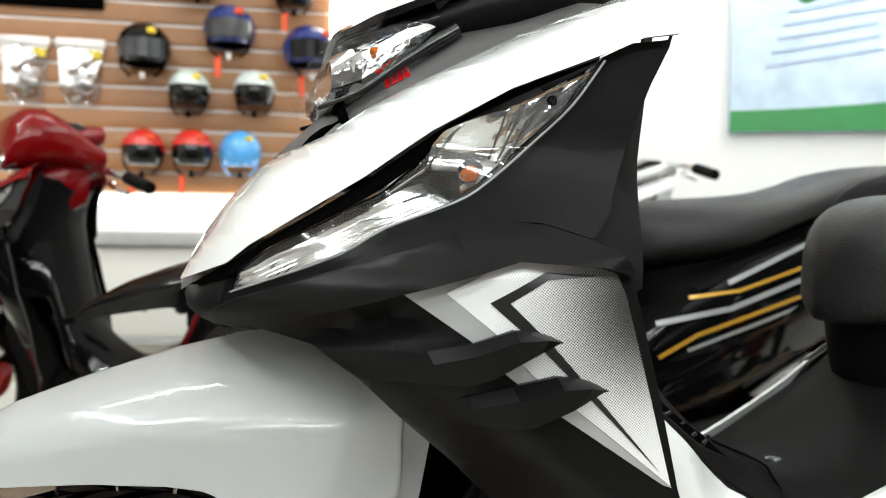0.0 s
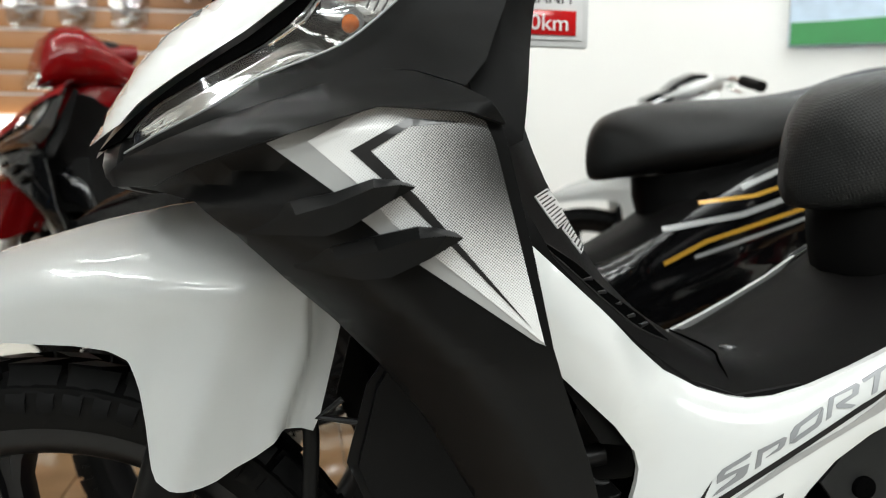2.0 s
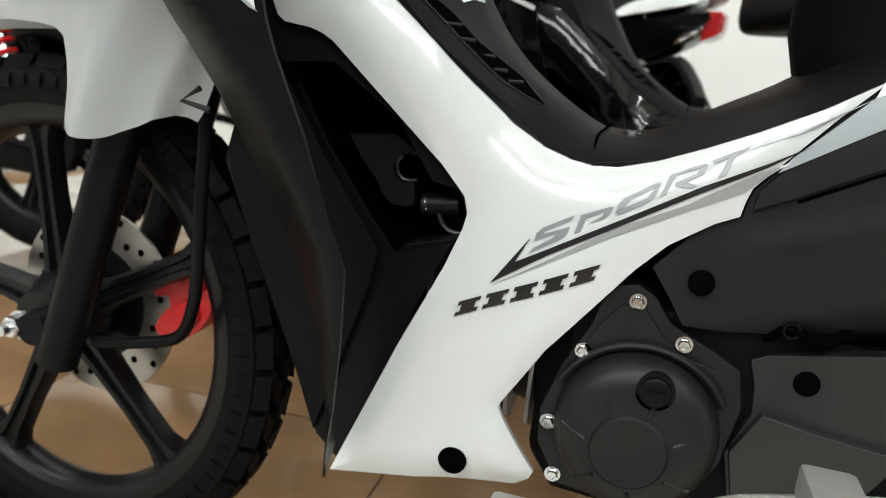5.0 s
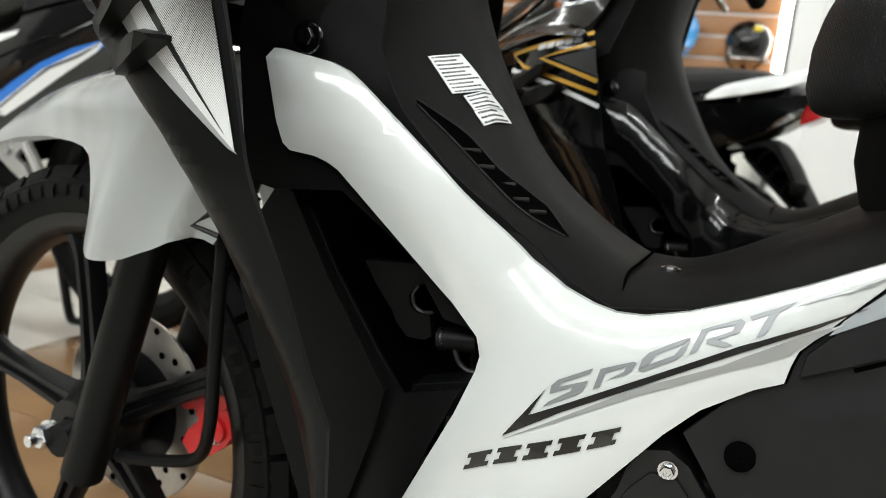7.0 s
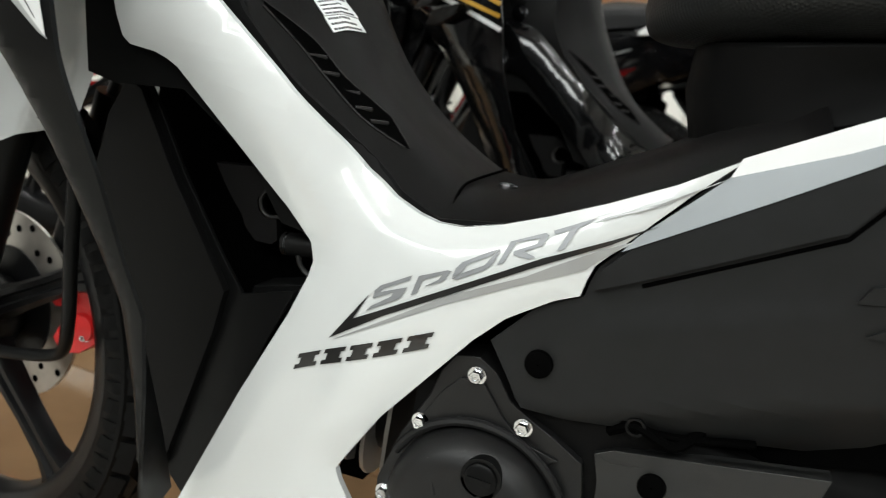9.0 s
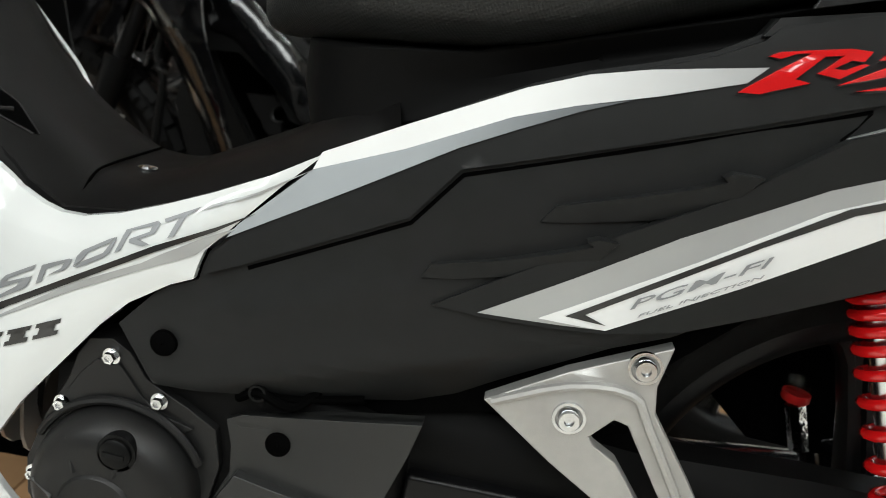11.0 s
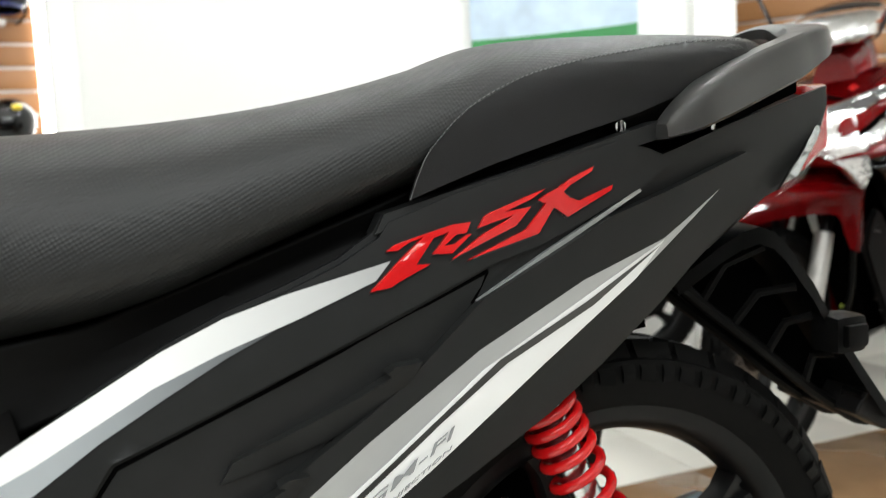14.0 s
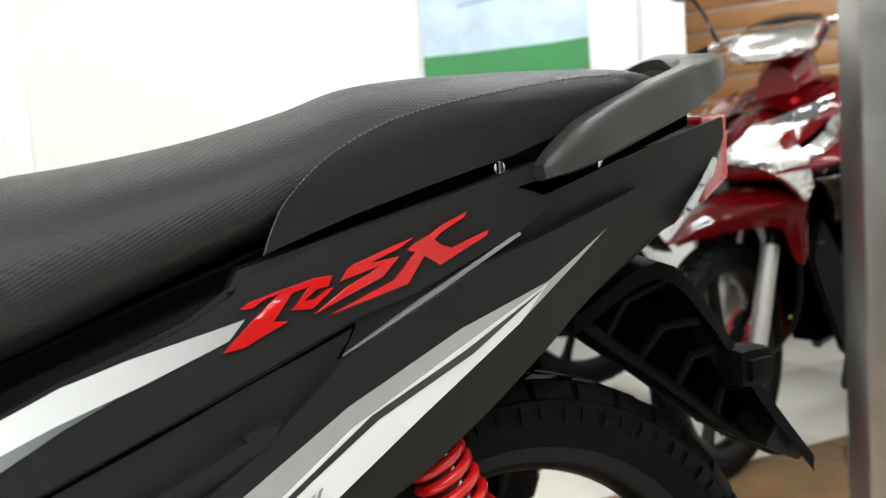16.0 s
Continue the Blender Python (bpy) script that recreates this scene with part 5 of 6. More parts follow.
    part("fender_tip", loft([[(1.470, -0.052, 0.552), (1.470, 0.052, 0.552), (1.455, 0.05, 0.530), (1.455, -0.05, 0.530)], [(1.512, -0.045, 0.512), (1.512, 0.045, 0.512), (1.500, 0.045, 0.506), (1.500, -0.045, 0.506)]]), GREY_PLASTIC, flap, bevel=0.003)
    tops, lows = curve_through(top_f, 4), curve_through(low_f, 4)
    for s in (-1, 1):
        part("fender_rail", tube([(p[0], s * 0.020, p[1]) for p in low_f], 0.0055, 8, 4), BLACK_GRAIN, flap)
        for k in range(5):
            i = 3 + 3 * k
            part("fender_rib", tube([(lows[i][0], s * 0.020, lows[i][1]), (lows[i][0] * 0.5 + tops[i + 1][0] * 0.5, s * 0.03, lows[i][1] * 0.5 + tops[i + 1][1] * 0.5), (tops[i + 2][0] - 0.006, s * 0.05, tops[i + 2][1] - 0.012)], 0.0042, 6, straight=True), BLACK_GRAIN, flap)
    part("reflector_bracket", merged(box(1.408, -0.074, 0.594, 1.446, -0.040, 0.630, 0.010), box(1.414, -0.080, 0.602, 1.438, -0.073, 0.622, 0.003)), BLACK_GRAIN, root, "black bracket")
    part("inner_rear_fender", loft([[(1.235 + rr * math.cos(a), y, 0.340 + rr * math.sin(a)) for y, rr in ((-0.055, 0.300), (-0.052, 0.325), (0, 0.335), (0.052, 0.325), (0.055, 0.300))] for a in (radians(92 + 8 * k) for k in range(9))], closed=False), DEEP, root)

    # suspension, stand and running gear
    for s in (-1, 1):
        shock = part("shock_absorber", tube([(1.104, s * (0.060 if s < 0 else 0.100), 0.645), (1.172, s * (0.082 if s < 0 else 0.100), 0.470)], 0.013, 16, straight=True), STEEL, root, "rear shock absorber with red spring")
        part("spring", helix((1.104, s * (0.060 if s < 0 else 0.100), 0.645), (1.204, s * (0.090 if s < 0 else 0.100), 0.402), 0.0215, 0.0041, (0.5, 0.5, 0.5, 0.5, 0.55, 0.55, 0.6, 0.65, 0.7, 0.9, 1.1, 1.2, 1.3, 1.3, 1.2, 1.0, 0.8)), P["spring"], shock, "gloss red coil spring", sharp=80)
        part("damper_rod", tube([(1.160, s * 0.078, 0.50), (1.212, s * 0.092, 0.385)], 0.006, 12, straight=True), CHROME, shock)
        part("lower_cup", tube([(1.190, s * 0.088, 0.420), (1.210, s * 0.093, 0.376)], 0.024, 20, straight=True), GLOSS_BLACK, shock, bevel=0.002)
        part("swing_arm", loft([[(x, s * 0.072 + y, z + dz) for y, dz in ((-0.012, -0.018), (-0.012, 0.018), (0.012, 0.018), (0.012, -0.018))] for x, z in ((0.83, 0.355), (1.0, 0.362), (1.15, 0.352), (1.27, 0.338))]), RIM, root, bevel=0.004)
    case = [(0.800, 0.425), (0.86, 0.428), (1.00, 0.424), (1.13, 0.432), (1.226, 0.434), (1.285, 0.412), (1.318, 0.372), (1.322, 0.325), (1.298, 0.285), (1.24, 0.262), (1.10, 0.270), (0.90, 0.285), (0.81, 0.290)]
    part("chain_case", sheet(case, lambda x, z: -0.072 + 0.6 * max(0.0, 0.03 - min(0.434 - z, z - 0.262)), 0.030, 0.016), BLACK_GRAIN, root, "black plastic chain case", bevel=0.005)
    part("axle_end", merged(disc((1.212, -0.085, 0.352), 0.014, -0.012, 0.01, 6, 0.002)), STEEL, root)
    peg = [(0.874, 0.462), (0.927, 0.497), (0.992, 0.531), (0.988, 0.500), (0.992, 0.480), (1.031, 0.430), (1.062, 0.385), (1.040, 0.378), (1.006, 0.424), (0.976, 0.467), (0.966, 0.469), (0.952, 0.452), (0.957, 0.446), (0.975, 0.437), (1.010, 0.395), (1.000, 0.385), (0.965, 0.405), (0.93, 0.425)]
    bracket = part("footrest_bracket", sheet(peg, lambda x, z: -0.108, 0.014, 0.03), CAST, root, "cast aluminium pillion footrest bracket", bevel=0.004)
    part("bracket_rib", tube([(0.880, -0.109, 0.463), (0.930, -0.110, 0.488), (0.972, -0.110, 0.492), (0.990, -0.110, 0.470), (1.040, -0.110, 0.395)], 0.0035, 8, 3), CAST, bracket)
    for x, z in ((0.976, 0.513), (0.935, 0.464)):
        part("socket_bolt", merged(lathe([(0.0035, -0.0065), (0.0070, -0.0065), (0.0078, -0.0052), (0.0078, 0.003), (0.0035, 0.003)], 28, (x, -0.110, z)), lathe([(0.0098, -0.0012), (0.0118, -0.0012), (0.0118, 0.002), (0.0098, 0.002)], 28, (x, -0.110, z)), lathe([(0.0003, -0.004), (0.0035, -0.004), (0.0035, 0.0), (0.0003, 0.0)], 6, (x, -0.110, z))), STEEL, bracket, "bright socket bolt")
    cup = part("brake_fluid_cup", lathe([(0.0005, 0.0), (0.0105, 0.0), (0.0115, 0.012), (0.0005, 0.012)], 24), CLEAR, root, "clear cup")
    cup.matrix_local = pose(1.141, 0.045, 0.462, 90, 0, 0)
    part("cup_cap", lathe([(0.006, -0.007), (0.0105, -0.0085), (0.0122, -0.006), (0.0122, 0.0), (0.0005, 0.0), (0.0005, -0.003), (0.006, -0.003)], 24), RED_CALIPER, cup, "red ring cap")
    part("clear_cup", tube([(1.143, 0.045, 0.452), (1.150, 0.045, 0.434), (1.159, 0.045, 0.411)], 0.0095, 8, straight=True), CUT_GLASS, root, "clear plastic cup")
    part("silencer", tube([(0.60, 0.10, 0.20), (0.85, 0.12, 0.23), (0.95, 0.14, 0.26), (1.10, 0.15, 0.29), (1.45, 0.15, 0.34)], [0.016, 0.018, 0.03, 0.046, 0.048, 0.048, 0.044], 20, 5), GLOSS_BLACK, root, "black silencer")
    for s in (-1, 1):
        part("centre_stand_leg", tube([(0.86, s * 0.09, 0.26), (0.92, s * 0.13, 0.16), (1.0, s * 0.15, 0.13), (1.04, s * 0.155, 0.13)] if P["lean"] > 0 else [(0.86, s * 0.09, 0.26), (0.845, s * 0.13, 0.11), (0.850, s * 0.15, 0.012 + 0.015 * P["lean"]), (0.895, s * 0.155, 0.010 + 0.016 * P["lean"])], 0.012, 10, 4), RIM, root)

    # engine
    part("crankcase", loft([[(x, y * w, z) for y, z in ((-1, z0), (-1.0, z1), (1, z1), (1, z0))] for x, w, z0, z1 in ((0.535, 0.085, 0.275, 0.38), (0.56, 0.108, 0.255, 0.425), (0.70, 0.108, 0.245, 0.435), (0.80, 0.095, 0.255, 0.42), (0.83, 0.08, 0.28, 0.40))]), BLACK_GRAIN, root, "black crankcase", bevel=0.01)
    cyl = part("cylinder", tube([(0.54, 0, 0.335), (0.40, 0, 0.375)], 0.050, 20, straight=True), RIM, root)
    for k in range(6):
        x = 0.525 - 0.020 * k
        z = 0.339 + 0.0058 * k
        part("cooling_fin", loft([[(x + d, 0.068 * math.copysign(abs(math.cos(a)) ** 0.6, math.cos(a)), z + 0.066 * math.copysign(abs(math.sin(a)) ** 0.6, math.sin(a))) for a in (2 * math.pi * j / 20 for j in range(20))] for d in (0, 0.0035)]), CAST, cyl)
    ext = [(0.556, 0.372), (0.573, 0.408), (0.578, 0.428), (0.586, 0.442), (0.604, 0.446), (0.618, 0.438), (0.632, 0.420), (0.648, 0.412), (0.664, 0.405), (0.688, 0.392), (0.694, 0.362), (0.686, 0.315), (0.665, 0.276), (0.615, 0.262), (0.565, 0.268), (0.545, 0.300), (0.543, 0.33)]
    alt = part("alternator_cover", sheet(ext, lambda x, z: -0.116, 0.03, 0.03), ENGINE, root, "black cast alternator cover", bevel=0.004)
    part("cover_dome", lathe([(0.0005, -0.030), (0.040, -0.030), (0.052, -0.0275), (0.060, -0.020), (0.0635, -0.008), (0.064, 0.004), (0.0005, 0.004)], 56, (0.619, -0.116, 0.331)), ENGINE, alt)
    part("cover_boss", lathe([(0.0005, -0.0325), (0.028, -0.0325), (0.030, -0.0305), (0.031, -0.028), (0.0005, -0.028)], 40, (0.616, -0.116, 0.322)), ENGINE, alt)
    for k in range(7):
        a = radians(20 + 51.4 * k)
        p, q = Vector((0.616 + 0.034 * math.cos(a), -0.1462, 0.322 + 0.034 * math.sin(a))), Vector((0.618 + 0.055 * math.cos(a), -0.141, 0.328 + 0.055 * math.sin(a)))
        part("cover_rib", tube([p, q], 0.0019, 6, straight=True), ENGINE, alt)
    part("cover_flange", tube([(0.619 + 0.069 * math.cos(radians(a)), -0.121, 0.331 + 0.069 * math.sin(radians(a))) for a in range(28, 160, 8)], 0.0035, 8, straight=True), ENGINE, alt)
    part("cover_web", sheet([(0.566, 0.384), (0.582, 0.414), (0.594, 0.428), (0.612, 0.428), (0.628, 0.409), (0.644, 0.396), (0.672, 0.390), (0.664, 0.384), (0.640, 0.392), (0.600, 0.392)], lambda x, z: -0.1185, 0.004, 0.03), ENGINE, alt, bevel=0.0015)
    part("timing_cap", merged(lathe([(0.0005, -0.0335), (0.0095, -0.0335), (0.0115, -0.032), (0.0115, -0.026), (0.0005, -0.026)], 32, (0.628, -0.116, 0.374)), lathe([(0.012, -0.0300), (0.0145, -0.0300), (0.0145, -0.02), (0.012, -0.02)], 32, (0.628, -0.116, 0.374)), box(0.620, -0.1510, 0.3722, 0.636, -0.1492, 0.3758)), BLACK_MATT, alt, "slotted black cap")
    for x, z in ((0.605, 0.433), (0.644, 0.406), (0.570, 0.386), (0.551, 0.321), (0.561, 0.276)):
        bolt(root, x, -0.1175, z, 0.0066)
    sprocket = [(0.694, 0.402), (0.705, 0.408), (0.770, 0.420), (0.836, 0.433), (0.830, 0.405), (0.819, 0.368), (0.790, 0.318), (0.770, 0.300), (0.697, 0.287), (0.688, 0.325), (0.702, 0.360), (0.700, 0.382)]
    cov = part("sprocket_cover", sheet(sprocket, lambda x, z: -0.112 - 0.04 * (0.44 - z), 0.016, 0.02), CAST_GREY, root, "charcoal sprocket cover", bevel=0.003)
    part("cover_lip", sheet([(0.694, 0.402), (0.705, 0.408), (0.770, 0.420), (0.836, 0.433), (0.834, 0.423), (0.770, 0.410), (0.706, 0.398)], lambda x, z: -0.1125 - 0.04 * (0.44 - z) + 0.15 * max(0, z - 0.40), 0.008, 0.03), CAST_GREY, cov, bevel=0.001)
    part("cover_bulge", sheet([(0.690, 0.330), (0.704, 0.356), (0.708, 0.364), (0.745, 0.358), (0.800, 0.352), (0.812, 0.356), (0.789, 0.318), (0.769, 0.301), (0.699, 0.288)], lambda x, z: -0.124, 0.012, 0.03), CAST_GREY, cov, bevel=0.005)
    # dark disc painted on for the shade in a hole
    part("cover_hole", disc((0.735, -0.1155, 0.392), 0.0095, -0.001, 0.006, 24, 0.001), DEEP, cov)
    part("footrest_bar", tube([(0.560, -0.20, 0.262), (0.60, -0.195, 0.275), (0.645, -0.190, 0.290), (0.680, -0.19, 0.318), (0.72, -0.195, 0.334), (0.79, -0.20, 0.352)], 0.0062, 10, 5), CAST, root, "bare metal gear lever")
    for x, z in ((0.542, 0.280), (0.742, 0.352)):
        pad = box(x - 0.018, -0.245, z - 0.012, x + 0.018, -0.190, z + 0.012, 0.005)
        knob = part("lever_pad", pad, CAST, root, "knurled metal pedal pad")
        for i in range(4):
            for j in range(3):
                part("pad_stud", box(x - 0.0145 + 0.0085 * i, -0.247, z - 0.0095 + 0.0075 * j, x - 0.0085 + 0.0085 * i, -0.243, z - 0.0045 + 0.0075 * j), CAST, knob)
    part("throttle_body", merged(tube([(0.4146, -0.070, 0.4729), (0.4282, -0.070, 0.4748), (0.4473, -0.070, 0.4774)], 0.0095, 16, straight=True), box(0.430, -0.045, 0.44, 0.49, 0.03, 0.51, 0.01)), ENGINE, root, "black intake hose and throttle body")
    part("hose_ring", tube([(0.418, -0.070, 0.4731), (0.42, -0.070, 0.4735)], 0.0102, 16, straight=True), STEEL, root, "bright hose clip")
    part("throttle_cable", tube([(0.4302, -0.075, 0.468), (0.4341, -0.075, 0.4595), (0.4415, -0.075, 0.4542), (0.4513, -0.075, 0.4532)], 0.0022, 8, 5), RAIL_GREY, root, "grey throttle cable")
    hanger = part("engine_hanger", sheet([(0.3419, 0.5242), (0.3846, 0.5291), (0.409, 0.5127), (0.3963, 0.5145), (0.3882, 0.5102), (0.3839, 0.5024), (0.3864, 0.4935), (0.3936, 0.4892), (0.404, 0.4908), (0.4065, 0.473), (0.4014, 0.4687), (0.3861, 0.4683), (0.3752, 0.478), (0.3711, 0.4867), (0.3629, 0.4956), (0.3532, 0.5072)], lambda x, z: -0.07, 0.012, 0.012), GREY_PLASTIC, root, "dark cast engine hanger with a hook", bevel=0.002)
    part("hook_lip", tube([(0.3919, -0.0705, 0.5121), (0.3877, -0.0705, 0.5044), (0.3902, -0.0705, 0.4956), (0.3972, -0.0705, 0.4914), (0.407, -0.0705, 0.4929)], 0.0016, 8, 4), RAIL_GREY, hanger)
    part("fairing_ledge", sheet([(0.4076, 0.4418), (0.4538, 0.4549), (0.4425, 0.4233), (0.4008, 0.4128)], lambda x, z: -0.10 + 0.03 * (x - 0.40), 0.03, 0.02), BLACK_MATT, root, "black ledge of the inner fairing", bevel=0.003)
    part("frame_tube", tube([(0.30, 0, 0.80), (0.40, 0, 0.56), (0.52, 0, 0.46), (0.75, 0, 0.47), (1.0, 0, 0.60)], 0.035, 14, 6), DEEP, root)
    # near-black slab added to fill the leg opening with shade
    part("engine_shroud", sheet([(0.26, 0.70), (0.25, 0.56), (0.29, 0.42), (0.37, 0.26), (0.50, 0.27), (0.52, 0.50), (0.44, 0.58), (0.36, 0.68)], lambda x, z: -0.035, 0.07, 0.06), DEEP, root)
    for k, line in enumerate(([(0.655, -0.112, 0.426), (0.690, -0.116, 0.437), (0.730, -0.112, 0.428), (0.790, -0.100, 0.436)], [(0.700, -0.110, 0.420), (0.716, -0.118, 0.432), (0.742, -0.114, 0.424), (0.760, -0.100, 0.440)])):
        part("engine_cable", tube(line, 0.0030 + 0.0008 * k, 8, 5), DEEP, root, "black engine cable")
    part("cable_clamp", merged(lathe([(0.0048, -0.004), (0.0066, -0.004), (0.0066, 0.004), (0.0048, 0.004)], 16, (0.716, -0.117, 0.432))), BLACK_MATT, root)
    # near-black sheet added to darken and close the wheel's far side
    part("wheel_guard", sheet([(1.00, 0.665), (1.16, 0.675), (1.235, 0.64), (1.24, 0.50), (1.20, 0.40), (1.12, 0.40), (1.02, 0.48)], lambda x, z: 0.066, 0.006, 0.04), DEEP, root, "added near-black sheet inside the rear wheel")
    # near-black block added for the shade inside the body
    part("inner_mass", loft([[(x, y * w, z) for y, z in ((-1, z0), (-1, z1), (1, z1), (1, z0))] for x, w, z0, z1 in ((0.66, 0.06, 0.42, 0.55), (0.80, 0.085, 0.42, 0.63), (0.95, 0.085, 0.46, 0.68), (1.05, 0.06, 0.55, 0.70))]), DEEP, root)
    if P.get("dip"):
        # an older model with a lower step between shield and seat
        for ob in root.children_recursive:
            if ob.type == "MESH" and ob.parent.name.split(".")[0] not in ("front_wheel", "rear_wheel", "handlebar_unit", "headlamp", "tyre", "seat"):
                for v in ob.data.vertices:
                    v.co.z -= P["dip"] * smooth(0.36, 0.43, v.co.x) * smooth(0.80, 0.68, v.co.x) * smooth(0.34, 0.54, v.co.z)
    return root

# ---- the showroom ----
WALL_PAINT = material("white_wall_paint", (0.80, 0.80, 0.78), 0.6, spread=0.02, scale=4, bump=0.03, fine=200)
CEIL_PAINT = material("white_ceiling_paint", (0.82, 0.82, 0.81), 0.8, spread=0.02, scale=3)
WOOD = material("brown_laminate", (0.33, 0.15, 0.055), 0.4, spread=0.10, scale=10)
GROOVE = material("aluminium_slot", (0.62, 0.58, 0.55), 0.4, 0.5, spread=0.05)
LED = material("white_led_strip", (1.0, 0.98, 0.94), 0.5, spread=0.0, glow=7.0)
CABINET = material("cream_cabinet", (0.74, 0.73, 0.68), 0.4, spread=0.02, scale=5)
COUNTER = material("grey_counter", (0.42, 0.43, 0.41), 0.35, spread=0.06, scale=20)
BAG = clear_shell("clear_bag_film", (0.92, 0.92, 0.92), 0.16)
RED_CLOTH = material("orange_red_tag", (0.75, 0.08, 0.02), 0.6)
YELLOW = material("yellow_tag", (0.80, 0.60, 0.04), 0.5)
SMOKED = material("smoked_visor", (0.05, 0.052, 0.056), 0.10, spread=0.3, scale=20, coat=0.8)
MINT = material("mint_shell", (0.62, 0.70, 0.66), 0.25, spread=0.03, coat=0.8)
SKY_PRINT = material("sky_print", (0.56, 0.69, 0.83), 0.5, spread=0.26, scale=11)
GREEN_PRINT = material("grass_print", (0.03, 0.22, 0.06), 0.5, spread=0.15, scale=14)
PALE_PRINT = material("pale_blue_print", (0.34, 0.44, 0.60), 0.5, spread=0.1)
SIGN_GREY = material("grey_sign", (0.62, 0.63, 0.63), 0.4, spread=0.02)
BRUSHED = material("brushed_steel_trim", (0.50, 0.49, 0.48), 0.32, 1.0, spread=0.12, scale=120)
TILE_BROWN = material("brown_floor_tile", (0.21, 0.125, 0.065), 0.12, spread=0.30, scale=7, bump=0.02, fine=80)
TILE_PALE = material("pale_floor_tile", (0.60, 0.58, 0.53), 0.10, spread=0.06, scale=6, bump=0.02, fine=80)
GROUT = material("floor_grout", (0.25, 0.22, 0.19), 0.7)


def structure(name, bm, mat, label, bevel=0.0):
    return tagged(part(name, bm, mat, bevel=bevel), label, name.split("_")[0], kind="structure")


floor = structure("floor", box(-4.6, -3.2, -0.10, 4.6, 4.6, -0.006), GROUT, "glossy brown and pale floor tiles")
structure("ceiling", box(-4.6, -3.2, CEILING, 4.6, 4.6, CEILING + 0.1), CEIL_PAINT, "plain white showroom ceiling")
# unseen wall, kept dark so that black panels reflect little light
structure("wall_south", box(-4.6, -3.3, -0.1, 4.6, -3.2, CEILING), material("unseen_dark_wall", (0.10, 0.10, 0.105), 0.3, spread=0.2, scale=3), "unseen dark wall behind the camera")
structure("wall_west", box(-4.7, -3.3, -0.1, -4.6, 4.7, CEILING), WALL_PAINT, "plain white end wall")
structure("wall_east", box(4.6, -3.3, -0.1, 4.7, 4.7, CEILING), WALL_PAINT, "plain white end wall")
structure("wall_north", box(-4.6, 4.6, -0.1, 4.6, 4.7, CEILING), WALL_PAINT, "plain white rear wall")

SLAT = pose(0.577, 3.03, 0, 0, 0, -4)
slat_wall = structure("wall_display", moved(box(-4.4, 0.02, -0.05, 0.0, 0.10, CEILING), SLAT), WALL_PAINT, "brown slatted display wall with pale slots")
for k in range(26):
    z0 = 0.885 + 0.0925 * k
    if z0 > 2.9:
        break
    plank = part("plank", box(-4.35, -0.002, z0 + 0.012, -0.03, 0.02, z0 + 0.0905, 0.003), WOOD, slat_wall)
    plank.matrix_local = SLAT
    rail = part("slot_rail", box(-4.35, 0.010, z0 - 0.001, -0.03, 0.021, z0 + 0.011, 0.001), GROOVE, slat_wall)
    rail.matrix_local = SLAT
tagged(part("light_strip", moved(box(-0.030, -0.03, 0.90, 0.006, 0.02, 2.9, 0.003), SLAT), LED), "upright white light strip on the display wall", "light strip")
for x0, x1 in ((-4.3, -1.22), (-1.20, -0.96), (-0.93, -0.03)):
    tagged(part("light_strip", moved(box(x0, -0.03, 0.842, x1, 0.02, 0.874, 0.004), SLAT), LED), "level white light strip under the display wall", "light strip")
WHITE_SIDE = pose(0.60, 2.97, 0, 0, 0, -26.5)
structure("wall_white", moved(box(0.06, 0.02, -0.05, 2.47, 0.12, CEILING), WHITE_SIDE), WALL_PAINT, "plain white showroom wall with a banner")
structure("pillar_white", moved(box(2.47, -0.03, -0.05, 2.62, 0.12, CEILING), WHITE_SIDE), WALL_PAINT, "plain white pillar beside the banner")
structure("pillar_corner", box(0.60, 2.93, -0.05, 0.70, 3.10, CEILING), WALL_PAINT, "white corner post at the end of the display wall")

# floor tiles: brown fields with pale bands
for i in range(13):
    for j in range(11):
        x0, y0 = -3.9 + 0.6 * i, -2.6 + 0.6 * j
        # rows 2 and 3, out of view, are made pale to bounce light upwards
        pale = j in (2, 3, 8) or i == 4 or (i >= 9 and j > 5)
        t = part("floor_tile", box(x0 + 0.0015, y0 + 0.0015, -0.012, x0 + 0.5985, y0 + 0.5985, 0.0, 0.0015), TILE_PALE if pale else TILE_BROWN, floor)

# counter below the display wall
counter = thing("counter", "cream cabinet counter with a grey top", "counter")
part("cabinet_body", moved(box(-4.2, -0.46, 0.30, -0.04, 0.0, 0.675, 0.004), SLAT), CABINET, counter)
part("worktop", moved(box(-4.25, -0.50, 0.675, -0.02, 0.0, 0.728, 0.006), SLAT), COUNTER, counter, "grey worktop")
part("plinth", moved(box(-4.2, -0.42, 0.0, -0.04, -0.02, 0.30), SLAT), CABINET, counter)
part("skirting_strip", moved(box(-4.22, -0.475, 0.288, -0.03, -0.44, 0.318, 0.003), SLAT), COUNTER, counter)
for k in range(9):
    part("cabinet_door", moved(box(-4.18 + 0.46 * k, -0.468, 0.325, -3.73 + 0.46 * k, -0.458, 0.665, 0.003), SLAT), CABINET, counter)


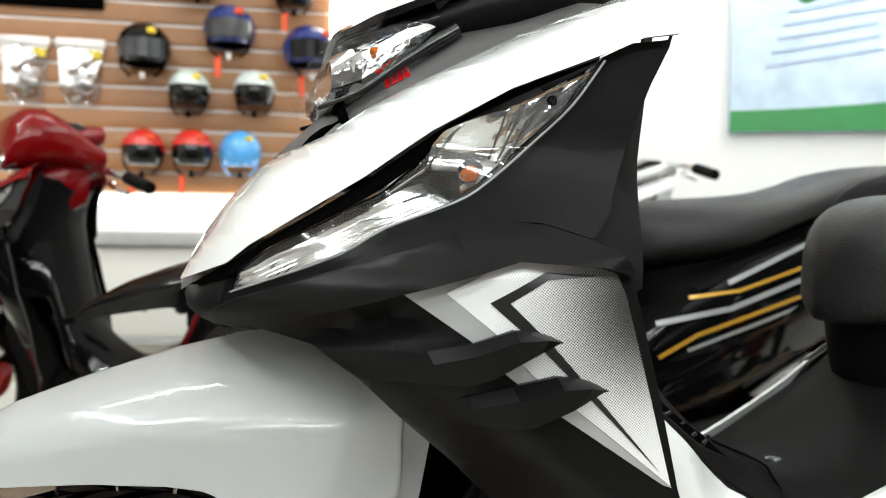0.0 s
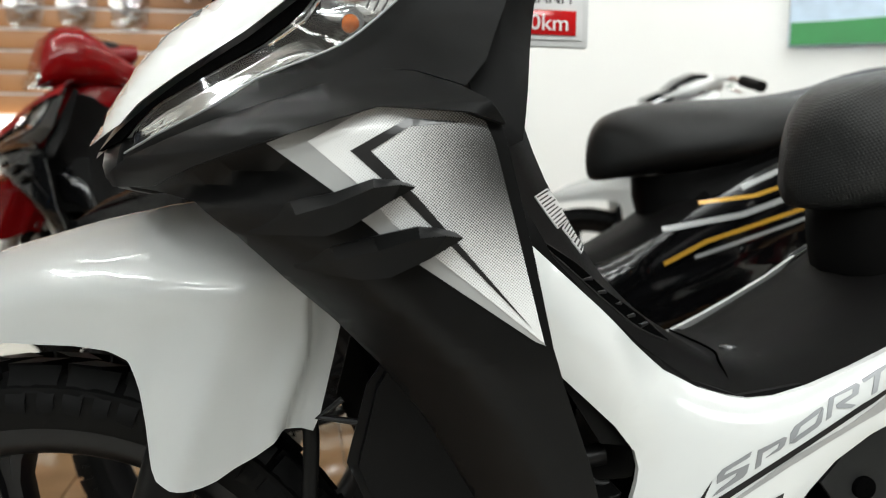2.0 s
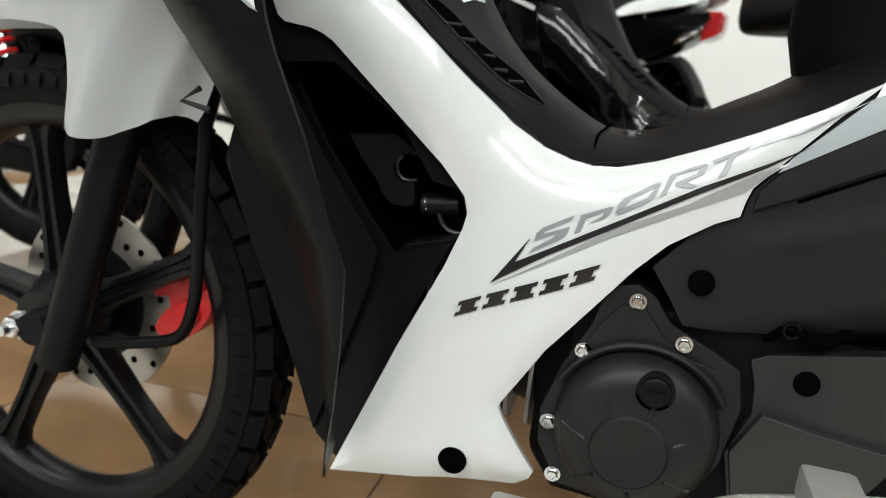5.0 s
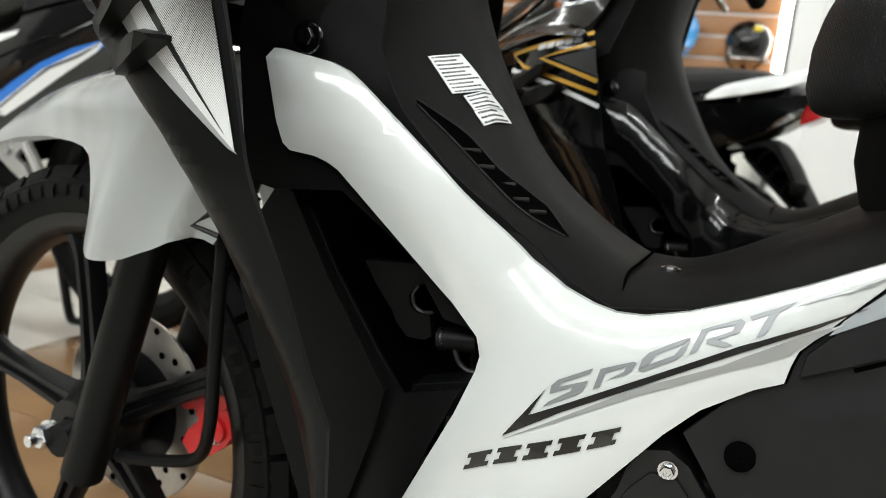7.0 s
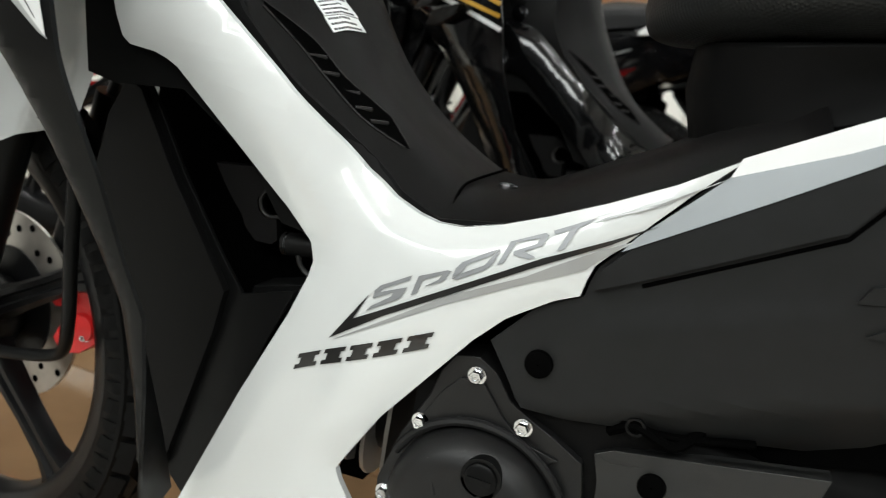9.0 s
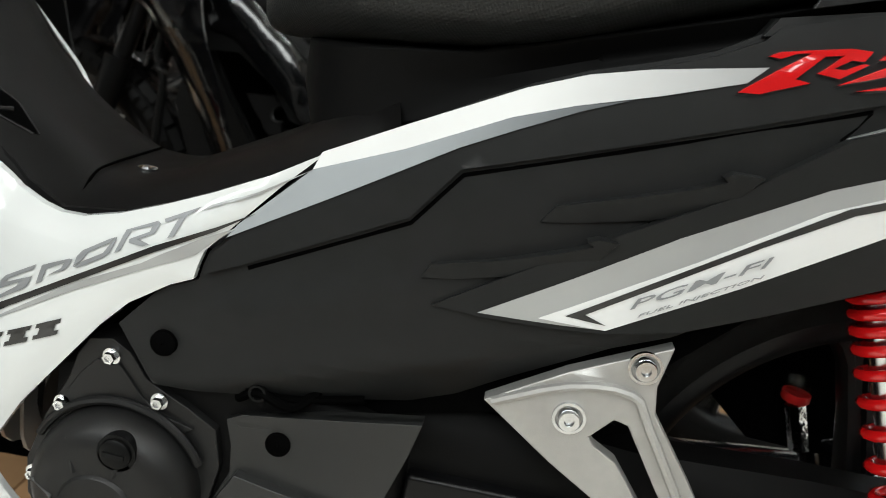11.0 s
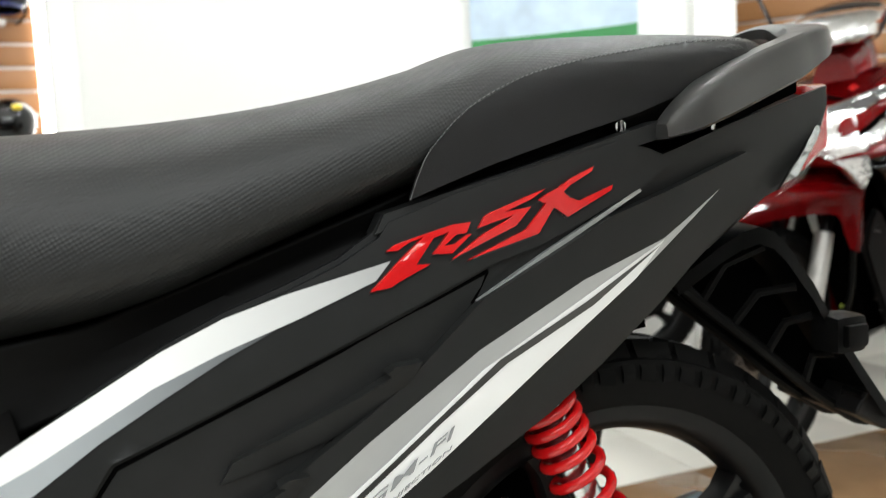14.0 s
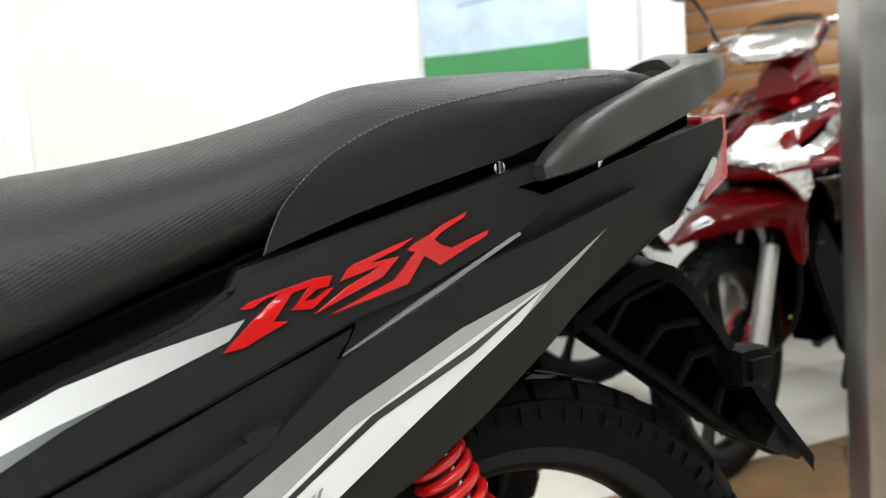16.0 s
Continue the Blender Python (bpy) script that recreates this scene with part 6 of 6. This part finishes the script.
def helmet(label, at, shell, lining, full, tag=None, visor=None, turn=0.0):
    """A helmet on a wall hook; full ones have a chin bar and a clear visor."""
    root = thing("helmet", label, "helmet", "helmets on the display wall")
    root.matrix_world = SLAT @ pose(at[0], -0.10, at[1] - (0.0 if full else 0.012), 0, 0, turn) @ Matrix.Scale(0.90 if full else 0.80, 4)
    r = 0.118 if full else 0.108
    rings = []
    for k in range(13):
        e = math.pi / 2 * (1 - k / 12 * (1.42 if full else 1.08))
        rr, z = r * math.cos(e), r * 0.98 * math.sin(e)
        rings.append([(rr * math.cos(a), rr * 1.12 * math.sin(a), z) for a in (2 * math.pi * j / 32 for j in range(32))])
    dome = loft(rings, caps=False)
    # the face opening
    gone = [f for f in dome.faces if f.calc_center_median().y < -r * 0.45 and (-r * 0.52 if full else -r) < f.calc_center_median().z < r * 0.22]
    bmesh.ops.delete(dome, geom=gone, context="FACES")
    bmesh.ops.solidify(dome, geom=dome.faces[:], thickness=0.006)
    part("shell", dome, shell, root, sharp=60)
    part("lining", loft([[(p[0] * 0.92, p[1] * 0.92, p[2] * 0.92) for p in ring] for ring in rings[1:]], caps=True), lining, root, "dark padded lining")
    if full and visor:
        part("visor", loft([[(r * 1.02 * math.sin(a), -r * 1.14 * math.cos(a), z) for a in (radians(-62 + 10.3 * j) for j in range(13))] for z in (-0.058, -0.02, 0.03)], closed=False), visor, root, "shiny visor")
    if not full:
        part("rim_pad", loft([[(rr * math.cos(a), rr * 1.1 * math.sin(a), z) for a in (2 * math.pi * j / 28 for j in range(28))] for z, rr in ((0.028, r * 1.0), (0.020, r * 1.035), (-0.030, r * 1.02), (-0.075, r * 0.90), (-0.085, r * 0.80))]), GLOSS_BLACK if lining is DEEP else lining, root, "dark visor band")
    for s in (-1, 1):
        part("strap", tube([(s * r * 0.86, -0.02, -0.02), (s * r * 0.80, -0.05, -0.09), (s * r * 0.45, -0.055, -0.14)], 0.006, 6, 4), lining, root)
    part("buckle", box(-0.012, -0.06, -0.150, 0.012, -0.045, -0.118, 0.004), GROOVE if full else DEEP, root)
    part("logo_patch", box(0.03, -r * 1.12, r * 0.42, 0.07, -r * 0.75, r * 0.66, 0.01), tag or YELLOW, root)
    if tag:
        part("tag", box(-0.065, -0.05, -0.235, -0.035, -0.044, -0.13, 0.002), tag, root, "hanging orange-red tag")
    part("hook", tube([(0, 0.13, -0.04), (0, 0.02, -0.05), (0, 0.0, -0.02)], 0.006, 6, 4), CHROME, root)
    return root


BLUE_SHELL = material("pale_blue_shell", (0.08, 0.36, 0.75), 0.25, spread=0.15, scale=20, coat=0.8)
RED_SHELL = material("red_shell", (0.62, 0.03, 0.02), 0.25, spread=0.12, scale=20, coat=0.8)
NAVY_SHELL = material("navy_shell", (0.02, 0.035, 0.16), 0.22, spread=0.4, scale=16, coat=0.8)
helmet("glossy black full helmet with silver marks", (-0.822, 1.50), GLOSS_BLACK, DEEP, True, None, SMOKED)
helmet("navy and white full helmet with smoked visor", (-0.471, 1.60), NAVY_SHELL, DEEP, True, RED_CLOTH, SMOKED)
helmet("navy and white full helmet with an orange tag", (-0.135, 1.53), NAVY_SHELL, DEEP, True, RED_CLOTH, GLOSS_BLACK, 20)
helmet("mint green open helmet with dark lining", (-0.638, 1.345), MINT, DEEP, False)
helmet("mint green open helmet with dark lining", (-0.363, 1.355), MINT, DEEP, False)
helmet("red and yellow child helmet with straps", (-0.825, 1.085), RED_SHELL, DEEP, False, RED_CLOTH)
helmet("plain red open helmet with straps", (-0.623, 1.09), RED_SHELL, DEEP, False, RED_CLOTH)
helmet("light blue child helmet with a yellow patch", (-0.422, 1.09), BLUE_SHELL, BLUE_SHELL, False)
helmet("black and white open helmet", (-0.130, 1.055), GLOSS_BLACK, DEEP, False)
helmet("orange-red helmet on the upper row", (-0.197, 1.80), RED_SHELL, DEEP, False, RED_CLOTH)
helmet("dark helmet on the upper row", (-0.60, 1.83), GLOSS_BLACK, DEEP, False)

for bx in (-1.53, -1.315, -1.093):
    bag = thing("parts_bag", "clear plastic bag of chrome spare parts on a hook", "bag", "bags on the display wall")
    bag.matrix_world = SLAT @ pose(bx, -0.02, 1.42)
    film = loft([[(x, y, z) for x, y in ((-w, 0), (-w * 0.5, -d), (w * 0.5, -d), (w, 0), (w * 0.5, d * 0.2), (-w * 0.5, d * 0.2))] for z, w, d in ((0.09, 0.095, 0.004), (0.06, 0.09, 0.012), (-0.05, 0.085, 0.04), (-0.13, 0.075, 0.035), (-0.16, 0.05, 0.01))])
    part("film", film, BAG, bag)
    part("header_card", box(-0.10, -0.008, 0.085, 0.10, 0.002, 0.125, 0.003), GROOVE, bag)
    part("price_tag", box(0.035, -0.012, 0.04, 0.085, -0.008, 0.075, 0.001), YELLOW, bag)
    for k in range(5):
        part("spare_part", tube([(0.05 * math.cos(k * 2.1), -0.012, 0.05 - 0.045 * k), (0.03 * math.sin(k * 1.7), -0.020, 0.0 - 0.03 * k), (-0.05 * math.cos(k * 1.3), -0.012, -0.02 - 0.03 * k)], 0.010 - 0.001 * k, 8, 5), CHROME, bag)

tagged(part("black_frame", moved(box(-1.95, -0.03, 1.675, -1.0, -0.002, 2.05, 0.006), SLAT), DEEP), "black framed board high on the display wall", "board")

prop = thing("wooden_stick", "thin pale wooden stick leaning against the counter", "stick")
part("stick", tube([(-0.356, 2.209, 0.0), (-0.510, 2.420, 0.518)], 0.013, 8, straight=True), material("pale_wood", (0.50, 0.33, 0.15), 0.5, spread=0.2, scale=40), prop)

# banner: sky above a green band
banner = thing("banner", "sky blue banner with a green band and lines of print", "banner")
banner.matrix_world = WHITE_SIDE
part("board", box(1.66, -0.012, 1.160, 2.275, 0.02, 2.15, 0.002), SKY_PRINT, banner)
hill = [(1.662, 1.162), (2.273, 1.162), (2.273, 1.276), (2.15, 1.266), (1.95, 1.256), (1.80, 1.250), (1.662, 1.248)]
part("green_band", sheet(hill, lambda x, z: -0.0155, 0.003, 0.2), GREEN_PRINT, banner)
for k in range(5):
    x0 = 1.80 + 0.02 * k
    part("print_line", moved(box(0, -0.016, 0, 0.44 - 0.03 * (k % 3), -0.0125, 0.010, 0.001), pose(x0, 0, 1.42 + 0.055 * k, 0, -8, 0)), PALE_PRINT, banner)
part("round_mark", disc((1.95, -0.013, 1.72), 0.045, -0.003, 0.001, 32, 0.001), GREEN_PRINT, banner)

sign = thing("warranty_placard", "small grey placard with a red band hung from a handlebar grip", "placard")
sign.matrix_world = pose(0.549, 0.27, 0.852, 0, 0, 2) @ Matrix.Scale(1.08, 4)
part("board", box(-0.19, 0.0, 0.0, 0.0, 0.006, 0.17, 0.004), SIGN_GREY, sign)
part("face", box(-0.182, -0.002, 0.008, -0.008, 0.001, 0.162, 0.001), material("pale_placard_face", (0.70, 0.71, 0.71), 0.4), sign)
part("red_band", box(-0.176, -0.004, 0.013, -0.016, -0.0015, 0.040, 0.001), RED_GLOSS, sign)
part("figures", lettering("30.000km", ((-0.128, 0.018), (-0.026, 0.018), (-0.128, 0.035)), lambda x, z: -0.0036), WALL_PAINT, sign, "white figures")
part("letters", lettering("BẢO HÀNH", ((-0.118, 0.047), (-0.022, 0.047), (-0.118, 0.066)), lambda x, z: -0.0016), DECAL_BLACK, sign, "black letters")
for k in range(3):
    part("print_line", box(-0.165 + 0.01 * k, -0.0032, 0.080 + 0.026 * k, -0.025 - 0.012 * (k % 2), -0.0015, 0.092 + 0.026 * k, 0.0006), DECAL_BLACK, sign)
part("cord", tube([(-0.10, 0.003, 0.168), (-0.095, 0.03, 0.20), (-0.09, 0.06, 0.165)], 0.002, 6, 4), DEEP, sign)

# white board with a steel edge that stands beside the rear wheel
board = thing("display_board", "white upright board with a brushed steel edge", "board")
EDGE = pose(1.152, -0.402, 0, 0, 0, -28)
part("panel", moved(box(0.010, -0.006, 0.0, 0.62, 0.006, 1.75), EDGE), WALL_PAINT, board)
part("steel_edge", moved(box(-0.001, -0.009, 0.0, 0.0105, 0.009, 1.75, 0.001), EDGE), BRUSHED, board, "brushed steel edge")

# more of the shop beyond the red bike
screen = thing("wood_screen", "brown slatted wooden screen on the far wall", "screen")
screen.matrix_world = pose(3.25, 2.32, 0, 0, 0, -50)
part("backing", box(0, 0.012, 0.95, 1.25, 0.03, 2.4), GROOVE, screen)
for k in range(15):
    part("plank", box(0.0, -0.004, 0.955 + 0.096 * k, 1.25, 0.012, 1.040 + 0.096 * k, 0.003), WOOD, screen)
redban = thing("roll_up_banner", "red and white roll-up banner stand", "banner stand")
redban.matrix_world = pose(3.30, 0.65, 0, 0, 0, -60)
part("cloth", box(-0.3, -0.004, 0.05, 0.3, 0.004, 1.5), WALL_PAINT, redban)
part("red_field", box(-0.29, -0.008, 0.55, 0.02, -0.005, 1.25), RED_GLOSS, redban)
part("foot", box(-0.32, -0.10, 0.0, 0.32, 0.10, 0.05, 0.01), BRUSHED, redban)

# ---- the motorbikes ----
BASE = dict(trim=BLACK_MATT, cover=SIDE_MATT, fork=BLACK_MATT, film_grey=DECAL_GREY, film_fade=FADE, film_line=DECAL_BLACK, film_white=DECAL_WHITE, film_slate=SLATE_SWEEP, film_sweep=SILVER_SWEEP, rail=RAIL_GREY, spring=RED_GLOSS, crest=CREST_GREY, bar=BLACK_MATT, mirrors=False, steer=0.0, lean=0.0, roll=0.0, size=1.0, bar_rise=0.0, rail_label="dark grey grab rail")
white_look = dict(BASE, key="white", paint=WHITE, paint_label="gloss white painted plastic", leg_label="gloss white leg panel with grey and black print")
gold_look = dict(BASE, key="gold", paint=GLOSS_BLACK, trim=GLOSS_BLACK, cover=GLOSS_BLACK, paint_label="gloss black painted plastic", leg_label="gloss black leg panel", film_grey=GLOSS_BLACK, film_fade=GLOSS_BLACK, film_line=GLOSS_BLACK, film_white=GLOSS_BLACK, film_sweep=GLOSS_BLACK, film_slate=GLOSS_BLACK, roll=-4.0, lean=-0.9, seat_reach=0.045, caliper=RIM, fender_at=(-0.09, 0, 0.045))
wine_look = dict(BASE, key="wine", bar_rise=0.05, droop=0.10, dip=0.13, leg=GLOSS_BLACK, paint=CANDY_RED, trim=GLOSS_BLACK, cover=GLOSS_BLACK, paint_label="metallic dark red painted plastic", leg_label="gloss black leg panel", rail=WHITE, rail_label="gloss white grab rail", fork=CAST, shield=GLOSS_BLACK, dome=True, film_grey=GLOSS_BLACK, film_fade=GLOSS_BLACK, film_white=DEEP_RED, film_sweep=DEEP_RED, film_slate=DEEP_RED, bar=CANDY_RED, crest=DEEP_RED, steer=42.0, lean=2.4)
blue_look = dict(BASE, key="blue", paint=GLOSS_BLACK, trim=GLOSS_BLACK, cover=GLOSS_BLACK, paint_label="gloss black painted plastic", leg_label="black leg panel with blue print", film_grey=BLUE, film_fade=BLUE, film_white=DECAL_WHITE, film_sweep=DECAL_WHITE, film_slate=BLUE)
red_look = dict(BASE, key="red", paint=DEEP_RED, trim=DEEP_RED, cover=DEEP_RED, fork=CAST, paint_label="metallic dark red painted plastic", leg_label="dark red leg panel", shield=GLOSS_BLACK, film_grey=GLOSS_BLACK, film_fade=GLOSS_BLACK, bar=CANDY_RED, crest=DEEP_RED, mirrors=True, steer=14.0, bar_rise=0.10, size=1.06)
pale_look = dict(white_look, key="pale", trim=WHITE, cover=WHITE, bar=WHITE)

main = motorbike(white_look, "white and matt black step-through motorbike on its centre stand", "parked motorbikes", (0, 0, 0))
motorbike(gold_look, "gloss black step-through motorbike with gold print", "parked motorbikes", (0.10, 0.65, 0), -4)
motorbike(wine_look, "dark red step-through motorbike with a white grab rail", "parked motorbikes", (-0.694, 1.815, 0), -15.6)
motorbike(blue_look, "black step-through motorbike with blue print", "parked motorbikes", (-1.84, 0.72, 0))
motorbike(pale_look, "white step-through motorbike with white panels", "parked motorbikes", (1.14, 1.86, 0), -12)
motorbike(red_look, "dark red step-through motorbike with silver fork", "parked motorbikes", (2.31, 0.96, 0), 13)

# print and badges of the white motorbike
sport = {
    "S": [[(0.548, 0.493), (0.525, 0.479), (0.521, 0.474), (0.5205, 0.468), (0.536, 0.477), (0.535, 0.474), (0.521, 0.463), (0.517, 0.458), (0.540, 0.473), (0.5435, 0.4765), (0.546, 0.484), (0.526, 0.4745), (0.5275, 0.4775), (0.5465, 0.489)]],
    "P": [[(0.550, 0.4795), (0.5545, 0.4825), (0.5565, 0.492), (0.570, 0.500), (0.5685, 0.496), (0.559, 0.4885), (0.570, 0.4945), (0.5735, 0.498), (0.576, 0.504), (0.5735, 0.504), (0.553, 0.494)]],
    "O": [[(0.5775, 0.500), (0.579, 0.507), (0.5825, 0.512), (0.601, 0.5245), (0.6055, 0.527), (0.602, 0.522), (0.587, 0.512), (0.583, 0.5045)], [(0.5775, 0.4995), (0.583, 0.504), (0.584, 0.505), (0.5985, 0.5145), (0.6025, 0.5215), (0.606, 0.527), (0.6065, 0.5255), (0.6035, 0.516), (0.600, 0.512), (0.581, 0.4995)]],
    "R": [[(0.607, 0.517), (0.611, 0.5195), (0.616, 0.534), (0.631, 0.541), (0.630, 0.537), (0.616, 0.5285), (0.6165, 0.526), (0.627, 0.5265), (0.6315, 0.529), (0.6225, 0.530), (0.634, 0.537), (0.6365, 0.544), (0.634, 0.545), (0.612, 0.5335)]],
    "T": [[(0.6385, 0.5475), (0.6635, 0.562), (0.658, 0.5565), (0.654, 0.5535), (0.6485, 0.539), (0.644, 0.5365), (0.649, 0.551), (0.640, 0.5455)]],
}
for strokes in sport.values():
    part("letter", merged(*(sheet(stroke, leg_y, 0.0005, 0.02, lift=0.0011) for stroke in strokes)), SILVER_TEXT, main, "silver letter")
for k in range(5):
    a, b, c = Vector((0.4635 + 0.0222 * k, 0.3945 + 0.0110 * k)), Vector((0.0180, 0.0089)), Vector((0.0028, 0.0130))
    block = [a, a + b, a + b + c * 0.28, a + b * 0.82 + c * 0.28, a + b * 0.82 + c * 0.72, a + b + c * 0.72, a + b + c, a + c, a + c * 0.72, a + b * 0.18 + c * 0.72, a + b * 0.18 + c * 0.28, a + c * 0.28]
    part("badge_block", sheet([tuple(v) for v in block], leg_y, 0.0006, 0.02, lift=0.0012), DECAL_BLACK, main, "black maker's mark")
part("letters", lettering("PGM-FI", ((0.952, 0.557), (1.026, 0.602), (0.955, 0.566)), lambda x, z: body_y(x, z) - 0.0056, bold=0.002), SILVER_TEXT, main, "grey letters")
part("letters", lettering("FUEL INJECTION", ((0.958, 0.5515), (1.026, 0.5935), (0.9595, 0.5555)), lambda x, z: body_y(x, z) - 0.0056), SILVER_TEXT, main, "small grey letters")
stroke_a = [(0.977, 0.703), (0.9955, 0.7195), (1.0115, 0.7325), (1.0035, 0.7305), (0.9955, 0.726), (0.9885, 0.726), (0.9935, 0.7295), (1.013, 0.7345), (1.032, 0.739), (1.044, 0.7397), (1.041, 0.7333), (1.034, 0.7328), (1.0255, 0.7264), (1.032, 0.7269), (1.0405, 0.732), (1.0443, 0.7323), (1.0305, 0.7214), (1.0175, 0.722), (1.021, 0.7252), (1.029, 0.7345), (1.019, 0.732), (1.0065, 0.7166), (1.0155, 0.716), (0.996, 0.7077), (0.9895, 0.7044)]
stroke_b = [(1.099, 0.7574), (1.087, 0.754), (1.0575, 0.7445), (1.0535, 0.742), (1.049, 0.7354), (1.0585, 0.738), (1.0735, 0.7416), (1.068, 0.7384), (1.053, 0.732), (1.0305, 0.7177), (1.055, 0.7273), (1.0767, 0.7353), (1.088, 0.7465), (1.0685, 0.7444), (1.0887, 0.7514)]
stroke_c = [(1.041, 0.7163), (1.084, 0.7324), (1.0987, 0.7476), (1.0937, 0.750), (1.099, 0.7536), (1.1096, 0.7578), (1.1183, 0.763), (1.137, 0.770), (1.1355, 0.767), (1.1186, 0.759), (1.1126, 0.7545), (1.1176, 0.7505), (1.125, 0.748), (1.153, 0.757), (1.152, 0.7536), (1.116, 0.738), (1.105, 0.745), (1.093, 0.7288), (1.0555, 0.720)]
strokes = [stroke_a, stroke_b, stroke_c]
emblem_marks(main, strokes, lambda x, z: body_y(x, z), RED_GLOSS, 0.0030, 0.003, "raised gloss red badge stroke")
